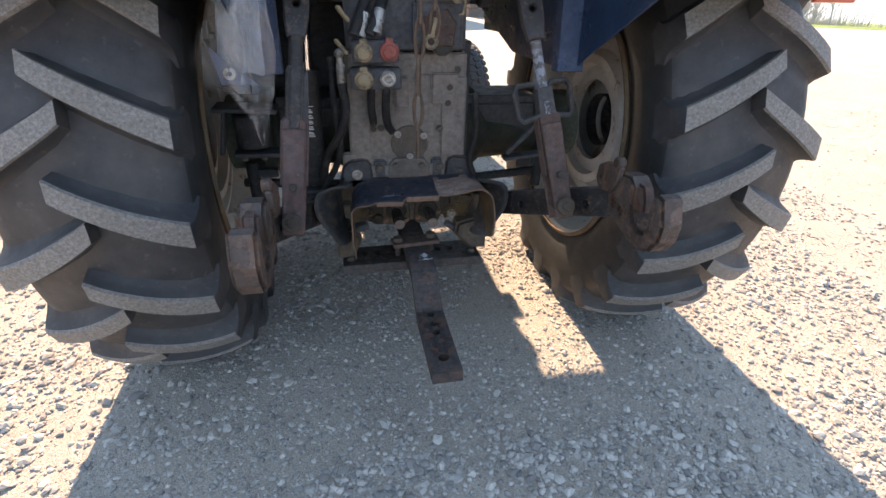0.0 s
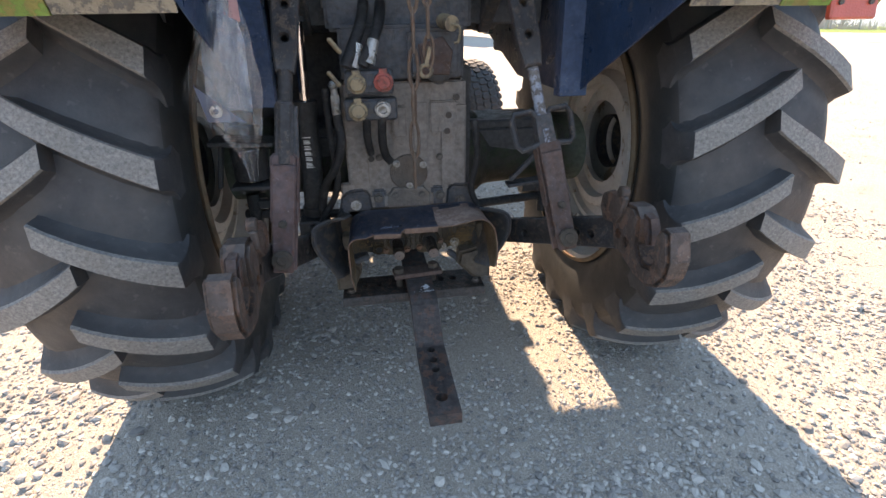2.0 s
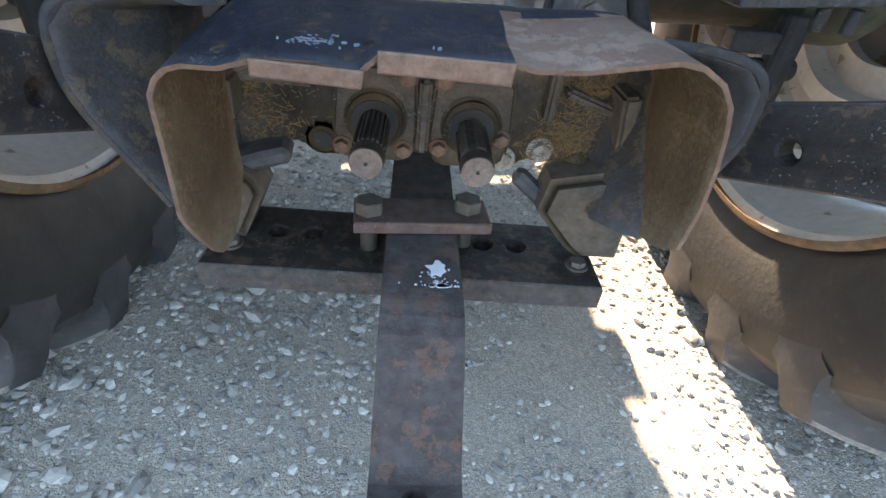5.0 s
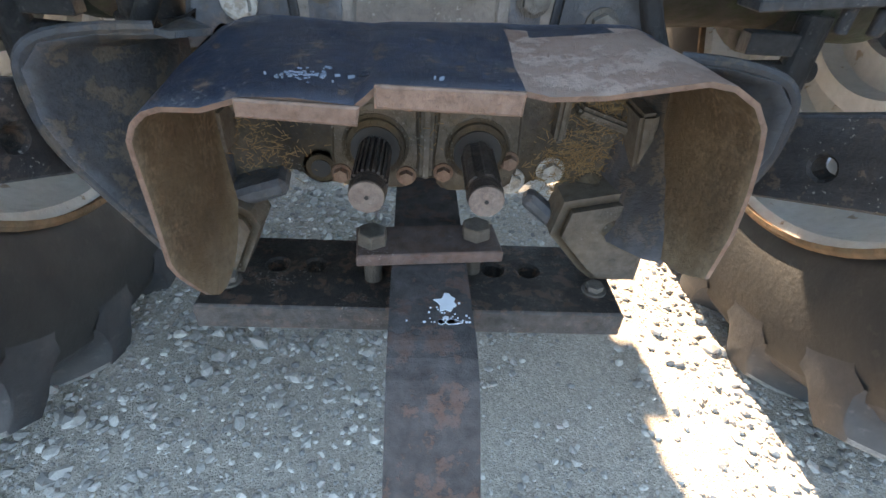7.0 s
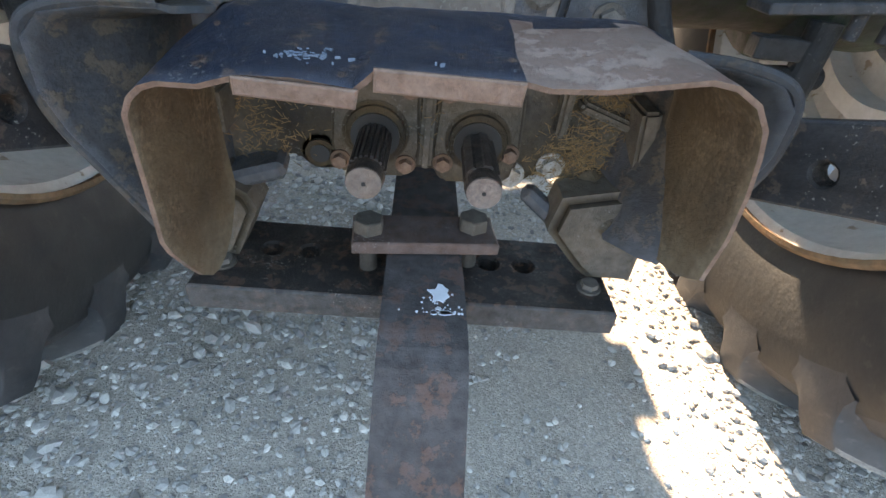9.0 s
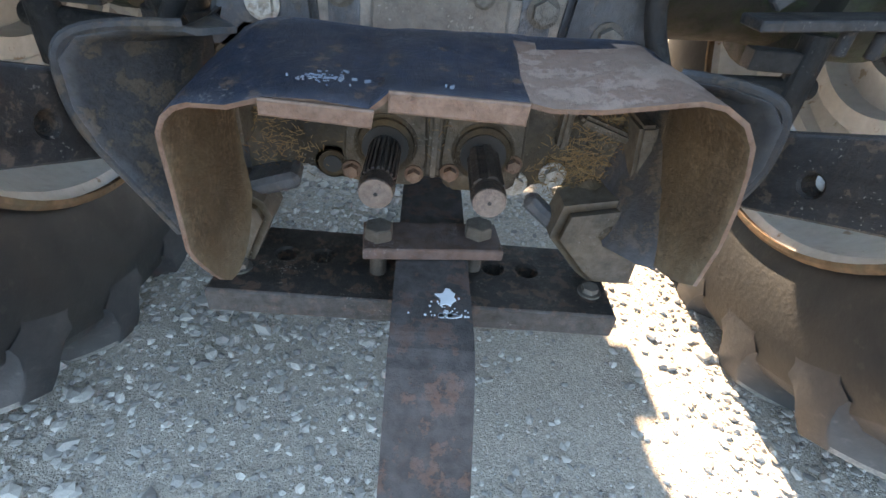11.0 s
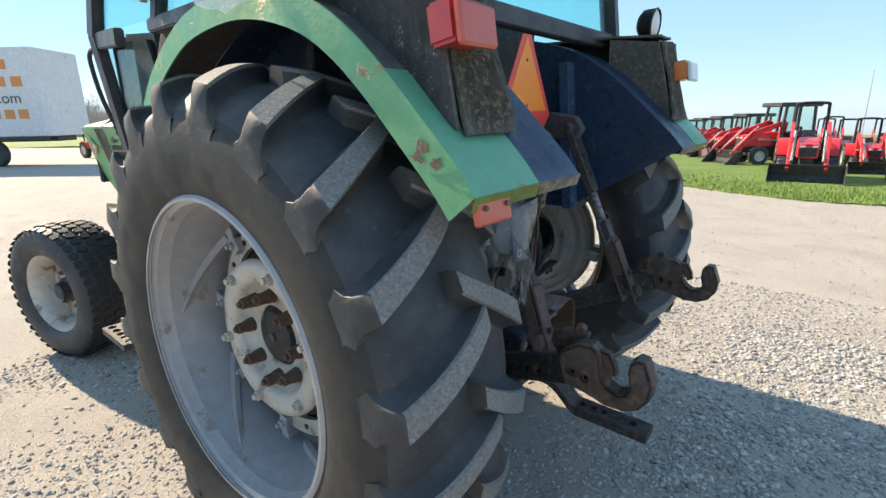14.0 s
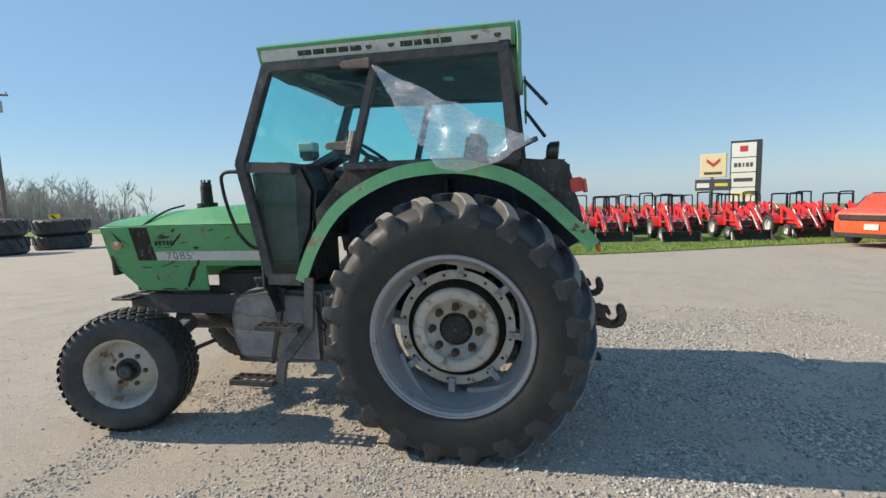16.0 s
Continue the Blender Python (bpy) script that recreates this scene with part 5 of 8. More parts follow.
hexbolt(bm, (-0.206, -0.30, 1.10), (0, 0, 1), 0.0145, 0.018, False)
cyl(bm, (-0.206, -0.30, 1.118), (-0.207, -0.30, 1.135), 0.010, n=12)
bmesh.ops.create_uvsphere(bm, u_segments=14, v_segments=8, radius=0.0145, matrix=Matrix.Translation((-0.207, -0.30, 1.145)))
part("hose_fitting", bm, M_ZINC, tractor, "bright zinc hose fitting", smooth=True)
bm = B()
for px, py in ((-0.150, 1.225), (-0.105, 1.235)):
    cyl(bm, (px, -0.345, py - 0.03), (px + 0.02, -0.32, py + 0.03), 0.019, 0.016, n=14)
part("hose_ferrule", bm, M_ZINC, tractor, "zinc hose ends")
# Remote couplers in two rows.
bm = B()
box(bm, (-0.105, -0.325, 1.155), (0.135, 0.06, 0.062))
box(bm, (-0.105, -0.320, 1.078), (0.150, 0.05, 0.062))
couplers = part("coupler_block", bm, M_CAST, tractor, "dark coupler block", bevel=0.006)


def coupler(x, z, material, label, cap=True):
    bm = B()
    cyl(bm, (x, -0.35, z), (x, -0.372, z), 0.027, n=24)
    cyl(bm, (x, -0.372, z), (x, -0.379, z), 0.0215, 0.018, n=24)
    box(bm, (x, -0.362, z + 0.029), (0.022, 0.018, 0.016))
    part("coupler_cap", bm, material, couplers, label, bevel=0.002)


coupler(-0.140, 1.155, M_TAN, "tan plastic coupler cap")
coupler(-0.066, 1.158, M_REDCAP, "faded red plastic coupler cap")
coupler(-0.142, 1.080, M_TAN, "dirty brown coupler cap")
bm = B()
lathe(bm, [(0.0, 0.012), (0.010, 0.012), (0.011, 0.0), (0.018, 0.0), (0.019, 0.006), (0.023, 0.008), (0.024, 0.035)], 24, plane_m((-0.072, -0.372, 1.082), (0, 1, 0), (0, 0, 1)) @ Matrix())
part("coupler_socket", bm, M_ZINC, couplers, "bare zinc quick-coupler socket", smooth=True)
for a, b in (((-0.175, -0.35, 1.235), (-0.205, -0.36, 1.275)), ((-0.185, -0.355, 1.15), (-0.215, -0.36, 1.19))):
    bm = B()
    beam(bm, a, b, 0.018, 0.012)
    part("coupler_lever", bm, M_TAN, couplers, "worn brass lever", bevel=0.004)
# Sway rods, brackets.
for s in (-1, 1):
    bm = B()
    cyl(bm, (s * 0.22, -0.09, 0.655), (s * 0.58, -0.04, 0.660), 0.017)
    cyl(bm, (s * 0.54, -0.06, 0.60), (s * 0.545, -0.05, 0.74), 0.022)
    box(bm, (s * 0.50, -0.05, 0.70), (0.09, 0.03, 0.03))
    part("sway_rod", bm, M_BLACK, tractor, "black sway rod", bevel=0.002)
bm = B()
beam(bm, (0.35, -0.20, 0.77), (0.55, -0.20, 0.79), 0.05, 0.012)
beam(bm, (0.36, -0.21, 0.79), (0.46, -0.22, 0.90), 0.016, 0.016)
cyl(bm, (0.46, -0.21, 0.775), (0.46, -0.21, 0.745), 0.008)
cyl(bm, (0.50, -0.21, 0.775), (0.50, -0.21, 0.745), 0.008)
part("bracket", bm, M_LINK, tractor, bevel=0.002)
bm = B()
for x in (-0.60, -0.43):
    beam(bm, (x, -0.20, 0.82), (x + (0.03 if x < -0.5 else 0), -0.20, 0.98), 0.03, 0.012)
beam(bm, (-0.60, -0.20, 0.975), (-0.41, -0.20, 0.965), 0.10, 0.014)
beam(bm, (-0.56, -0.20, 0.825), (-0.41, -0.20, 0.82), 0.08, 0.014)
cage = part("cage_bracket", bm, M_BLACK, tractor, "black bracket cage on the axle", bevel=0.003)
bm = B()
cyl(bm, (-0.50, -0.18, 0.84), (-0.50, -0.18, 0.95), 0.055, n=24)
part("rubber_mount", bm, M_HOSE, cage, "black rubber mount in the cage", bevel=0.006)
bolts(cage, [(-0.53, -0.22, 0.818), (-0.47, -0.22, 0.818)], (0, 0, -1), 0.009, 0.014, M_BOLT, "cage_bolt")
bm = B()
box(bm, (-0.335, -0.17, 0.63), (0.08, 0.08, 0.10))
cyl(bm, (-0.36, -0.21, 0.60), (-0.36, -0.23, 0.60), 0.018)
cyl(bm, (-0.33, -0.21, 0.66), (-0.33, -0.235, 0.66), 0.012)
cyl(bm, (-0.31, -0.21, 0.61), (-0.31, -0.225, 0.61), 0.012)
part("valve_block", bm, M_BLACK, tractor, bevel=0.005)
# Lift cover above the housing.
bm = B()
box(bm, (0, -0.12, 1.22), (0.37, 0.24, 0.16))
box(bm, (0.09, -0.25, 1.225), (0.15, 0.06, 0.13))
box(bm, (0.0, -0.06, 1.34), (0.44, 0.22, 0.12))
cyl(bm, (0.10, -0.27, 1.17), (0.10, -0.30, 1.17), 0.035, n=20)
part("lift_cover", bm, M_CAST, tractor, "dark lift housing", bevel=0.010, seg=2)
bm = B()
slab(bm, [(0.05, 1.165), (0.13, 1.165), (0.14, 1.23), (0.11, 1.27), (0.04, 1.25)], plane_m((0, -0.292, 0), (1, 0, 0), (0, 0, 1)), 0.014)
part("top_link_bracket", bm, M_RUST, tractor, "ochre rusty bracket", bevel=0.003)
bm = B()
cyl(bm, (0.115, -0.28, 1.31), (0.13, -0.345, 1.305), 0.021, n=16)
tube(bm, smooth_line([(0.13, -0.35, 1.305), (0.15, -0.355, 1.295), (0.147, -0.352, 1.26), (0.135, -0.352, 1.255)], 5), 0.004, 6)
part("socket_plug", bm, M_TAN, tractor, "dirty plug with its strap", smooth=True)


# ---- chains ----
def chain(top, bottom, count, name, label, wire=0.0050):
    a, b = Vector(top), Vector(bottom)
    holder = None
    step = (b - a) / count
    L, Wd = step.length * 0.88, 0.0125
    pts = []
    for j in range(14):
        t = 2 * math.pi * j / 14
        pts.append((Wd * math.cos(t), 0, (L * 0.66 - Wd * 0.2) * math.sin(t) + 0.0))
    bm = B()
    tube(bm, pts, wire, 7, closed=True)
    down = step.normalized()
    for i in range(count):
        turn = Matrix.Rotation(radians((78 if i % 2 else -12) + 9 * math.sin(i * 1.7)), 4, "Z")
        mm = Matrix.Translation(a + step * (i + 0.5)) @ turn
        if holder is None:
            holder = part(name, bm, M_CHAIN, tractor, label, smooth=True)
            holder.matrix_local = mm
            first = holder
        else:
            again(first, mm, tractor)


chain((0.020, -0.40, 1.44), (0.012, -0.365, 0.845), 6, "chain_link", "rusty steel chain link")
chain((0.055, -0.40, 1.43), (0.060, -0.385, 1.20), 3, "chain_link", "rusty steel chain link", 0.0046)
bm = B()
beam(bm, (0.062, -0.385, 1.25), (0.050, -0.385, 1.20), 0.018, 0.010)
tube(bm, [(0.050 + 0.016 * math.cos(2 * math.pi * j / 14), -0.385, 1.187 + 0.016 * math.sin(2 * math.pi * j / 14)) for j in range(14)], 0.006, 8, True)
part("chain_hook", bm, M_TAN, tractor, "pale eye hook on the chain", smooth=True)
bm = B()
tube(bm, [(0.038 + 0.03 * math.cos(2 * math.pi * j / 16), -0.40, 1.437 + 0.018 * math.sin(2 * math.pi * j / 16)) for j in range(16)], 0.007, 8, True)
tube(bm, smooth_line([(0.02, -0.40, 1.45), (0.035, -0.415, 1.425), (0.06, -0.41, 1.43), (0.065, -0.39, 1.45)], 5), 0.007, 8)
part("shackle", bm, M_CHAIN, tractor, "rusty shackle holding the chains", smooth=True)

# The whole rear assembly is shifted and widened a little to fit the camera's view.
SET = Matrix.Translation((0.012, -0.050, -0.030)) @ Matrix.Diagonal((1.02, 1.0, 1.0, 1.0))
rear = set(tractor.children) - placed
for ob in rear:
    ob.matrix_basis = SET @ ob.matrix_basis

# ---- rear wall below the cab, sign, sheet-metal ----
bm = B()
box(bm, (0, -0.17, 1.58), (0.90, 0.03, 0.60))
box(bm, (0, 0.6, 1.385), (0.985, 1.5, 0.02))
part("cab_base", bm, M_BLACK, tractor, "black lower cab wall and floor", bevel=0.006)
bm = B()
slab(bm, [(-0.285, 1.335), (0.065, 1.385), (0.08, 1.60), (-0.27, 1.60)], plane_m((0, -0.215, 0), (1, 0, 0), (0, 0, 1)), 0.02)
panel = part("rear_panel", bm, M_HOUSING, tractor, "dusty grey-brown rear panel", bevel=0.006)
bm = B()
pm = plane_m((0, -0.2375, 0), (1, 0, 0), (0, 0, 1))
slab(bm, [(-0.150, 1.375), (-0.022, 1.392), (-0.018, 1.448), (-0.146, 1.433)], pm, 0.0012)
label_plate = part("lever_label", bm, M_STICKER, panel, "black label with numbered hydraulic symbols")
for x, z, mm in ((-0.128, 1.418, M_YELDOT), (-0.128, 1.392, M_YELDOT), (-0.103, 1.421, M_REDDOT), (-0.103, 1.394, M_REDDOT), (-0.063, 1.398, M_YELDOT), (-0.038, 1.401, M_REDDOT)):
    bm = B()
    cyl(bm, (x, -0.2384, z), (x, -0.2392, z), 0.0068, n=16)
    part("symbol_dot", bm, mm, label_plate)


def text_on(body, size, m, material, parent, name="lettering", spread=1.0):
    c = bpy.data.curves.new(name, "FONT")
    c.body, c.size, c.extrude, c.align_x, c.align_y = body, size, 0.0004, "CENTER", "CENTER"
    c.space_character = spread
    tmp = bpy.data.objects.new(name, c)
    scene.collection.objects.link(tmp)
    me = bpy.data.meshes.new_from_object(tmp.evaluated_get(bpy.context.evaluated_depsgraph_get()))
    bpy.data.objects.remove(tmp)
    me.materials.clear()
    me.materials.append(material)
    ob = new(name, me)
    ob.parent, ob.matrix_local = parent, m
    return ob


for ch, x, z in (("2", -0.086, 1.424), ("1", -0.086, 1.396), ("3", -0.076, 1.397)):
    text_on(ch, 0.015, plane_m((x, -0.2396, z), (1, 0, 0), (0, 0, 1)), M_WHITE, label_plate)
# Slow-vehicle sign: orange triangle with a red border.
bm = B()
my = plane_m((0.0, -0.392, 1.628), (1, 0.02, 0.02), (0, 0, 1))
outer = [(-0.150, -0.172), (0.150, -0.172), (0.205, -0.120), (0.032, 0.180), (-0.032, 0.180), (-0.205, -0.120)]
slab(bm, outer, my, 0.003)
sign = part("warning_sign", bm, M_SMVR, tractor, "red-bordered orange triangular warning sign", bevel=0.0008)
bm = B()
slab(bm, [(-0.165, -0.100), (0.165, -0.100), (0.0, 0.175)], my @ Matrix.Translation((0, 0, 0.0031)), 0.001)
part("orange_field", bm, M_SMVO, sign, "fluorescent orange triangle")
bm = B()
for v in (-0.078, 0.088):
    c = my @ Vector((0, v, 0.004))
    cyl(bm, c, c + Vector((0, -0.002, 0)), 0.006, n=12)
part("rivet", bm, M_BOLT, sign)
bm = B()
box(bm, (0.0, -0.28, 1.44), (0.05, 0.20, 0.012))
box(bm, (0.0, -0.378, 1.51), (0.05, 0.016, 0.16))
part("sign_bracket", bm, M_HOUSING, tractor, bevel=0.003)

# ---- fenders ----
SIDE = [(1.139, 1.12), (1.06, 1.30), (0.95, 1.482), (0.835, 1.615), (0.695, 1.717), (0.54, 1.795), (0.381, 1.849), (0.20, 1.874), (0.013, 1.878), (-0.16, 1.853), (-0.335, 1.800), (-0.475, 1.722), (-0.601, 1.620), (-0.705, 1.520), (-0.797, 1.430), (-0.850, 1.367)]


def inset(pts, d):
    """The side curve moved towards the wheel by d."""
    res = []
    for i, p in enumerate(pts):
        a, b = pts[max(i - 1, 0)], pts[min(i + 1, len(pts) - 1)]
        ty, tz = b[0] - a[0], b[1] - a[1]
        n = math.hypot(ty, tz)
        res.append((p[0] - tz / n * d, p[1] + ty / n * d))
    return res


SIDE_S = [(p.x, p.y) for p in smooth_line([Vector((y, z, 0)) for y, z in SIDE], 3)]
LOW = inset(SIDE_S, 0.085)


def z_on_curve(y):
    pts = SIDE_S
    for (a, za), (b, zb) in zip(pts, pts[1:]):
        if b <= y <= a:
            return za + (zb - za) * (y - a) / (b - a)
    return pts[-1][1]


def fender(s):
    bm = B()
    sheet(bm, [[(s * 0.955, y, z) for y, z in SIDE_S], [(s * 0.960, y, z) for y, z in LOW]], 0.006)
    f = part("fender", bm, M_GREEN, tractor, "faded green rear fender with rust spots", smooth=True)
    tail = [(y, z) for y, z in SIDE_S if y < -0.60]
    bm = B()
    sheet(bm, [[(s * x, y, z) for y, z in tail] for x in (0.954, 0.83, 0.712)], 0.005)
    rim_tail = part("fender_tail", bm, M_GREENWORN, f, "rubbed green fender tail", smooth=True)
    bm = B()
    sheet(bm, [[(s * x, SIDE_S[-1][0], SIDE_S[-1][1]) for x in (0.955, 0.712)], [(s * x, SIDE_S[-1][0] + 0.012, SIDE_S[-1][1] - 0.030) for x in (0.955, 0.712)]], 0.005)
    part("tail_lip", bm, M_MOSSLIP, rim_tail, "mossy yellow-green folded lip")
    bm = B()
    sheet(bm, [[(s * x, y, z - 0.004) for y, z in SIDE_S if y >= -0.61] for x in (0.951, 0.712)], 0.005)
    part("fender_top", bm, M_COVER, f, smooth=True)
    bm = B()
    sheet(bm, [[(s * x, y, z - 0.002) for y, z in SIDE_S if y < 0.95] for x in (0.708, 0.60, 0.502)], 0.005)
    edge = [(s * x, SIDE_S[-1][0], SIDE_S[-1][1]) for x in (0.708, 0.502)]
    navy_top = part("fender_inner_top", bm, M_NAVY, f, "dark blue-black inner fender top", smooth=True)
    bm = B()
    sheet(bm, [edge, [(x, y + 0.01, z - 0.028) for x, y, z in edge]], 0.005)
    part("tail_lip", bm, M_MUDLIP, navy_top, "dusty tan folded lip")
    # Upright inner wall.
    bm = B()
    curve = [(y, z - 0.004) for y, z in SIDE_S if y < 0.90]
    out = curve + [(-0.44, 1.118), (-0.372, 1.07), (0.15, 1.07), (0.90, 1.30)]
    slab(bm, out, plane_m((s * 0.500, 0, 0), (0, 1, 0), (0, 0, 1)), 0.006 * s)
    beam(bm, (s * 0.478, -0.385, 1.075), (s * 0.478, -0.335, 1.74), 0.045, 0.09, (1, 0, 0))
    part("fender_wall", bm, M_NAVY, f, "dark blue-black inner fender wall", bevel=0.002)
    # Plastic cover that sits on the fender.
    bm = B()
    top = [(0.985, 1.585), (0.74, 1.856), (0.70, 1.876), (-0.44, 1.868), (-0.665, 1.838), (-0.680, 1.820)]
    rear = [(-0.745, 1.492)]
    base = [(y, z - 0.004) for y, z in SIDE_S if -0.72 < y < 1.0][::-1]
    slab(bm, top + rear + base, plane_m((s * 0.872, 0, 0), (0, 1, 0), (0, 0, 1)), 0.012 * s)
    part("fender_cover", bm, M_COVER, f, "scuffed grey plastic fender cover", bevel=0.003)
    bm = B()
    nrow = 9
    grid = []
    rr = random.Random(2)
    for i in range(nrow):
        t = i / (nrow - 1)
        y, z = -0.66 - 0.085 * t, 1.825 - 0.345 * t
        w0, w1 = 0.868, 0.690 + 0.015 * math.sin(5 * t)
        grid.append([(s * (w0 + (w1 - w0) * j / 6), y - 0.012 - 0.014 * rr.random(), z) for j in range(7)])
    sheet(bm, grid, 0.012)
    grid2 = [[(s * (0.868 - 0.178 * j / 6), y, 1.862 - 0.03 * max(0, -y - 0.3) + 0.006 * rr.random()) for j in range(7)] for y in (0.70, 0.4, 0.1, -0.2, -0.45, -0.66)]
    sheet(bm, grid2, 0.010)
    part("cover_back", bm, M_MOSS, f, "mossy weathered cover top and back", smooth=True)
    bm = B()
    slab(bm, [(-0.66, 1.82), (-0.745, 1.48), (-0.70, 1.50), (-0.44, 1.70), (-0.44, 1.85)], plane_m((s * 0.692, 0, 0), (0, 1, 0), (0, 0, 1)), 0.012 * s)
    part("cover_side", bm, M_MOSS, f, bevel=0.003)
    # Lamps.
    bm = B()
    box(bm, (s * 0.850, -0.725, 1.700), (0.120, 0.075, 0.085), Matrix.Rotation(radians(-8), 4, "X"))
    lamp = part("tail_lamp", bm, M_REDLENS if s < 0 else M_AMBER, f, "red tail lamp lens" if s < 0 else "amber turn lamp lens", bevel=0.008, seg=2)
    bm = B()
    box(bm, (s * 0.850, -0.772, 1.694), (0.122, 0.020, 0.084), Matrix.Rotation(radians(-8), 4, "X"))
    part("lamp_back", bm, M_REFLECT if s < 0 else M_LAMPGLASS, lamp, "sun-faded pink lens face", bevel=0.006)
    bm = B()
    lathe(bm, [(0.0, 0.050), (0.040, 0.048), (0.062, 0.030), (0.068, -0.010), (0.071, -0.022), (0.066, -0.026), (0.064, -0.02)], 28, Matrix.Translation((s * 0.745, -0.60, 1.905)) @ Matrix.Rotation(radians(90), 4, "Z") @ Matrix.Rotation(radians(-6), 4, "Y"))
    cyl(bm, (s * 0.745, -0.61, 1.80), (s * 0.745, -0.605, 1.85), 0.008)
    work = part("work_lamp", bm, M_BLACK, f, "round black work lamp", smooth=True)
    bm = B()
    lathe(bm, [(0.0, -0.030), (0.04, -0.027), (0.063, -0.018)], 28, Matrix.Translation((s * 0.745, -0.60, 1.905)) @ Matrix.Rotation(radians(90), 4, "Z") @ Matrix.Rotation(radians(-6), 4, "Y"))
    part("lamp_glass", bm, M_LAMPGLASS, work, "ribbed pale lamp glass", smooth=True)
    bm = B()
    box(bm, (s * 0.890, -0.842, 1.340), (0.115, 0.018, 0.070), Matrix.Rotation(radians(-10), 4, "X"))
    part("reflector", bm, M_REFLECT, f, "faded red rectangular reflector", bevel=0.004)
    for px in (0.850, 0.925):
        bm = B()
        cyl(bm, (s * px, -0.856, 1.342), (s * px, -0.850, 1.342), 0.006, n=10)
        part("reflector_screw", bm, M_BOLT, f)


fender(-1), fender(1)
# Added black sheet: it blocks light through the near wheel arch towards the cab steps.
bm = B()
slab(bm, [(-0.88, 1.10), (-0.42, 1.10), (-0.42, 1.86), (-0.88, 1.50)], plane_m((0, 1.02, 0), (1, 0, 0), (0, 0, 1)), 0.006)
slab(bm, [(-0.90, 0.93), (-0.44, 0.93), (-0.44, 1.12), (-0.90, 1.12)], plane_m((0, 0.99, 0), (1, 0, 0), (0, 0.4, 1)), 0.006)
part("arch_panel", bm, M_BLACK, tractor, "added black sheet that blocks light through the wheel arch", bevel=0.002)
# Peeling spots on the fender tail.
bm = B()
rnd = random.Random(12)
for cy, cz in ((-0.72, 1.462), (-0.755, 1.428), (-0.70, 1.44)):
    pts = []
    for j in range(11):
        a = 2 * math.pi * j / 11
        r = rnd.uniform(0.008, 0.024)
        pts.append((cy + r * math.cos(a), cz + r * 0.8 * math.sin(a)))
    slab(bm, pts, plane_m((-0.9635, 0, 0), (0, 1, 0), (0, 0, 1)), -0.0012)
part("rust_patch", bm, M_RUST, tractor, "rust patch where the paint has flaked")

# ---- plastic bag with a folded tarpaulin, hung behind the axle ----
def crumpled(corners, nu, nv, amp, seed, freq=6.0, thick=0.0):
    a, b, c, d = (Vector(p) for p in corners)
    grid = []
    for i in range(nu + 1):
        u = i / nu
        row = []
        for j in range(nv + 1):
            v = j / nv
            p = a.lerp(b, u).lerp(d.lerp(c, u), v)
            e = noise.noise_vector(p * freq + Vector((seed, 0, 0))) * amp + noise.noise_vector(p * freq * 3.2) * amp * 0.4
            row.append(p + e)
        grid.append(row)
    return grid


bag = thing("plastic_bag", "clear plastic bag with a folded blue-grey tarpaulin, hung on the cab", "bag", (-0.37, -0.59, 1.01))
inv = Matrix.Translation((0.40, 0.62, -1.05))


def bag_sheet(rows, y0, amp, seed, n=15, m=30):
    """A crumpled sheet between the left and right edges given by rows of (z, left, right)."""
    grid = []
    zs = [r[0] for r in rows][::-1]
    for i in range(m + 1):
        z = rows[0][0] + (rows[-1][0] - rows[0][0]) * i / m
        a = float(np.interp(z, zs, [r[1] for r in rows][::-1]))
        b = float(np.interp(z, zs, [r[2] for r in rows][::-1]))
        row = []
        for j in range(n + 1):
            t = j / n
            q = Vector((a + (b - a) * t, y0 - 0.035 * math.sin(math.pi * t) * min(1, (b - a) / 0.1) + 0.012 * math.sin(11 * t + 4 * z), z))
            q.y += 1.4 * max(0.0, -0.495 - q.x)
            q.z -= 0.4 * max(0.0, -0.52 - q.x)
            k = amp * min(1, (b - a) / 0.12)
            row.append(q + noise.noise_vector(Vector((q.x * 20 + seed, q.y * 9, q.z * 4.5))) * k * 1.2 + noise.noise_vector(Vector((q.x * 55, q.y * 20, q.z * 10))) * k * 0.5)
        grid.append(row)
    return grid


bm = B()
sheet(bm, bag_sheet([(1.385, -0.455, -0.425), (1.30, -0.490, -0.405), (1.25, -0.512, -0.402), (1.18, -0.522, -0.405), (1.140, -0.505, -0.418)], -0.625, 0.016, 1.0), 0.003)
bmesh.ops.transform(bm, matrix=inv, verts=bm.verts)
part("tarpaulin", bm, M_FILMTHICK, bag, "crumpled silvery blue sheet", smooth=True)
bm = B()
sheet(bm, bag_sheet([(1.437, -0.430, -0.408), (1.37, -0.460, -0.394), (1.302, -0.503, -0.381), (1.215, -0.581, -0.379), (1.142, -0.602, -0.389), (1.122, -0.56, -0.394), (1.095, -0.495, -0.400), (1.04, -0.460, -0.414), (0.966, -0.442, -0.428)], -0.648, 0.016, 4.0), 0.0)
bmesh.ops.transform(bm, matrix=inv, verts=bm.verts)
part("plastic_film", bm, M_BAGFILM, bag, "clear crumpled film", smooth=True)
bm = B()
slab(bm, [(-0.525, 1.205), (-0.425, 1.118), (-0.510, 1.122)], plane_m((0, -0.662, 0), (1, 0, 0), (0, 0, 1)), 0.003)
bmesh.ops.transform(bm, matrix=inv, verts=bm.verts)
part("tarp_corner", bm, M_TARP, bag, "dark blue tarpaulin corner")
bm = B()
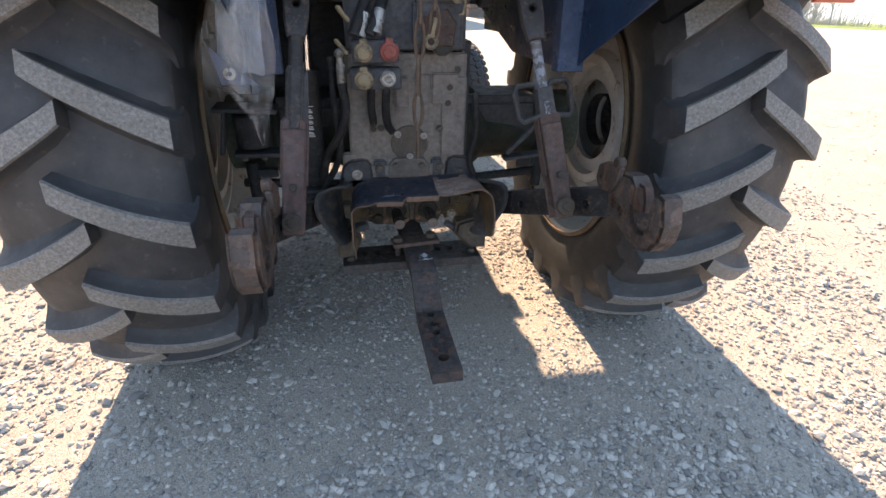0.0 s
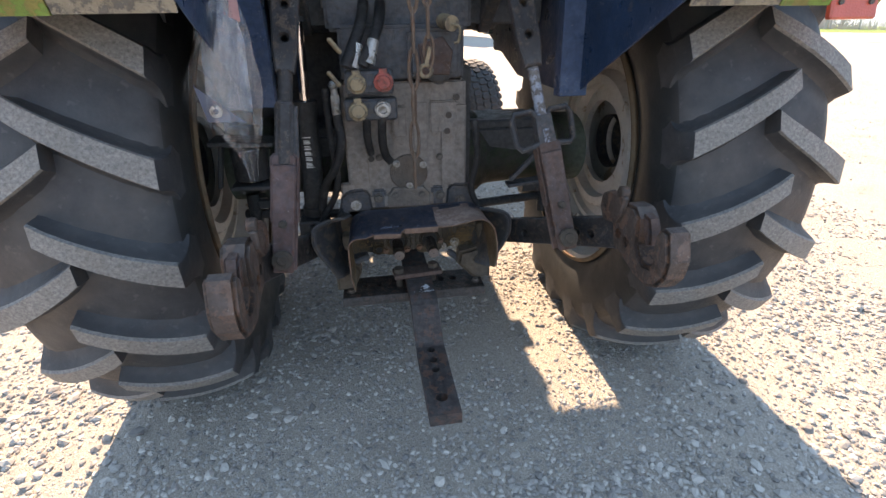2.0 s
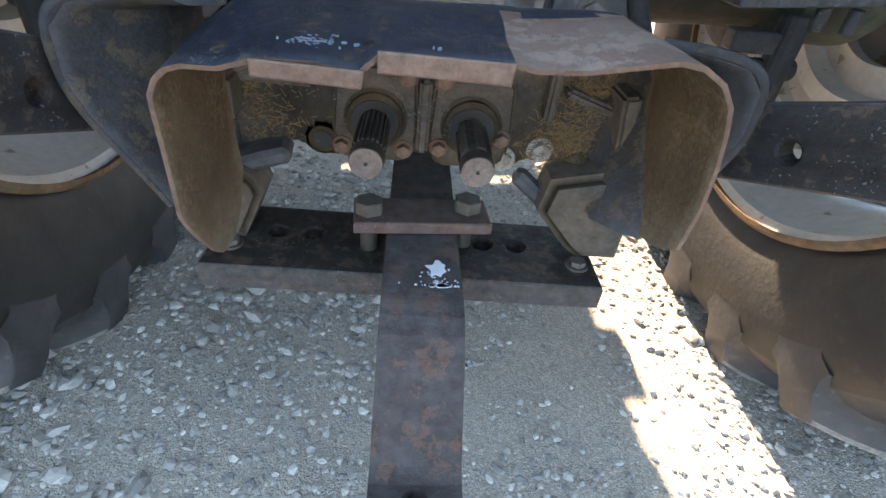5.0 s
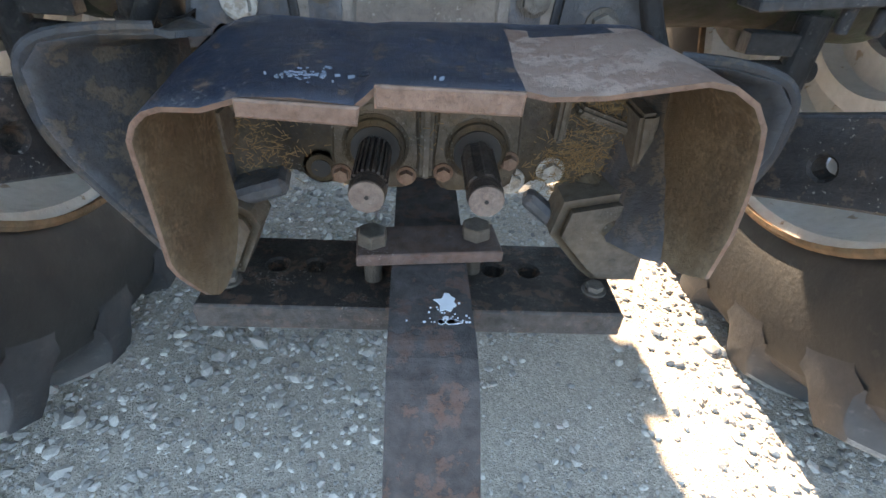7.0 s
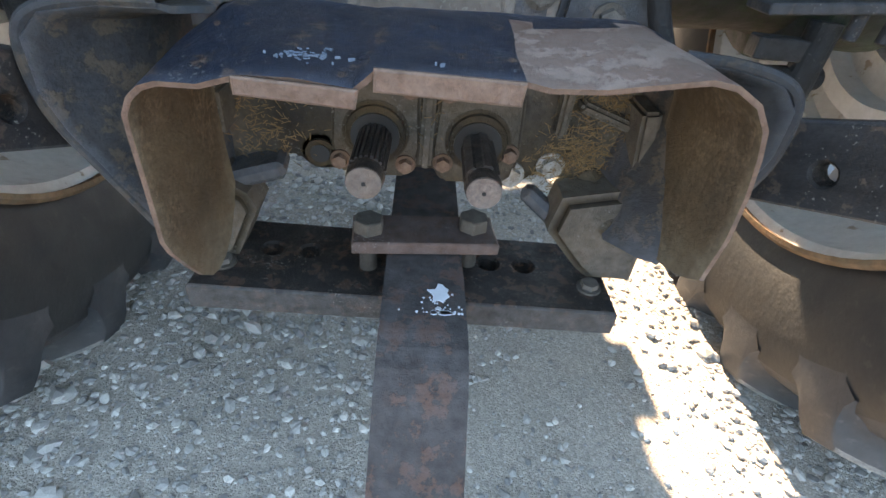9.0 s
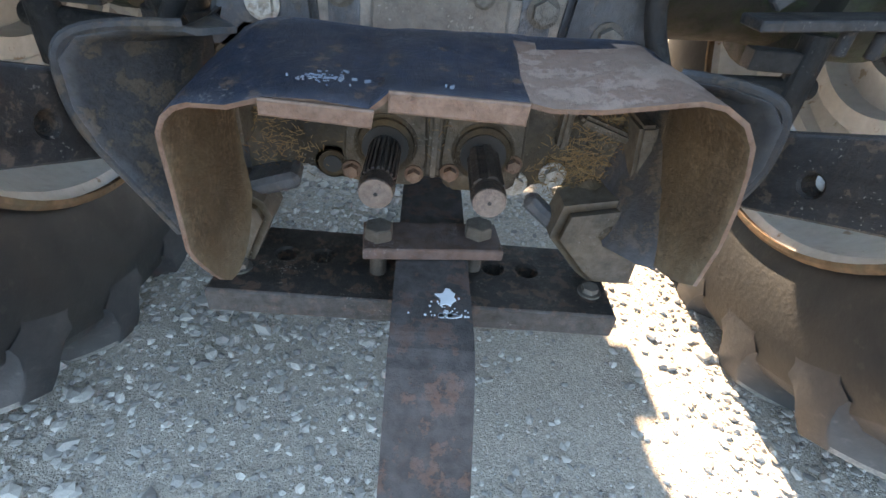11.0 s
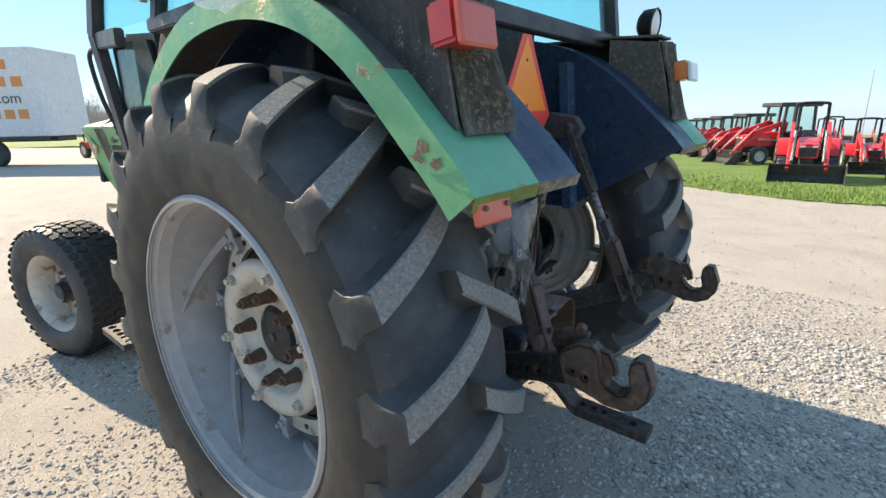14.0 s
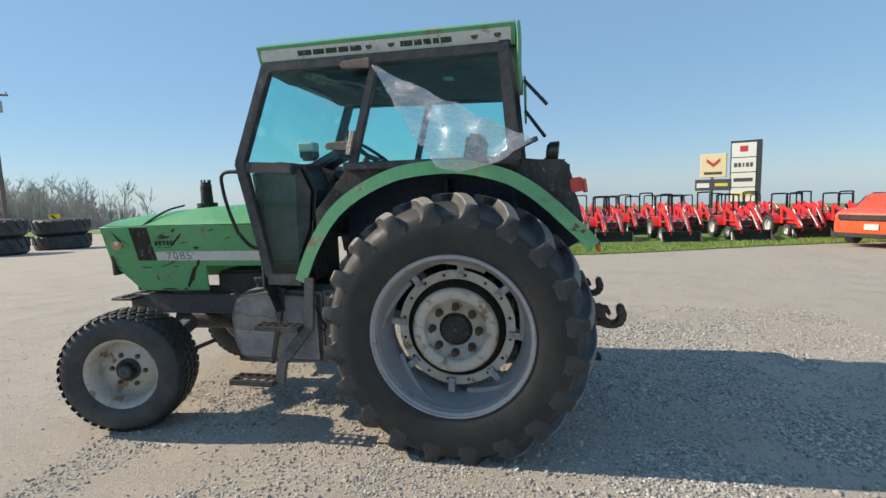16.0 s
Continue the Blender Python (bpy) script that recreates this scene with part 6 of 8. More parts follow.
lathe(bm, [(0.006, -0.001), (0.007, -0.004), (0.013, -0.004), (0.015, -0.001)], 20, plane_m((-0.487, -0.666, 1.146), (0, 1, 0), (0, 0, 1)))
bmesh.ops.transform(bm, matrix=inv, verts=bm.verts)
part("grommet", bm, M_ZINC, bag, "metal grommet", smooth=True)
bm = B()
bm.faces.new([bm.verts.new(Vector(q) + Vector((0.40, 0.62, -1.05))) for q in ((-0.420, -0.662, 1.345), (-0.398, -0.660, 1.335), (-0.397, -0.660, 1.385), (-0.412, -0.662, 1.395))])
part("red_print", bm, M_PINK, bag, "faded red printed patch")

# ---- cab ----
def post(name, pts, w, d, material=M_CAB, label=""):
    bm = B()
    for a, b in zip(pts, pts[1:]):
        beam(bm, a, b, w, d, (1, 0, 0))
    return part(name, bm, material, tractor, label, bevel=0.006, seg=2)


for s in (-1, 1):
    post("front_pillar", [(s * 0.845, 1.290, 2.560), (s * 0.885, 1.530, 1.915)], 0.075, 0.06, label="satin black cab pillar")
    post("lower_pillar", [(s * 0.885, 1.533, 1.935), (s * 0.835, 1.385, 1.12)], 0.075, 0.055, label="satin black cab pillar")
    post("door_rail", [(s * 0.880, 1.50, 1.895), (s * 0.915, 1.12, 1.870)], 0.075, 0.045)
    post("middle_pillar", [(s * 0.850, 0.500, 2.570), (s * 0.910, 0.690, 1.870)], 0.055, 0.05, label="black middle cab pillar")
    post("rear_pillar", [(s * 0.845, -0.300, 2.560), (s * 0.910, -0.365, 1.850)], 0.075, 0.06, label="black rear cab pillar")
    post("header_rail", [(s * 0.845, 1.30, 2.545), (s * 0.845, -0.31, 2.530)], 0.06, 0.07)
    post("belt_rail", [(s * 0.910, 0.75, 1.868), (s * 0.910, -0.37, 1.862)], 0.05, 0.05)
    post("sill", [(s * 0.835, 1.40, 1.10), (s * 0.865, 1.12, 1.10)], 0.08, 0.06)
for x, y, z, w, h in ((0.86, 1.29, 2.55, 0.07, 0.06), (0.86, -0.31, 2.55, 0.07, 0.06), (0.92, -0.36, 1.86, 0.06, 0.07), (0.88, 1.53, 1.90, 0.06, 0.05)):
    bm = B()
    beam(bm, (-x, y, z), (x, y, z), w, h)
    part("cross_rail", bm, M_CAB, tractor, bevel=0.006)
bm = B()
# Unseen lower edge, cut so that the sun's strip falls on the ground.
slab(bm, [(-0.46, 1.20), (0.430, 1.20), (0.430, 1.45), (0.78, 1.46), (0.80, 1.88), (-0.46, 1.88)], plane_m((0, 1.46, 0), (1, 0, 0), (0, 0.12, 1)), 0.03)
part("firewall", bm, M_BLACK, tractor, "black cab front wall", bevel=0.004)
for s in (-1, 1):
    bm = B()
    slab(bm, [(1.45, 1.13), (1.15, 1.10), (1.13, 1.86), (1.50, 1.88)], plane_m((s * 0.86, 0, 0), (0, 1, 0), (0, 0, 1)), 0.005)
    part("lower_door_pane", bm, M_GLASS, tractor, "tinted lower door pane")


def glass(pts, name, label):
    bm = B()
    vs = [bm.verts.new(p) for p in pts]
    f = bm.faces.new(vs)
    f.normal_update()
    ext = bmesh.ops.extrude_face_region(bm, geom=[f])["geom"]
    for v in ext:
        if isinstance(v, bmesh.types.BMVert):
            v.co += f.normal * 0.005
    ob = part(name, bm, M_GLASSB, tractor, label)
    ob.visible_shadow = False
    return ob


for s in (-1, 1):
    glass([(s * 0.842, 1.26, 2.54), (s * 0.880, 1.49, 1.93), (s * 0.910, 0.72, 1.90), (s * 0.850, 0.53, 2.54)], "door_pane", "blue-green tinted door pane")
    glass([(s * 0.850, 0.47, 2.53), (s * 0.912, 0.66, 1.89), (s * 0.912, -0.33, 1.88), (s * 0.848, -0.27, 2.53)], "quarter_pane", "blue-green tinted side pane")
glass([(-0.82, -0.31, 2.53), (-0.88, -0.37, 1.90), (0.88, -0.37, 1.90), (0.82, -0.31, 2.53)], "rear_pane", "tinted rear window")
glass([(-0.82, 1.305, 2.53), (-0.86, 1.53, 1.94), (0.86, 1.53, 1.94), (0.82, 1.305, 2.53)], "windscreen", "tinted windscreen")

# ---- roof ----
bm = B()
rings = []
for y, z0, z1 in ((1.345, 2.575, 2.680), (0.5, 2.565, 2.675), (-0.375, 2.550, 2.665)):
    rings.append([(-0.84, y, z0), (-0.885, y, z1), (-0.82, y, z1 + 0.03), (0.82, y, z1 + 0.03), (0.885, y, z1), (0.84, y, z0)])
vs = [[bm.verts.new(p) for p in r] for r in rings]
for a, b in zip(vs, vs[1:]):
    for j in range(6):
        bm.faces.new((a[j], a[(j + 1) % 6], b[(j + 1) % 6], b[j]))
bm.faces.new(vs[0]), bm.faces.new(vs[-1][::-1])
roof = part("roof", bm, M_GREEN, tractor, "green cab roof with scraped edges", bevel=0.012, seg=2)
for s in (-1, 1):
    bm = B()
    slab(bm, [(s * 0.885, 2.67), (s * 0.60, 2.67), (s * 0.70, 2.45), (s * 0.80, 2.28), (s * 0.87, 2.40)], plane_m((0, -0.385, 0), (1, 0, 0), (0, 0, 1)), 0.02)
    part("roof_corner", bm, M_GREEN, roof, "green roof corner drop", bevel=0.004)
for s in (-1, 1):
    bm = B()
    f = lambda y, t: Vector((s * (0.842 + 0.043 * t + 0.003), y, (2.575 + 0.0145 * (y - 1.345)) + t * (0.105 + 0.0058 * (1.345 - y)) - 0.002))
    grid = [[f(1.32 - 1.67 * i / 12, t) for t in (0.18, 0.82)] for i in range(13)]
    sheet(bm, grid, 0.002)
    band = part("roof_band", bm, M_STRIPE, roof, "scuffed white roof band")
    # Plain bars stand where the maker's name is printed.
    for a, b in ((1.05, 0.95), (0.94, 0.86), (0.85, 0.77), (0.76, 0.69), (0.68, 0.60), (0.34, 0.26), (0.25, 0.20), (0.19, 0.14), (0.13, 0.09), (0.08, 0.0)):
        bm = B()
        vsx = [f(a, 0.36), f(b, 0.36), f(b, 0.64), f(a, 0.64)]
        bm.faces.new([bm.verts.new(v + Vector((s * 0.0022, 0, -0.001))) for v in vsx])
        part("name_bar", bm, M_DECALGREEN, band, "dark green printed bar")
    for y in (0.55, 0.40, -0.13, -0.27):
        bm = B()
        p = f(y, 0.55)
        cyl(bm, p, p + Vector((s * 0.004, 0, 0)), 0.022, n=14)
        part("roof_plug", bm, M_NUTRUST, band, "brown rusty plug")
bm = B()
grid = [[(x, y, 2.555 - 0.05 * math.sin(3 * x) ** 2 + 0.02 * math.sin(7 * y)) for x in np.linspace(-0.80, 0.80, 12)] for y in np.linspace(1.30, -0.28, 12)]
sheet(bm, grid, 0.01)
part("headliner", bm, M_LINER, tractor, "stained sagging headliner", smooth=True)
bm = B()
sheet(bm, crumpled([(-0.70, 1.05, 2.53), (-0.20, 1.05, 2.50), (-0.25, 0.55, 2.40), (-0.74, 0.55, 2.38)], 10, 10, 0.05, 7.0, 4.0), 0.006)
part("torn_liner", bm, M_SEAT, tractor, "torn dark roof lining hanging down", smooth=True)
bm = B()
sheet(bm, crumpled([(-0.80, 1.08, 2.52), (-0.42, 1.08, 2.50), (-0.46, 0.50, 2.42), (-0.80, 0.50, 2.38)], 12, 12, 0.05, 3.0, 5.0), 0.006)
part("torn_liner", bm, M_TORN, tractor, "torn tan foam lining hanging from the cab roof", smooth=True)
# Plastic sheet that flaps over the side pane.
bm = B()
tip = [Vector((-0.90, 0.53, 2.50)), Vector((-1.02, 0.10, 1.80)), Vector((-0.99, -0.50, 1.95))]
grid = []
for i in range(23):
    u = i / 22
    a, b = tip[0].lerp(tip[1], u), tip[0].lerp(tip[2], u ** 0.9)
    if u > 0.8:
        a = a + Vector((0, 0, 0.02))
    row = []
    for j in range(15):
        v = j / 14
        p = a.lerp(b, v) + Vector((-0.03 * math.sin(math.pi * u), 0, -0.05 * math.sin(math.pi * v) * u))
        p += noise.noise_vector(p * 7) * 0.03 * (0.3 + u) + noise.noise_vector(p * 19) * 0.012
        p.x = min(p.x, -0.90 - 0.03 * max(0, 2.4 - p.z))
        row.append(p)
    grid.append(row)
sheet(bm, grid, 0.0)
flap = tagged(part("plastic_sheet", bm, M_FILM, None, "", smooth=True), "torn clear plastic sheet flapping over the cab side", "plastic sheet")
# Wipers, mirrors, handles.
bm = B()
beam(bm, (-0.97, -0.28, 1.885), (-0.99, -0.50, 1.975), 0.022, 0.030)
part("wiper_arm", bm, M_BLACK, tractor, "black wiper arm", bevel=0.004)
for a, b in (((-0.72, -0.42, 2.36), (-0.74, -0.56, 2.20)), ((-0.55, -0.42, 2.20), (-0.57, -0.55, 2.02))):
    bm = B()
    beam(bm, a, b, 0.018, 0.022)
    part("window_stay", bm, M_BLACK, tractor, "black window stay", bevel=0.003)
bm = B()
tube(bm, smooth_line([(-0.80, 1.64, 1.42), (-0.85, 1.68, 1.62), (-0.87, 1.70, 1.80), (-0.87, 1.68, 1.86), (-0.87, 1.60, 1.87), (-0.87, 1.53, 1.86)], 5), 0.013, 8)
tube(bm, smooth_line([(-0.80, 1.64, 1.43), (-0.77, 1.58, 1.34), (-0.77, 1.50, 1.31), (-0.81, 1.43, 1.31)], 5), 0.013, 8)
part("grab_rail", bm, M_CAB, tractor, "black bent grab rail", smooth=True)
for z, y in ((2.50, 0.62), (2.00, 0.76)):
    bm = B()
    slab(bm, [(y - 0.09, z - 0.03), (y + 0.09, z - 0.02), (y + 0.11, z), (y + 0.09, z + 0.025), (y - 0.09, z + 0.03)], plane_m((-0.95, 0, 0), (0, 1, 0), (0, 0, 1)), 0.02)
    part("door_hinge", bm, M_HOUSING, tractor, "grey door hinge strap", bevel=0.005)
bm = B()
beam(bm, (-0.955, 0.70, 1.94), (-0.955, 0.66, 2.09), 0.03, 0.03)
part("door_latch", bm, M_ZINC, tractor, bevel=0.004)
bm = B()
lathe(bm, [(0.0, -0.02), (0.06, -0.02), (0.075, -0.008), (0.075, 0.008), (0.0, 0.015)], 24, Matrix.Translation((0.98, 1.40, 2.22)) @ Matrix.Rotation(radians(70), 4, "Z") @ Matrix.Diagonal((1, 1, 1.8, 1)))
tube(bm, smooth_line([(0.90, 1.46, 2.05), (0.98, 1.46, 2.08), (1.0, 1.43, 2.14)], 4), 0.010, 8)
part("mirror", bm, M_BLACK, tractor, "oval side mirror", smooth=True)
# Seat, console and wheel.
bm = B()
box(bm, (0, 0.25, 1.62), (0.50, 0.50, 0.14))
box(bm, (0, 0.0, 1.86), (0.48, 0.13, 0.50), Matrix.Rotation(radians(10), 4, "X"))
for s in (-1, 1):
    box(bm, (s * 0.28, 0.18, 1.80), (0.07, 0.36, 0.06))
box(bm, (0, 0.25, 1.45), (0.34, 0.36, 0.24))
part("driver_seat", bm, M_SEAT, tractor, "dusty black driver seat", bevel=0.04, seg=3)
bm = B()
slab(bm, [(1.44, 1.28), (1.02, 1.36), (0.92, 1.70), (1.02, 1.86), (1.20, 1.93), (1.44, 1.92)], plane_m((-0.42, 0, 0), (0, 1, 0), (0, 0, 1)), 0.80)
box(bm, (-0.25, 1.10, 1.95), (0.30, 0.26, 0.07), Matrix.Rotation(radians(-25), 4, "X"))
box(bm, (-0.32, 1.25, 2.00), (0.14, 0.12, 0.09))
part("console", bm, M_SEAT, tractor, "black dashboard and steering console", bevel=0.02, seg=2)
bm = B()
slab(bm, [(-0.84, 1.02), (0.12, 1.02), (0.12, 1.95), (-0.45, 1.95), (-0.84, 1.90)], plane_m((0, 1.462, 0), (1, 0, 0), (0, 0, 1)), 0.02)
part("firewall", bm, M_CAB, tractor, "blue-black firewall behind the hood", bevel=0.004)
bm = B()
slab(bm, [(1.44, 1.20), (1.16, 1.20), (1.05, 1.45), (1.02, 1.72), (1.10, 1.90), (1.44, 1.93)], Matrix.Translation((-0.44, 0, 0)) @ Matrix(((0, 0, 1, 0), (1, 0, 0, 0), (0, 1, 0, 0), (0, 0, 0, 1))), -0.36)
part("side_console", bm, M_CAB, tractor, "blue-black side console", bevel=0.03, seg=2)
bm = B()
box(bm, (-0.36, 1.24, 2.055), (0.13, 0.13, 0.07))
part("gauge_box", bm, M_LAMPGLASS, tractor, "pale gauge box", bevel=0.012)
bm = B()
tube(bm, [Matrix.Translation((-0.02, 0.86, 1.98)) @ Matrix.Rotation(radians(35), 4, "X") @ Vector((0.21 * math.cos(2 * math.pi * j / 28), 0.21 * math.sin(2 * math.pi * j / 28), 0)) for j in range(28)], 0.014, 8, True)
for a in (90, 210, 330):
    tube(bm, [Matrix.Translation((-0.02, 0.86, 1.98)) @ Matrix.Rotation(radians(35), 4, "X") @ Vector((r * math.cos(radians(a)), r * math.sin(radians(a)), -0.02 * (1 - r / 0.21))) for r in (0.0, 0.1, 0.21)], 0.010, 6)
cyl(bm, (-0.02, 0.87, 1.96), (-0.02, 1.06, 1.70), 0.025)
part("steering_wheel", bm, M_SEAT, tractor, "black steering wheel", smooth=True)

# ---- hood ----
for s in (-1, 1):
    def px(z):
        return -(0.468 + 0.118 * (z - 0.914) / 0.55) if s < 0 else 0.270 + 0.03 * (z - 0.914)
    out = [(3.045, 1.482), (3.025, 1.172), (2.80, 0.932), (2.16, 0.938), (2.14, 1.148), (1.47, 1.150), (1.47, 1.473), (1.8, 1.478), (2.5, 1.482)]
    bm = B()
    slab(bm, out, Matrix(((0, 0, 1, 0), (1, 0, 0, 0), (0, 1, 0, 0), (0, 0, 0, 1))), 0.012)
    for v in bm.verts:
        v.co.x = px(v.co.z) + s * v.co.x
    side_panel = part("hood_side", bm, M_HOOD, tractor, "scratched green hood side panel with rust and decals", bevel=0.003)

    def decal(pts, name, material, label, lift=0.0145):
        bm = B()
        bm.faces.new([bm.verts.new((px(z) + s * lift, y, z)) for y, z in pts])
        return part(name, bm, material, side_panel, label)

    decal([(2.768, 1.472), (2.596, 1.472), (2.578, 1.196), (2.752, 1.196)], "vent_decal", M_DECALBLACK, "dark slanted vent panel")
    decal([(2.572, 1.197), (1.48, 1.190), (1.48, 1.272), (2.572, 1.270)], "white_stripe", M_STRIPE, "aged white stripe")
    for j, (y0, y1) in enumerate(((2.56, 2.530), (2.522, 2.492), (2.484, 2.456), (2.448, 2.424), (2.416, 2.388))):
        decal([(y0, 1.322), (y1, 1.322), (y1, 1.362), (y0, 1.362)], "dealer_bar", M_DECALBLACK, "dark printed bar")
    decal([(2.54, 1.303), (2.42, 1.303), (2.42, 1.309), (2.54, 1.309)], "dealer_bar", M_DECALGREEN, "thin dark printed bar")
    decal([(2.53, 1.372), (2.47, 1.412), (2.40, 1.385), (2.45, 1.378)], "dealer_mark", M_DECALGREEN, "small dark printed mark")
    scratches = [((2.547, 1.38), (2.45, 1.427), 0.007), ((2.518, 1.385), (2.357, 1.403), 0.006), ((2.422, 1.309), (2.295, 1.419), 0.012),
                 ((2.348, 1.334), (2.248, 1.35), 0.005), ((2.215, 1.298), (2.165, 1.304), 0.016), ((2.186, 1.200), (2.345, 0.965), 0.026),
                 ((2.549, 1.141), (2.398, 1.188), 0.008), ((2.395, 0.950), (2.355, 0.948), 0.010), ((3.002, 1.146), (2.934, 1.132), 0.008),
                 ((2.44, 1.146), (2.38, 1.142), 0.008), ((2.75, 1.14), (2.64, 1.135), 0.006), ((2.93, 1.43), (2.87, 1.35), 0.014), ((2.86, 1.37), (2.80, 1.33), 0.006),
                 ((2.05, 1.44), (1.99, 1.445), 0.006), ((1.92, 1.37), (1.86, 1.385), 0.004), ((2.62, 1.06), (2.60, 1.02), 0.006), ((2.60, 0.95), (2.45, 0.948), 0.009), ((2.38, 1.43), (2.34, 1.46), 0.012)]
    for j, (p, q, w0) in enumerate(scratches):
        if s > 0 and j % 2:
            continue
        g = random.Random(70 + j)
        a, b = Vector((0, *p)), Vector((0, *q))
        d = (b - a).normalized()
        side = Vector((0, -d.z, d.y))
        n = 9
        up = [a.lerp(b, i / n) + side * w0 * (0.25 + 0.75 * math.sin(math.pi * (i + 0.4) / (n + 0.8))) * g.uniform(0.3, 1.2) for i in range(n + 1)]
        lo = [a.lerp(b, i / n) - side * w0 * (0.25 + 0.75 * math.sin(math.pi * (i + 0.4) / (n + 0.8))) * g.uniform(0.2, 1.1) for i in range(n + 1)]
        bm = B()
        vu, vl = [[bm.verts.new((px(v.z) + s * 0.0150, v.y, v.z)) for v in row] for row in (up, lo)]
        for i in range(n):
            bm.faces.new((vu[i], vu[i + 1], vl[i + 1], vl[i]))
        part("scratch", bm, M_RUST if j % 3 else M_EDGE, side_panel, "rusty scratch")
    bm = B()
    lathe(bm, [(0.0, 0.0), (0.056, 0.0)], 24, Matrix.Translation((px(1.345) + s * 0.0145, 2.925, 1.345)))
    rd = part("round_decal", bm, M_DECALORANGE, side_panel, "round orange decal")
    bm = B()
    lathe(bm, [(0.0, 0.0), (0.022, 0.0)], 20, Matrix.Translation((px(1.345) + s * 0.0155, 2.925, 1.345)))
    part("decal_centre", bm, M_STRIPE, side_panel)
    m = plane_m((px(1.232) + s * 0.0158, 2.362, 1.232), (0, -1, 0) if s < 0 else (0, 1, 0), (s * 0.2145 if s < 0 else 0.06, 0, 1))
    text_on("7085", 0.088, m, M_DECALGREY, side_panel, "model_number", 1.12).scale.x = 1.22
bm = B()
grid = []
for i in range(13):
    y = 3.03 - 1.56 * i / 12
    crown = 1.50 + 0.115 * (1 - math.exp(-2.2 * i / 12)) + 0.01
    row = []
    for j in range(15):
        t = -1 + 2 * j / 14
        row.append((-0.145 + t * 0.440, y, 1.488 + (crown - 1.488 + 0.03) * (1 - abs(t) ** 2.6)))
    grid.append(row)
sheet(bm, grid, 0.01)
part("hood_top", bm, M_HOOD, tractor, "faded green hood top with rust stains", smooth=True)
bm = B()
box(bm, (-0.15, 3.0, 1.27), (0.80, 0.04, 0.40))
box(bm, (-0.12, 2.84, 0.98), (0.64, 0.10, 0.12))
part("grille", bm, M_BLACK, tractor, "black front grille", bevel=0.01)
bm = B()
tube(bm, smooth_line([(-0.595, 2.66, 1.47), (-0.54, 2.62, 1.52), (-0.40, 2.55, 1.60), (-0.25, 2.50, 1.635)], 4), 0.008, 6)
part("hood_strap", bm, M_BLACK, tractor, "black rubber hood strap")
bm = B()
cyl(bm, (-0.12, 2.37, 1.60), (-0.12, 2.37, 1.65), 0.085, n=20)
cyl(bm, (-0.12, 2.37, 1.64), (-0.12, 2.37, 1.80), 0.052, 0.046, n=20)
cyl(bm, (-0.12, 2.37, 1.79), (-0.12, 2.37, 1.83), 0.050, 0.040, n=20)
for j in range(7):
    a = 2 * math.pi * j / 7
    box(bm, (-0.12 + 0.036 * math.cos(a), 2.37 + 0.036 * math.sin(a), 1.84), (0.012, 0.012, 0.025))
part("air_cleaner", bm, M_BLACK, tractor, "short black air intake stack", bevel=0.003)

# ---- tank and steps on the near side ----
SIDEWAYS = Matrix(((0, 0, 1, 0), (1, 0, 0, 0), (0, 1, 0, 0), (0, 0, 0, 1)))
bm = B()
slab(bm, [(1.045, 0.452), (1.70, 0.450), (1.765, 0.475), (1.812, 0.60), (1.820, 0.775), (1.775, 0.915), (1.655, 0.990), (1.42, 1.024), (1.30, 0.998), (1.045, 0.990)], Matrix.Translation((-0.36, 0, 0)) @ SIDEWAYS, -0.41)
for v in bm.verts:
    if v.co.x < -0.7 and v.co.y > 1.7:
        v.co.x += 0.05
tank = part("fuel_tank", bm, M_GREY, tractor, "scuffed grey plastic fuel tank", bevel=0.045, seg=3, smooth=True)
bm = B()
slab(bm, [(1.74, 0.86), (1.66, 0.955), (1.46, 0.985), (1.40, 0.90), (1.40, 0.80), (1.66, 0.815)], Matrix.Translation((-0.765, 0, 0)) @ SIDEWAYS, -0.016)
part("moulded_shoulder", bm, M_GREY, tank, bevel=0.007, seg=2)
bm = B()
slab(bm, [(1.76, 0.70), (1.42, 0.69), (1.42, 0.52), (1.70, 0.51)], Matrix.Translation((-0.765, 0, 0)) @ SIDEWAYS, -0.012)
part("moulded_panel", bm, M_GREY, tank, bevel=0.006, seg=2)
bm = B()
cyl(bm, (-0.60, 1.60, 1.00), (-0.60, 1.60, 1.045), 0.034, n=18)
cyl(bm, (-0.60, 1.60, 1.04), (-0.60, 1.60, 1.075), 0.048, n=14)
for k in range(7):
    q = 2 * math.pi * k / 7
    box(bm, (-0.60 + 0.048 * math.cos(q), 1.60 + 0.048 * math.sin(q), 1.06), (0.014, 0.014, 0.03))
part("tank_cap", bm, M_BLACK, tank, bevel=0.004)
bm = B()
for q, w in ((-0.783, 0.012), (-0.348, 0.012)):
    beam(bm, (q, 1.46, 0.45), (q, 1.325, 1.02), w, 0.034, (0, 1, 0))
beam(bm, (-0.79, 1.325, 1.02), (-0.34, 1.325, 1.02), 0.034, 0.012)
part("tank_strap", bm, M_BLACK, tank, bevel=0.003)
# Rear end of the tank, its top raised to stop sun leaking past.
bm = B()
slab(bm, [(0.76, 0.46), (1.035, 0.454), (1.035, 1.0), (0.76, 0.995)], Matrix.Translation((-0.36, 0, 0)) @ SIDEWAYS, -0.40)
part("battery_box", bm, M_GREY, tractor, "dusty grey rear end of the fuel tank", bevel=0.03, seg=3, smooth=True)
bm = B()
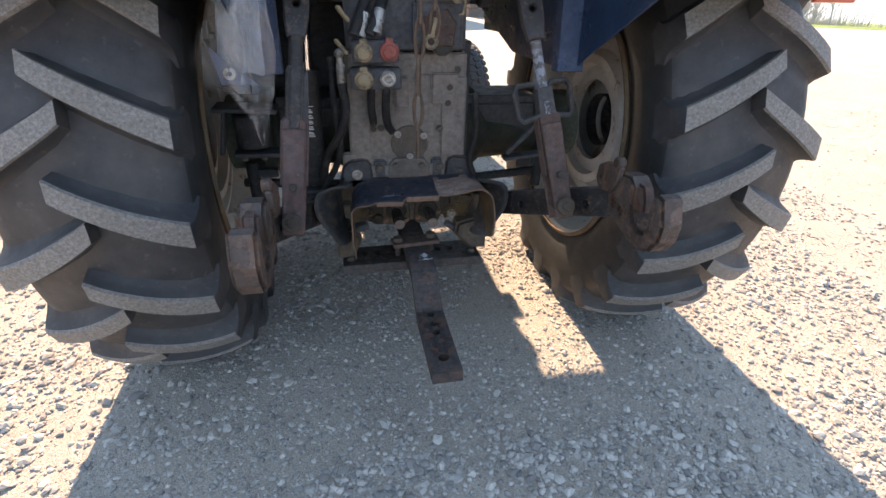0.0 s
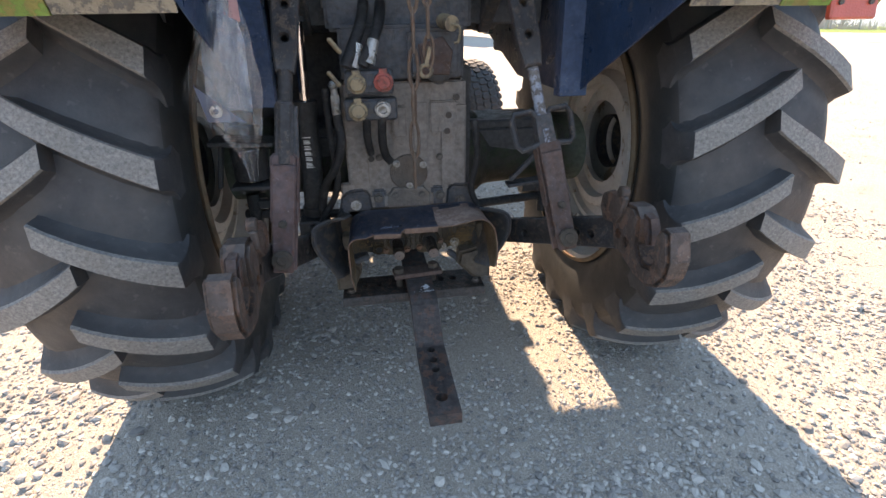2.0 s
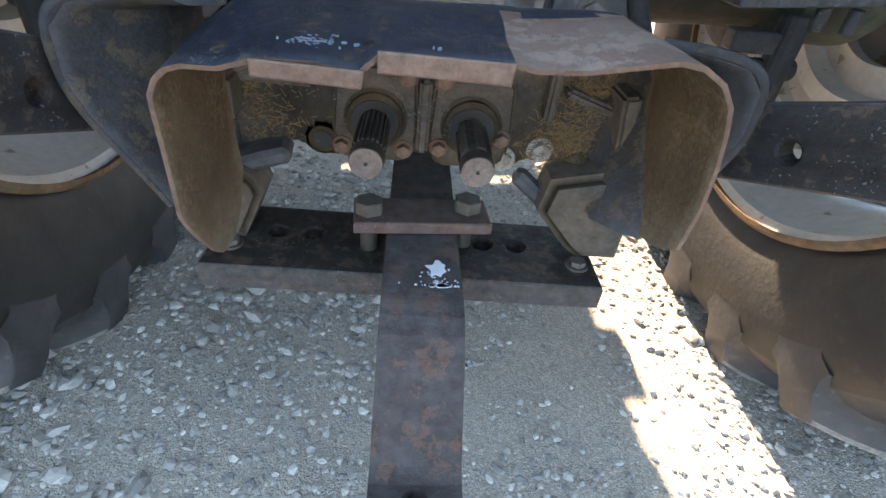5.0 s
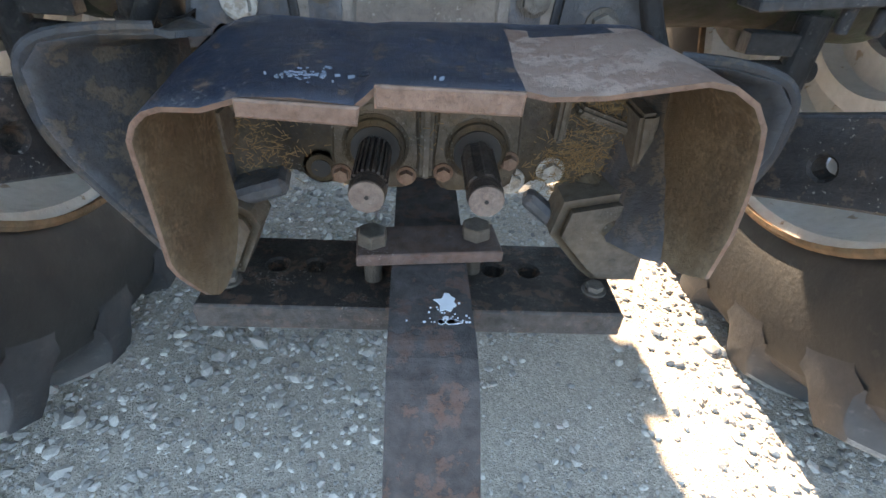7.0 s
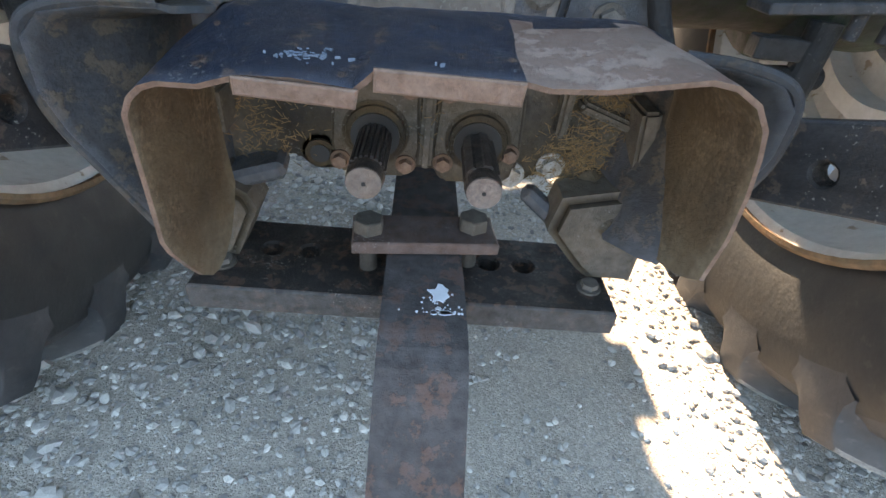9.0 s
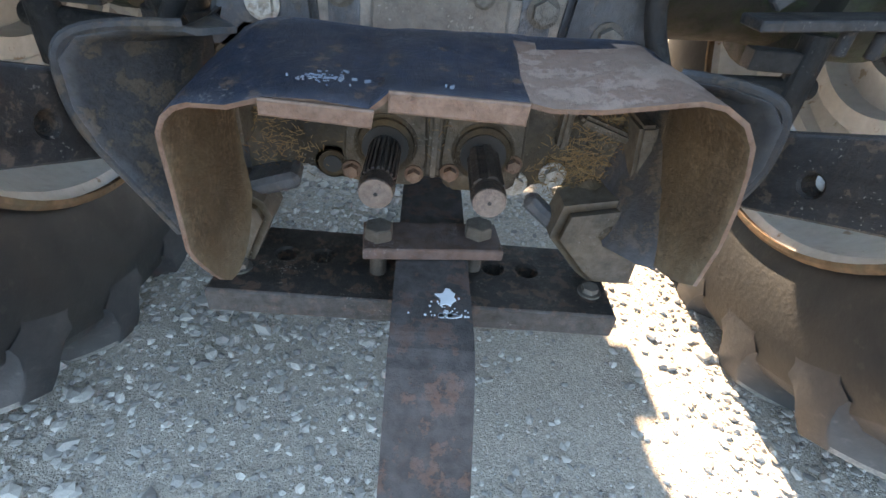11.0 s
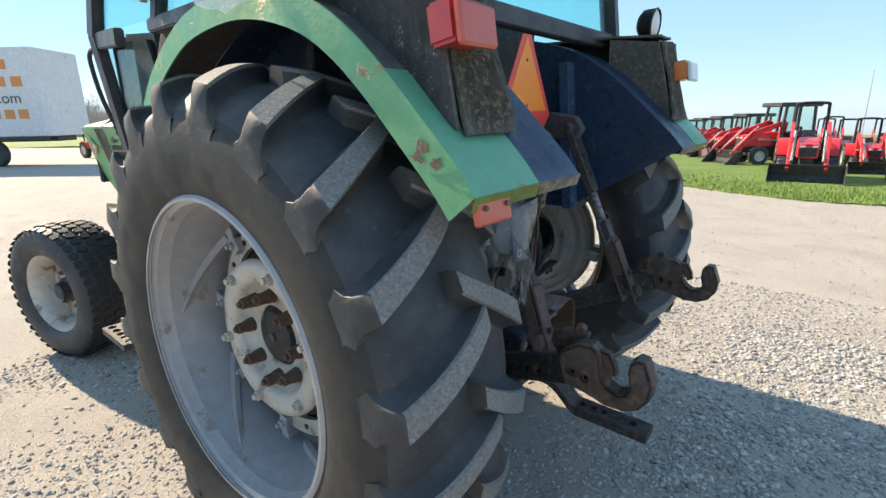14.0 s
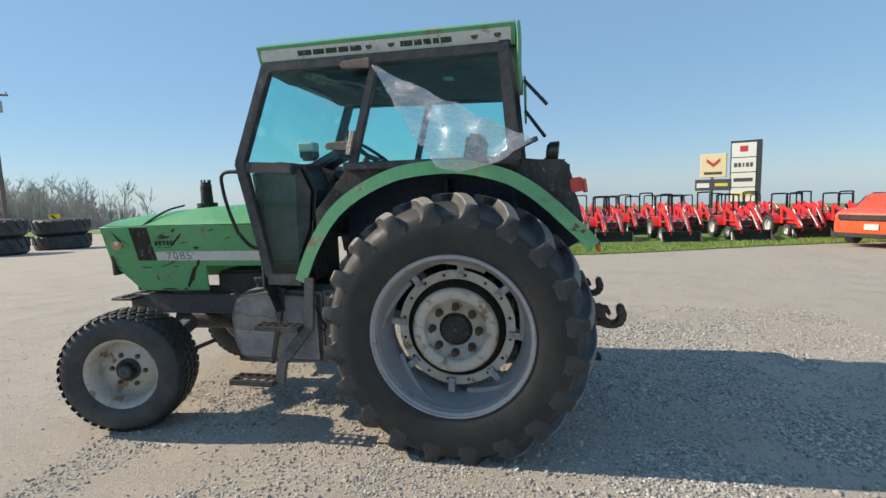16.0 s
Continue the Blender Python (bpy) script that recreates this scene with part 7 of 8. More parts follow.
tube(bm, smooth_line([(-0.775, 1.14, 0.98), (-0.79, 1.08, 0.90), (-0.785, 1.03, 0.78), (-0.79, 1.00, 0.76), (-0.79, 1.02, 0.72), (-0.785, 1.06, 0.74)], 5), 0.007, 7)
part("breather_pipe", bm, M_HOSE, tractor, "thin black breather pipe", smooth=True)


def step(y0, y1, x0, x1, z):
    bm = B()
    holes = []
    nx, ny = 2, 5
    for i in range(ny):
        for j in range(nx):
            holes.append((y0 + (y1 - y0) * (i + 0.5) / ny, x0 + (x1 - x0) * (j + 0.5) / nx, 0.022))
    slab(bm, [(y0, x0), (y1, x0), (y1, x1), (y0, x1)], Matrix(((0, 1, 0, 0), (1, 0, 0, 0), (0, 0, 1, z), (0, 0, 0, 1))), 0.006, holes)
    for a, b in (((x0, y0), (x0, y1)), ((x1, y0), (x1, y1)), ((x0, y0), (x1, y0)), ((x0, y1), (x1, y1))):
        beam(bm, (a[0], a[1], z - 0.012), (b[0], b[1], z - 0.012), 0.006, 0.036)
    part("step", bm, M_LINK, tractor, "perforated metal boarding step", bevel=0.001)


step(1.10, 1.43, -1.06, -0.93, 0.800)
step(1.29, 1.62, -1.12, -0.96, 0.425)
bm = B()
for a, b in (((-0.96, 1.03, 1.13), (-0.97, 1.055, 0.76)), ((-0.97, 1.050, 0.79), (-1.05, 1.235, 0.555)), ((-1.05, 1.228, 0.585), (-1.06, 1.262, 0.395))):
    beam(bm, a, b, 0.075, 0.026, (1, 0, 0))
part("step_bracket", bm, M_CAST, tractor, "bent black step bracket", bevel=0.006, seg=2)

# ---- the body, warped to fit the camera's view: it points a little off the y axis and narrows towards the front ----
def view_fitted(p, hood=False):
    k = float(np.interp(p.y, (-0.85, 0.0, 1.5, 3.1), (1.03, 0.95, 0.86, 0.86)))
    c = float(np.interp(p.y, (-0.85, 0.0, 1.5, 3.1), (0.075, 0.05, 0.03, -0.005)))
    if hood:
        k, c = 0.955, 0.115
    return Vector((k * p.x + c, 0.986 * p.y + 0.036, 0.985 * p.z))


done = set()
for ob in [o for o in tractor.children_recursive if o not in rear] + [flap]:
    top = ob
    while top.parent and top.parent != tractor:
        top = top.parent
    if top in rear or "wheel" in top.name:
        continue
    hood = top.name.split(".")[0] in ("hood_side", "hood_top", "grille", "hood_strap", "air_cleaner", "front_axle", "front_step")
    if ob.matrix_basis != Matrix():
        ob.location = view_fitted(ob.location, hood)
    elif ob.data not in done:
        done.add(ob.data)
        for v in ob.data.vertices:
            v.co = view_fitted(v.co, hood and top.name != "front_axle")

# ---- ground ----
def dip(x, y):
    """Away from the tractor the yard falls gently, and the land beyond it a little more, bent to fit the camera's view.
    """
    d = math.hypot(x, y)
    side = 0.25 + 0.75 * min(1.0, max(0.0, (x / max(d, 1.0) - 0.1) / 0.55))
    return side * (-0.028 * (math.sqrt((d - 4.5) ** 2 + 2.0) + d - 4.5) / 2 + 0.0024 - 0.012 * max(0.0, d - 22.0))


def ground_sheet():
    bm = B()
    half = [0, 1, 2, 3, 3.5, 4, 4.5, 5, 5.5, 6, 7, 8, 9, 10, 11, 12, 13, 14, 15.5, 17, 19, 21, 24, 27, 31, 36, 43, 54, 70, 100, 160, 300, 600, 1500]
    xs = ys = [-q for q in half[:0:-1]] + half
    vs = [[bm.verts.new((x, y, dip(x, y))) for x in xs] for y in ys]
    for a, b in zip(vs, vs[1:]):
        for i in range(len(xs) - 1):
            bm.faces.new((a[i], a[i + 1], b[i + 1], b[i]))
    return part("ground", bm, M_GRAVEL)


tagged(ground_sheet(), "pale crushed limestone gravel yard", "ground", kind="structure")


def chips(name, count, area, r0, r1, seed, keep, detail=0):
    """Loose stones pressed into the yard, one mesh."""
    base = B()
    bmesh.ops.create_icosphere(base, subdivisions=detail, radius=1.0)
    bv = np.array([v.co[:] for v in base.verts])
    bf = np.array([[v.index for v in f.verts] for f in base.faces])
    base.free()
    g = np.random.default_rng(seed)
    x = g.uniform(area[0], area[1], count * 3)
    y = g.uniform(area[2], area[3], count * 3)
    mask = np.array([noise.noise(Vector((a * 1.3, b * 1.3, seed))) + 0.5 * noise.noise(Vector((a * 5, b * 5, seed))) for a, b in zip(x, y)])
    ok = (mask + g.uniform(-0.5, 0.5, len(x)) * keep[1] > keep[0]).nonzero()[0][:count]
    x, y = x[ok], y[ok]
    n = len(x)
    r = r0 + (r1 - r0) * g.random(n) ** 3.2
    lump = 1 + g.uniform(-0.28, 0.28, (n, len(bv)))
    sc = np.stack([r * g.uniform(0.85, 1.5, n), r * g.uniform(0.8, 1.15, n), r * g.uniform(0.45, 0.75, n)], 1)
    p = bv[None] * lump[..., None] * sc[:, None]
    a = g.uniform(0, 2 * np.pi, n)
    tilt = g.normal(0, 0.25, n)
    ca, sa, ct, st = np.cos(a)[:, None], np.sin(a)[:, None], np.cos(tilt)[:, None], np.sin(tilt)[:, None]
    px, py, pz = p[..., 0], p[..., 1], p[..., 2]
    px, pz = ct * px + st * pz, -st * px + ct * pz
    px, py = ca * px - sa * py, sa * px + ca * py
    low = np.array([dip(a_, b_) for a_, b_ in zip(x, y)])
    v = np.stack([px + x[:, None], py + y[:, None], pz + (low + sc[:, 2] * g.uniform(0.0, 0.6, n))[:, None]], -1).reshape(-1, 3)
    f = (bf[None] + (np.arange(n) * len(bv))[:, None, None]).reshape(-1, 3)
    me = bpy.data.meshes.new(name)
    me.from_pydata(v.tolist(), [], f.tolist())
    me.materials.append(M_STONE)
    ob = new(name, me)
    return ob


tagged(chips("gravel_stones", 70000, (-3.0, 3.2, -4.0, 2.6), 0.0030, 0.0125, 11, (-0.15, 0.8)), "loose rounded limestone pebbles pressed into the yard", "gravel", kind="stuff")
tagged(chips("loose_pebbles", 6500, (-2.4, 2.4, -3.0, 2.2), 0.007, 0.0195, 21, (0.16, 0.35), 1), "larger grey pebbles scattered in clusters", "pebbles", kind="stuff")
tagged(chips("pebble_drift", 18000, (-1.8, 2.4, -2.9, -0.9), 0.0055, 0.0160, 41, (0.10, 0.35)), "dense drift of small grey pebbles", "pebbles", kind="stuff")
tagged(chips("fine_gravel", 26000, (-1.5, 1.6, -1.7, 0.6), 0.0022, 0.0095, 57, (-0.2, 0.8)), "fine sharp limestone chips under the tractor", "gravel", kind="stuff")
tagged(chips("yard_gravel", 24000, (-7.0, 10.5, -10.0, 9.0), 0.004, 0.011, 31, (-0.3, 1.0)), "coarse gravel scattered over the yard", "gravel", kind="stuff")


def grass_patch(outline, name, label):
    bm = B()
    slab(bm, outline, Matrix.Translation((0, 0, -0.02)), 0.045)
    for _ in range(7):
        bmesh.ops.subdivide_edges(bm, edges=[e for e in bm.edges if e.calc_length() > 0.22 * max(9.0, min(math.hypot(*v.co[:2]) for v in e.verts))], cuts=1, use_grid_fill=False)
        bmesh.ops.triangulate(bm, faces=[f for f in bm.faces if len(f.verts) > 3])
    for v in bm.verts:
        v.co.z += dip(v.co.x, v.co.y)
    return tagged(part(name, bm, M_GRASS), label, "grass", kind="structure")


rnd = random.Random(4)
edge = [(36, 21), (22, 12.0), (12.5, 4.6), (10.1, 1.8), (9.35, 0.2), (9.4, -1.2), (10.5, -3.65), (12.2, -6.6), (13.3, -9.1), (15.2, -13.0), (23.0, -30.0)]
edge = [(p.x + rnd.uniform(-0.06, 0.06), p.y) for p in smooth_line([Vector((x, y, 0)) for x, y in edge], 10)]
grass_patch(edge + [(30, -300), (900, -700), (900, 300), (60, 50), (40, 26)], "grass_field", "bright green mown grass beside the yard")
grass_patch([(-300, 60), (30, 52), (60, 64), (900, 320), (900, 1200), (-900, 1200)], "far_field", "green field beyond the yard")


def blades():
    g = np.random.default_rng(8)
    n = 14000
    k = g.integers(0, len(edge) - 1, n)
    v, f = [], []
    for i in range(n):
        a, b = edge[k[i]], edge[k[i] + 1]
        t = g.random()
        x = a[0] + (b[0] - a[0]) * t + abs(g.normal(0, 1.4)) - 0.05
        y = a[1] + (b[1] - a[1]) * t + g.normal(0, 0.3)
        h, w, d = g.uniform(0.03, 0.075), 0.011, g.uniform(0, 6.28)
        c, s_ = math.cos(d) * w, math.sin(d) * w
        q = len(v)
        z = dip(x, y)
        v += [(x - c, y - s_, z + 0.015), (x + c, y + s_, z + 0.015), (x + g.normal(0, 0.02), y + g.normal(0, 0.02), z + 0.02 + h)]
        f.append((q, q + 1, q + 2))
    me = bpy.data.meshes.new("grass_blades")
    me.from_pydata(v, [], f)
    me.materials.append(M_BLADE)
    return new("grass_blades", me)


tagged(blades(), "ragged grass blades along the yard's edge", "grass", kind="stuff")

# ---- red loader tractors on the grass ----
M_RED = worn("glossy_red_paint", (0.70, 0.032, 0.034), (0.35, 0.02, 0.02), 0.05, (0.30, 0.08, 0.06), 0.15, 0.30, 0.0, 5)
M_REDOR = worn("orange_red_paint", (0.78, 0.10, 0.028), (0.5, 0.06, 0.03), 0.05, (0.4, 0.12, 0.08), 0.12, 0.28, 0.0, 5)
M_BUCKET = worn("black_bucket_paint", (0.016, 0.016, 0.017), (0.05, 0.05, 0.05), 0.1, (0.06, 0.055, 0.05), 0.2, 0.45, 0.0, 5)
M_PALERIM = plain("pale_grey_rim", (0.55, 0.55, 0.53), 0.45, 0.1)
M_DARKGLASS = pane("green_tinted_cab_glass", (0.80, 0.92, 0.91), 0.02)


def small_wheel(parent, x, y, r, w, name):
    bm = B()
    lathe(bm, [(r * 0.55, -w * 0.42), (r * 0.72, -w * 0.5), (r * 0.92, -w * 0.47), (r, -w * 0.30), (r, w * 0.30), (r * 0.92, w * 0.47), (r * 0.72, w * 0.5), (r * 0.55, w * 0.42)], 28, Matrix.Translation((x, y, r)))
    for k in range(14):
        for q in (-1, 1):
            m = Matrix.Translation((x, y, r)) @ Matrix.Rotation(2 * math.pi * (k + 0.25 * q) / 14, 4, "X")
            box(bm, m @ Vector((q * w * 0.22, 0, r * 0.995)), (w * 0.5, r * 0.10, r * 0.09), m.to_3x3().to_4x4() @ Matrix.Rotation(radians(25 * q), 4, "Z"))
    wheel = part(name, bm, M_TYRE, parent, "black lugged tyre")
    bm = B()
    s = 1 if x > 0 else -1
    lathe(bm, [(0.0, s * w * 0.20), (r * 0.18, s * w * 0.22), (r * 0.22, s * w * 0.12), (r * 0.45, s * w * 0.10), (r * 0.50, s * w * 0.38), (r * 0.57, s * w * 0.43)], 24, Matrix.Translation((x, y, r)))
    part("rim", bm, M_PALERIM, wheel, "pale grey rim", smooth=True)


def loader_tractor(label, cab=False, scale=1.0, loader=True, paint=None):
    paint = paint or M_RED
    t = thing("loader_tractor", label, "tractor", group="tractors on the grass")
    bm = B()
    box(bm, (0, 0.55, 0.62), (0.36, 1.9, 0.30))
    box(bm, (0, -0.55, 0.68), (0.50, 0.7, 0.40))
    beam(bm, (-0.55, 1.05, 0.38), (0.55, 1.05, 0.38), 0.12, 0.12)
    beam(bm, (-0.6, -0.55, 0.56), (0.6, -0.55, 0.56), 0.16, 0.16)
    part("chassis", bm, M_BUCKET, t, bevel=0.02)
    bm = B()
    grid = []
    for i, y in enumerate(np.linspace(0.12, 1.52, 9)):
        top = 1.30 - 0.16 * (i / 8) ** 2.2
        half = 0.29 - 0.05 * (i / 8) ** 2
        grid.append([(-half, y, 0.72), (-half, y, top - 0.12), (-half * 0.82, y, top - 0.03), (0, y, top), (half * 0.82, y, top - 0.03), (half, y, top - 0.12), (half, y, 0.72)])
    sheet(bm, grid, 0.01)
    bm.faces.new([bm.verts.new(p) for p in grid[-1]])
    part("hood", bm, paint, t, "glossy red hood", smooth=True)
    bm = B()
    box(bm, (0, 1.535, 0.90), (0.40, 0.03, 0.26))
    part("grille", bm, M_BUCKET, t, bevel=0.01)
    for s in (-1, 1):
        bm = B()
        box(bm, (s * 0.15, 1.53, 1.06), (0.13, 0.04, 0.05))
        part("headlamp", bm, M_LAMPGLASS, t, bevel=0.012)
        small_wheel(t, s * 0.62, 1.05, 0.36, 0.24, "front_wheel")
        small_wheel(t, s * 0.68, -0.55, 0.56, 0.36, "rear_wheel")
        bm = B()
        grid = []
        for k in range(10):
            a = radians(10 + 130 * k / 9)
            grid.append([(s * x, -0.55 + 0.68 * math.cos(a), 0.60 + 0.62 * math.sin(a)) for x in (0.42, 0.82)])
        sheet(bm, grid, 0.02)
        part("fender", bm, paint, t, "red fender", smooth=True)
    if cab:
        bm = B()
        for s in (-1, 1):
            for a, b in (((0.62, 0.30, 1.0), (0.58, 0.18, 2.25)), ((0.62, -0.30, 1.2), (0.60, -0.34, 2.25)), ((0.62, -0.95, 1.25), (0.58, -0.92, 2.25))):
                beam(bm, (s * a[0], a[1], a[2]), (s * b[0], b[1], b[2]), 0.085, 0.085, (1, 0, 0))
        beam(bm, (-0.62, 0.3, 1.0), (0.62, 0.3, 1.0), 0.07, 0.14)
        box(bm, (0, -0.36, 1.12), (1.2, 1.1, 0.30))
        part("cab_frame", bm, M_CAB, t, bevel=0.006)
        bm = B()
        box(bm, (0, -0.36, 2.32), (1.36, 1.60, 0.17))
        part("cab_roof", bm, M_CAB, t, "dark cab roof", bevel=0.04, seg=2)
        for s in (-1, 1):
            bm = B()
            slab(bm, [(0.28, 1.0), (0.16, 2.22), (-0.90, 2.22), (-0.92, 1.30), (-0.30, 1.2)], plane_m((s * 0.60, 0, 0), (0, 1, 0), (0, 0, 1)), 0.005)
            part("cab_pane", bm, M_DARKGLASS, t, "green tinted pane")
    else:
        bm = B()
        tube(bm, smooth_line([(-0.44, -0.95, 0.8), (-0.44, -0.98, 1.6), (-0.43, -1.0, 2.18), (-0.36, -1.0, 2.32), (0.36, -1.0, 2.32), (0.43, -1.0, 2.18), (0.44, -0.98, 1.6), (0.44, -0.95, 0.8)], 4), 0.048, 8)
        part("roll_bar", bm, M_BUCKET, t, "black roll bar", smooth=True)
    bm = B()
    box(bm, (0, -0.52, 1.02), (0.46, 0.44, 0.10))
    box(bm, (0, -0.74, 1.26), (0.44, 0.10, 0.42), Matrix.Rotation(radians(8), 4, "X"))
    part("seat", bm, M_SEAT, t, "black seat", bevel=0.03, seg=2)
    bm = B()
    tube(bm, [(0.17 * math.cos(2 * math.pi * j / 18), -0.05 + 0.15 * math.sin(2 * math.pi * j / 18), 1.32 - 0.08 * math.sin(2 * math.pi * j / 18)) for j in range(18)], 0.014, 6, True)
    cyl(bm, (0, 0.0, 1.30), (0, 0.15, 1.1), 0.03, n=10)
    part("steering_wheel", bm, M_SEAT, t, smooth=True)
    if loader:
        for s in (-1, 1):
            bm = B()
            for a, b, w, h in (((0.46, 0.22, 0.70), (0.46, 0.10, 1.66), 0.09, 0.24), ((0.46, 0.06, 1.66), (0.46, 1.30, 1.22), 0.09, 0.19), ((0.46, 1.22, 1.28), (0.46, 2.00, 0.40), 0.09, 0.20)):
                beam(bm, (s * a[0], a[1], a[2]), (s * b[0], b[1], b[2]), w, h, (0, 0.3, 1))
            part("loader_arm", bm, paint, t, "red loader arm", bevel=0.008)
            bm = B()
            cyl(bm, (s * 0.46, 0.12, 0.95), (s * 0.46, 1.0, 1.0), 0.035, n=10)
            cyl(bm, (s * 0.38, 1.05, 1.50), (s * 0.38, 1.90, 0.66), 0.04, n=10)
            part("loader_ram", bm, M_ZINC, t, "bright steel ram")
        bm = B()
        prof = [(2.05, 0.58), (1.98, 0.45), (1.96, 0.25), (2.02, 0.10), (2.15, 0.03), (2.55, 0.02)]
        sheet(bm, [[(x, y, z) for y, z in prof] for x in (-0.92, 0.92)], 0.015)
        for s in (-1, 1):
            slab(bm, prof, plane_m((s * 0.92, 0, 0), (0, 1, 0), (0, 0, 1)), 0.012)
        pail = part("bucket", bm, M_BUCKET, t, "black loader bucket")
        bm = B()
        slab(bm, [(2.05, 0.10), (2.12, 0.10), (2.05, 0.52), (1.99, 0.46)], plane_m((0.938, 0, 0), (0, 1, 0), (0, 0, 1)), 0.004)
        part("bucket_decal", bm, M_WHITE, pail, "white slanted decal")
    t.scale = (scale,) * 3
    return t


def face(x, y, heading, scale=1.0):
    return pose(x, y, 0.02, 0, 0, heading) @ Matrix.Diagonal((scale, scale, scale, 1))


open_kind = loader_tractor("compact red loader tractor with roll bar, bucket lowered on grass")
open_kind.matrix_world = face(14.2, 0.23, 97, 0.80)
spots = [(14.4, -2.0, 98), (14.4, -4.1, 95), (15.1, -6.3, 97), (16.3, -8.5, 98), (18.2, -11.0, 95), (19.4, -13.3, 96)]
rnd = random.Random(12)
for k, (x0, y0) in enumerate(((17.5, -1.0), (20.2, -0.4), (23.4, 0.4), (27.0, 1.0))):
    for j in range(7):
        spots.append((x0 + 0.45 * j + rnd.uniform(-0.3, 0.3), y0 - 2.25 * j + rnd.uniform(-0.25, 0.25), 97 + rnd.uniform(-9, 9)))
for x, y, h in spots:
    copy_thing(open_kind, face(x, y, h, 0.80 if x < 20.5 else 0.88))
cab_kind = loader_tractor("red cab tractor with dark roof and loader, parked on grass", cab=True)
cab_kind.matrix_world = face(19.3, 1.6, 40, 0.86)
for x, y, h in ((21.9, 3.1, 41), (24.6, 4.6, 40), (27.4, 6.1, 42), (30.2, 7.6, 40), (33.0, -4.0, 95), (34.0, -8.5, 92)):
    copy_thing(cab_kind, face(x, y, h, 0.86))

# ---- signs ----
def dealer_signs():
    t = thing("dealer_sign", "tall white dealer sign with four panels and dark edge", "sign", (36.6, -13.65, 0))
    bm = B()
    box(bm, (0, 0, 2.85), (0.45, 1.95, 5.7))
    part("sign_body", bm, plain("dark_sign_cabinet", (0.05, 0.055, 0.06), 0.4), t, bevel=0.02)
    mw = plain("white_sign_panel", (0.80, 0.80, 0.78), 0.4, 0, 0.04)
    mr = plain("sign_red", (0.60, 0.05, 0.05), 0.4, 0, 0.05)
    mg = plain("sign_grey_print", (0.08, 0.08, 0.09), 0.4, 0, 0.05)
    my_ = plain("sign_yellow", (0.75, 0.62, 0.12), 0.4, 0, 0.05)
    for i in range(4):
        bm = B()
        box(bm, (-0.24, 0.12, 5.02 - 1.08 * i), (0.03, 1.55, 1.02))
        part("sign_panel", bm, mw, t, bevel=0.01)
    bm = B()
    box(bm, (-0.258, 0.12, 5.10), (0.01, 0.50, 0.42))
    part("red_mark", bm, mr, t, bevel=0.004)
    for q, w in ((0.62, 0.20), (0.36, 0.18), (0.12, 0.10), (-0.12, 0.18), (-0.37, 0.18)):
        bm = B()
        box(bm, (-0.258, q, 3.94), (0.01, w, 0.30))
        part("printed_bar", bm, mg, t)
    bm = B()
    box(bm, (-0.258, 0.12, 2.86), (0.01, 1.2, 0.26))
    part("printed_bar", bm, mg, t)
    bm = B()
    box(bm, (-0.258, 0.12, 1.78), (0.01, 1.3, 0.22))
    part("yellow_bar", bm, my_, t)
    t.rotation_euler = (0, 0, radians(-24))
    u = thing("pole_sign", "cream pole sign with a red mark over a dark board", "sign", (34.4, -10.85, 0))
    bm = B()
    box(bm, (0, 0, 1.5), (0.14, 0.14, 3.2))
    part("post", bm, mg, u)
    bm = B()
    box(bm, (0, -0.05, 3.78), (0.35, 1.62, 1.62))
    part("sign_board", bm, plain("cream_sign_panel", (0.80, 0.68, 0.42), 0.45, 0, 0.05), u, bevel=0.02)
    bm = B()
    slab(bm, [(-0.42, 0.30), (0, -0.05), (0.42, 0.30), (0.42, 0.08), (0.0, -0.30), (-0.42, 0.08)], plane_m((-0.18, -0.05, 3.98), (0, -1, 0), (0, 0, 1)), 0.01)
    part("red_mark", bm, mr, u)
    bm = B()
    box(bm, (-0.181, -0.05, 3.26), (0.01, 1.1, 0.18))
    part("printed_bar", bm, mg, u)
    bm = B()
    box(bm, (0, -0.05, 2.45), (0.25, 2.25, 0.78))
    part("lower_board", bm, mg, u, bevel=0.02)
    bm = B()
    box(bm, (-0.13, 0.56, 2.42), (0.01, 0.8, 0.32))
    part("white_bar", bm, mw, u)
    bm = B()
    box(bm, (-0.13, -0.58, 2.45), (0.01, 0.8, 0.20))
    part("yellow_bar", bm, my_, u)
    u.rotation_euler = (0, 0, radians(-24))


dealer_signs()

# ---- utility pole, mast, trailer, tyre stacks, timber wall ----
M_POLE = worn("weathered_pole_wood", (0.15, 0.12, 0.10), (0.10, 0.085, 0.07), 0.5, (0.2, 0.17, 0.14), 0.3, 0.9, 0.0, 4)
pole = thing("utility_pole", "weathered wooden utility pole with crossarm and transformer", "pole", (28.0, 43.5, 0))
bm = B()
cyl(bm, (0, 0, 0), (0.15, 0.1, 12.4), 0.19, 0.12, n=12)
part("pole_shaft", bm, M_POLE, pole, smooth=True)
bm = B()
beam(bm, (-0.75, 0.75, 11.9), (0.95, -0.70, 12.0), 0.12, 0.14)
beam(bm, (-0.45, 0.45, 9.7), (0.10, 0.05, 9.85), 0.12, 0.14)
part("crossarm", bm, M_POLE, pole)
bm = B()
cyl(bm, (0.45, -0.25, 10.6), (0.45, -0.25, 11.5), 0.22, n=14)
part("transformer", bm, M_SILVER, pole, "grey transformer can")
for q in (-0.6, 0.1, 0.8):
    bm = B()
    cyl(bm, (q, -q * 0.86, 12.0), (q, -q * 0.86, 12.25), 0.06, n=8)
    part("insulator", bm, M_SILVER, pole)
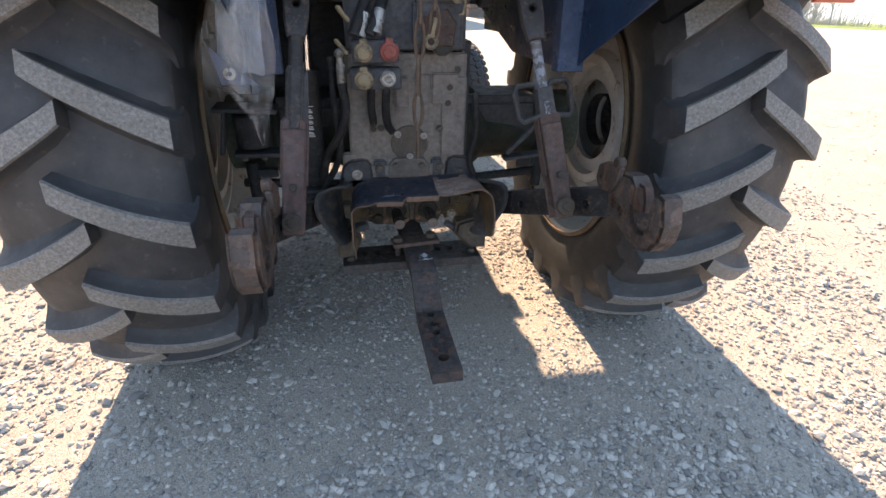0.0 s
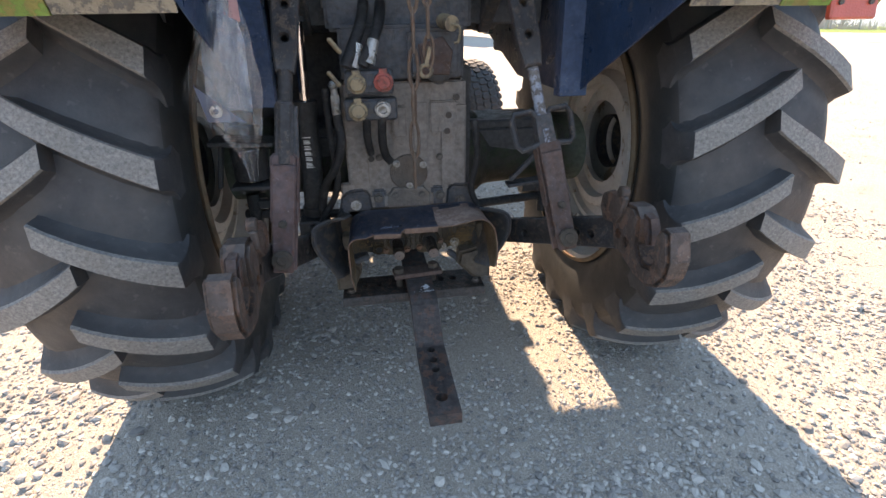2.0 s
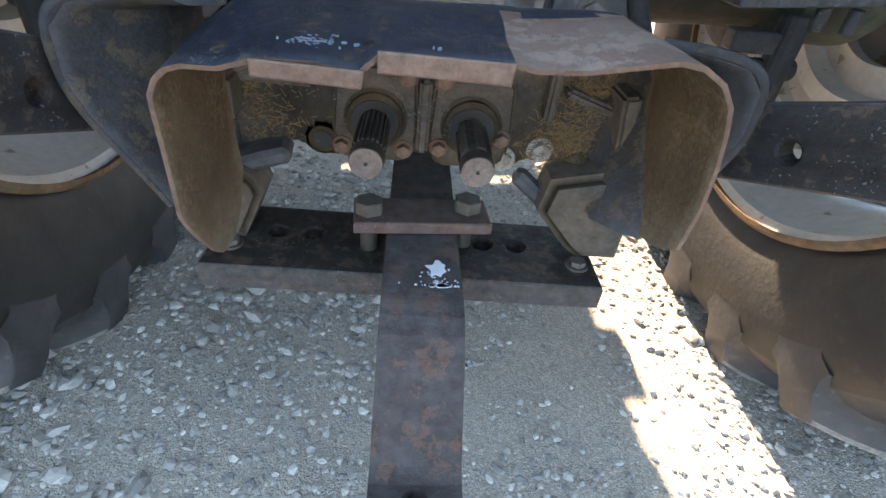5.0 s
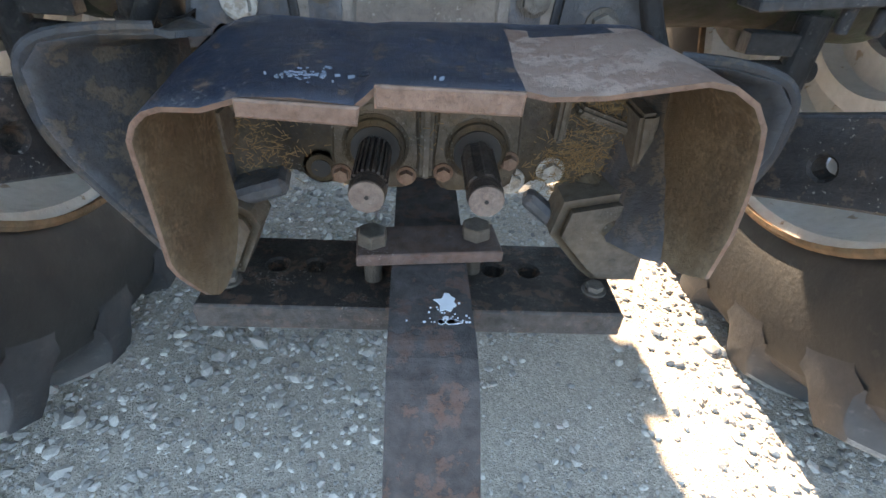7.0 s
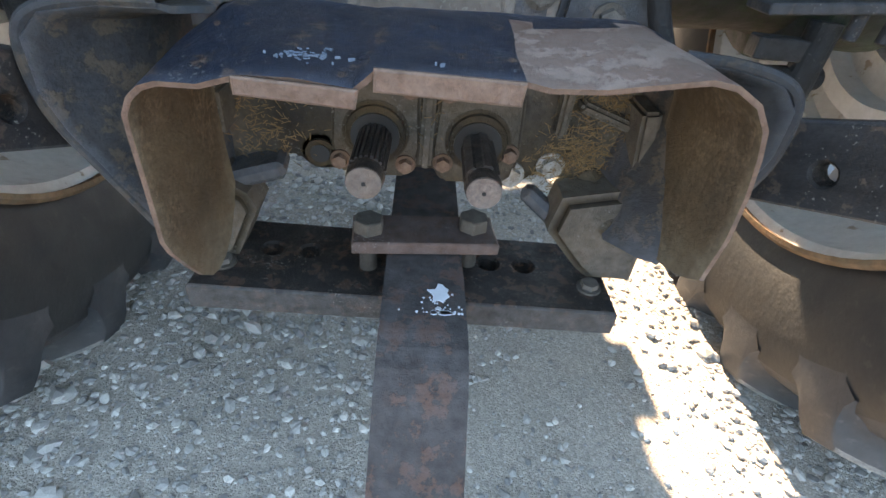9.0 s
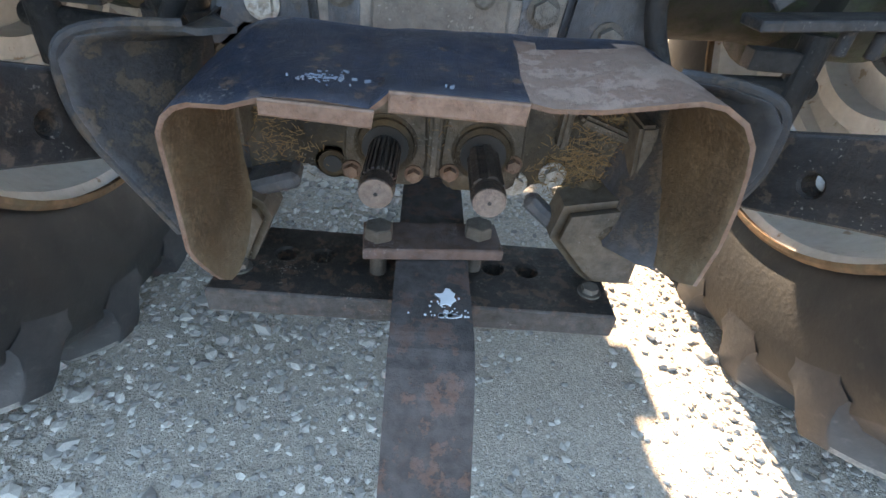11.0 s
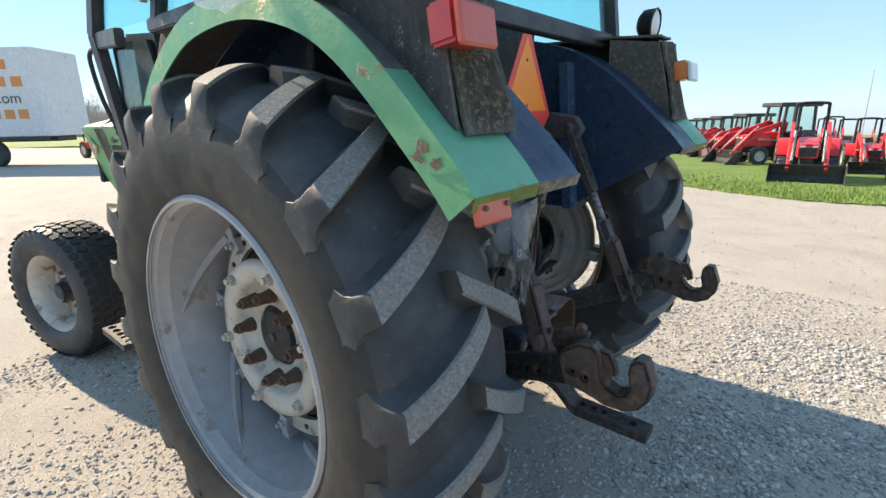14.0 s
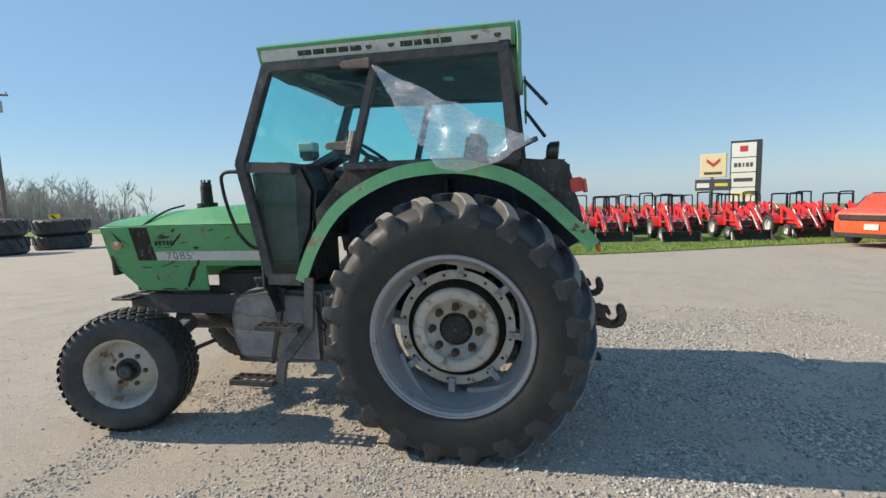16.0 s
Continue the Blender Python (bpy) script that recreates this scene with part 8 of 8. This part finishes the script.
mast = thing("radio_mast", "thin far radio mast", "mast", (161, 3.5, 0))
bm = B()
cyl(bm, (0, 0, 0), (0, 0, 16), 0.12, 0.06, n=6)
part("mast_shaft", bm, M_SILVER, mast)

trailer = thing("box_trailer", "white box trailer with orange printed bars", "trailer", (4.2, 22.3, 0))
tdir = Vector((-2.1, 2.45, 0)).normalized()
ang = math.degrees(math.atan2(tdir.y, tdir.x))
trailer.rotation_euler = (0, 0, radians(ang))
M_TRAILER = worn("grimy_white_panel", (0.70, 0.71, 0.71), (0.55, 0.53, 0.50), 0.0, (0.5, 0.47, 0.42), 0.25, 0.4, 0.0, 2)
bm = B()
box(bm, (6.5, -1.25, 2.75), (13.0, 2.5, 3.2))
part("trailer_box", bm, M_TRAILER, trailer, bevel=0.03)
bm = B()
box(bm, (6.5, -1.25, 1.05), (12.6, 1.1, 0.22))
box(bm, (5.5, 0.0, 1.08), (11.0, 0.06, 0.12))
part("trailer_frame", bm, M_BUCKET, trailer)
for x in (2.3, 3.6):
    bm = B()
    lathe(bm, [(0.25, 0.14), (0.47, 0.15), (0.52, 0.10), (0.52, -0.10), (0.47, -0.15), (0.25, -0.14)], 24, Matrix.Translation((x, -0.16, 0.52)) @ Matrix.Rotation(radians(90), 4, "Z"))
    w_ = part("trailer_wheel", bm, M_TYRE, trailer, smooth=True)
    bm = B()
    lathe(bm, [(0.0, 0.10), (0.10, 0.11), (0.14, 0.04), (0.25, 0.12)], 20, Matrix.Translation((x, -0.16, 0.52)) @ Matrix.Rotation(radians(90), 4, "Z"))
    part("rim", bm, M_PALERIM, w_, smooth=True)
M_ORANGEPRINT = plain("orange_print", (0.70, 0.28, 0.08), 0.5, 0, 0.05)
for x, z, wd, hh, mm in ((1.25, 3.75, 0.5, 0.34, M_ORANGEPRINT), (2.1, 3.75, 0.5, 0.34, M_ORANGEPRINT), (0.75, 3.15, 0.40, 0.36, M_ORANGEPRINT), (1.35, 3.15, 0.40, 0.36, M_ORANGEPRINT), (1.95, 3.15, 0.40, 0.36, M_ORANGEPRINT), (0.75, 1.98, 0.36, 0.34, M_ORANGEPRINT), (1.25, 1.98, 0.36, 0.34, M_ORANGEPRINT), (1.8, 1.98, 0.4, 0.34, M_ORANGEPRINT), (4.2, 3.4, 1.8, 0.5, M_ORANGEPRINT)):
    bm = B()
    box(bm, (x, 0.004, z), (wd, 0.006, hh))
    part("printed_bar", bm, mm, trailer)
text_on(".com", 0.55, plane_m((1.25, 0.008, 2.55), (-1, 0, 0), (0, 0, 1)), M_DECALBLACK, trailer, "trailer_word", 1.0)


def stack(x, y, count, r):
    for i in range(count):
        t = thing("spare_tyre", "worn black tractor tyre stacked flat in the yard", "tyre", (x, y, 0.78 * i), "stacked tyres")
        bm = B()
        lathe(bm, [(r * 0.55, -0.30), (r * 0.7, -0.385), (r * 0.9, -0.37), (r, -0.27), (r, 0.27), (r * 0.9, 0.37), (r * 0.7, 0.385), (r * 0.55, 0.30)], 40, Matrix.Translation((0, 0, 0.39)) @ Matrix.Rotation(radians(90), 4, "Y"))
        casing = part("casing", bm, M_TYRE, t, smooth=True)
        bm = B()
        for k in range(18):
            m = Matrix.Translation((0, 0, 0.39)) @ Matrix.Rotation(2 * math.pi * k / 18, 4, "Z")
            box(bm, m @ Vector((r, 0, 0.12)), (0.07, 0.10, 0.46), m.to_3x3().to_4x4() @ Matrix.Rotation(radians(30), 4, "X"))
        part("tread", bm, M_TYRE, t)


stack(17.35, 23.45, 2, 1.2), stack(13.4, 22.6, 2, 1.2)
wall = thing("timber_wall", "stacked weathered timber baulks at the yard's edge", "wall", (7.1, 26.3, 0))
wall.rotation_euler = (0, 0, radians(19))
for i in range(3):
    for j in range(4):
        bm = B()
        box(bm, (-1.0 + 2.05 * j + 0.08 * i - (0.5 if j == 3 else 0), 0, 0.24 + 0.47 * i), (1.0 if j == 3 else 2.0, 0.40, 0.44))
        part("baulk", bm, M_POLE, wall, bevel=0.02)
for x, y, h in ((8.3, 30.0, 200), (6.2, 29.4, 190), (10.8, 31.5, 185)):
    copy_thing(open_kind, face(x - 0.3, y, h, 0.86))
green_kind = loader_tractor("old green tractor with a canopy roof, parked in the yard", True, 1.2, False, M_GREENHOUSE)
green_kind.matrix_world = face(14.2, 34.8, 125) @ Matrix.Diagonal((1.2, 1.2, 1.2, 1))

# ---- yellow bend sign beyond the tyres ----
bend = thing("bend_sign", "yellow square road sign with a black chevron", "sign", (31.9, 45.2, 0))
bm = B()
box(bm, (0, 0, 0.75), (0.08, 0.08, 1.5))
part("post", bm, M_POLE, bend)
bm = B()
box(bm, (0, 0, 1.9), (0.03, 0.85, 0.95))
plate = part("sign_plate", bm, plain("yellow_sign_film", (0.75, 0.52, 0.03), 0.4, 0, 0.05), bend, bevel=0.006)
bm = B()
slab(bm, [(-0.12, -0.38), (0.16, 0.0), (-0.12, 0.38), (-0.34, 0.38), (-0.06, 0.0), (-0.34, -0.38)], plane_m((-0.022, 0, 1.9), (0, -1, 0), (0, 0, 1)), 0.004)
part("chevron", bm, M_STICKER, plate)
bend.rotation_euler = (0, 0, radians(50))

# ---- car at the end of the row ----
car = thing("car", "orange-red car parked with its tail towards the yard", "car", (11.6, -8.6, 0))
car.rotation_euler = (0, 0, radians(-50))
bm = B()
shape = [(0.0, 0.30), (-0.02, 0.62), (0.05, 0.95), (0.30, 1.02), (1.05, 1.06), (1.75, 1.42), (2.9, 1.42), (3.6, 1.05), (4.7, 0.92), (4.85, 0.70), (4.85, 0.32)]
slab(bm, shape, plane_m((0, 0.90, 0), (1, 0, 0), (0, 0, 1)), 1.80)
part("body", bm, M_REDOR, car, "orange-red body", bevel=0.06, seg=3, smooth=True)
bm = B()
box(bm, (-0.03, 0, 0.83), (0.05, 1.55, 0.14))
part("tail_lamp_band", bm, M_BUCKET, car, "dark tail lamp band", bevel=0.01)
bm = B()
box(bm, (-0.04, 0, 0.34), (0.08, 1.7, 0.12))
part("bumper", bm, M_BUCKET, car, bevel=0.02)
bm = B()
box(bm, (-0.035, 0.0, 0.58), (0.012, 0.32, 0.16))
part("number_plate", bm, M_LAMPGLASS, car)
bm = B()
slab(bm, [(1.15, 1.08), (1.72, 1.37), (2.9, 1.37), (3.4, 1.09)], plane_m((0, 0.906, 0), (1, 0, 0), (0, 0, 1)), 1.812)
part("window_band", bm, M_BUCKET, car)
for x in (0.95, 3.85):
    for y in (-0.80, 0.80):
        bm = B()
        lathe(bm, [(0.0, -0.11), (0.22, -0.11), (0.30, -0.12), (0.34, -0.08), (0.34, 0.08), (0.30, 0.12), (0.22, 0.11), (0.0, 0.11)], 24, Matrix.Translation((x, y, 0.34)) @ Matrix.Rotation(radians(90), 4, "Z"))
        part("wheel", bm, M_TYRE, car, smooth=True)

# ---- far bare woods ----
def woods():
    g = random.Random(17)
    v, f = [], []

    def twig(a, b, r0, r1):
        d = (b - a).normalized()
        s1 = d.orthogonal().normalized()
        s2 = d.cross(s1)
        q = len(v)
        for p, r in ((a, r0), (b, r1)):
            for k in range(3):
                t = 2 * math.pi * k / 3
                v.append(tuple(p + r * (math.cos(t) * s1 + math.sin(t) * s2)))
        for k in range(3):
            f.append((q + k, q + (k + 1) % 3, q + 3 + (k + 1) % 3, q + 3 + k))

    def grow(a, d, length, r, level):
        b = a + d * length
        twig(a, b, r, r * 0.55)
        if level:
            for _ in range(5 if level > 1 else 4):
                nd = (d + Vector((g.gauss(0, 0.5), g.gauss(0, 0.5), g.gauss(0.2, 0.25)))).normalized()
                grow(a + d * length * g.uniform(0.3, 1.0), nd, length * g.uniform(0.42, 0.7), max(r * 0.5, 0.045), level - 1)

    for i in range(520):
        t = 0.925 * (i + g.random()) / 520
        x = -70 + 205 * t + g.gauss(0, 4)
        y = 220 - 98 * t + g.gauss(0, 12)
        h = 5.6 * float(np.interp(t, (0.6, 0.74, 0.84, 0.925), (1.0, 1.3, 1.25, 0.45))) * g.uniform(0.75, 1.2)
        grow(Vector((x, y, dip(x, y) - 0.1)), Vector((g.gauss(0, 0.05), g.gauss(0, 0.05), 1)).normalized(), h, 0.17, 3)
    # Thin stems and brush between the trees.
    for i in range(15000):
        t = 0.94 * g.random() ** 1.1
        x, y = -70 + 205 * t + g.gauss(0, 5), 220 - 98 * t + g.gauss(0, 10)
        top = 9.5 * float(np.interp(t, (0.6, 0.74, 0.84, 0.925), (1.0, 1.25, 1.2, 0.22))) * g.uniform(0.3, 1.0)
        w, dx = g.uniform(0.05, 0.11), g.gauss(0, 0.6)
        q = len(v)
        z = dip(x, y) - 0.1
        v.extend([(x - w, y, z), (x + w, y, z), (x + dx + w * 0.4, y, z + top), (x + dx - w * 0.4, y, z + top)])
        f.append((q, q + 1, q + 2, q + 3))
    me = bpy.data.meshes.new("far_woods")
    me.from_pydata(v, [], f)
    # Branches are paled: distance haze is put into their grey.
    me.materials.append(plain("bare_grey_branches", (0.48, 0.44, 0.41), 0.95, 0, 0.2, 0.3))
    return new("far_woods", me)


tagged(woods(), "bare grey winter woods on the horizon", "woods", kind="stuff")

# ---- the yard round the tractor, turned by a little to fit the camera's view ----
TURN = Matrix.Translation((-3.3, -0.7, 0)) @ Matrix.Rotation(radians(-2.6), 4, "Z") @ Matrix.Translation((3.3, 0.7, 0))
for ob in [o for o in scene.collection.all_objects if o.parent is None and o not in (tractor, bag, flap, sun, cam)]:
    if ob.name not in ("ground", "gravel_stones", "loose_pebbles", "pebble_drift", "fine_gravel", "yard_gravel"):
        turn = 1.2 if ob.name == "utility_pole" else 3.1 if ob.name.startswith("spare_tyre") else 3.6 if ob.name == "box_trailer" else 0.0
        ob.matrix_basis = TURN @ (Matrix.Translation((-3.3, -0.7, 0)) @ Matrix.Rotation(radians(turn), 4, "Z") @ Matrix.Translation((3.3, 0.7, 0))) @ ob.matrix_basis
        if ob.type == "EMPTY":
            ob.location.z += dip(*ob.location[:2])
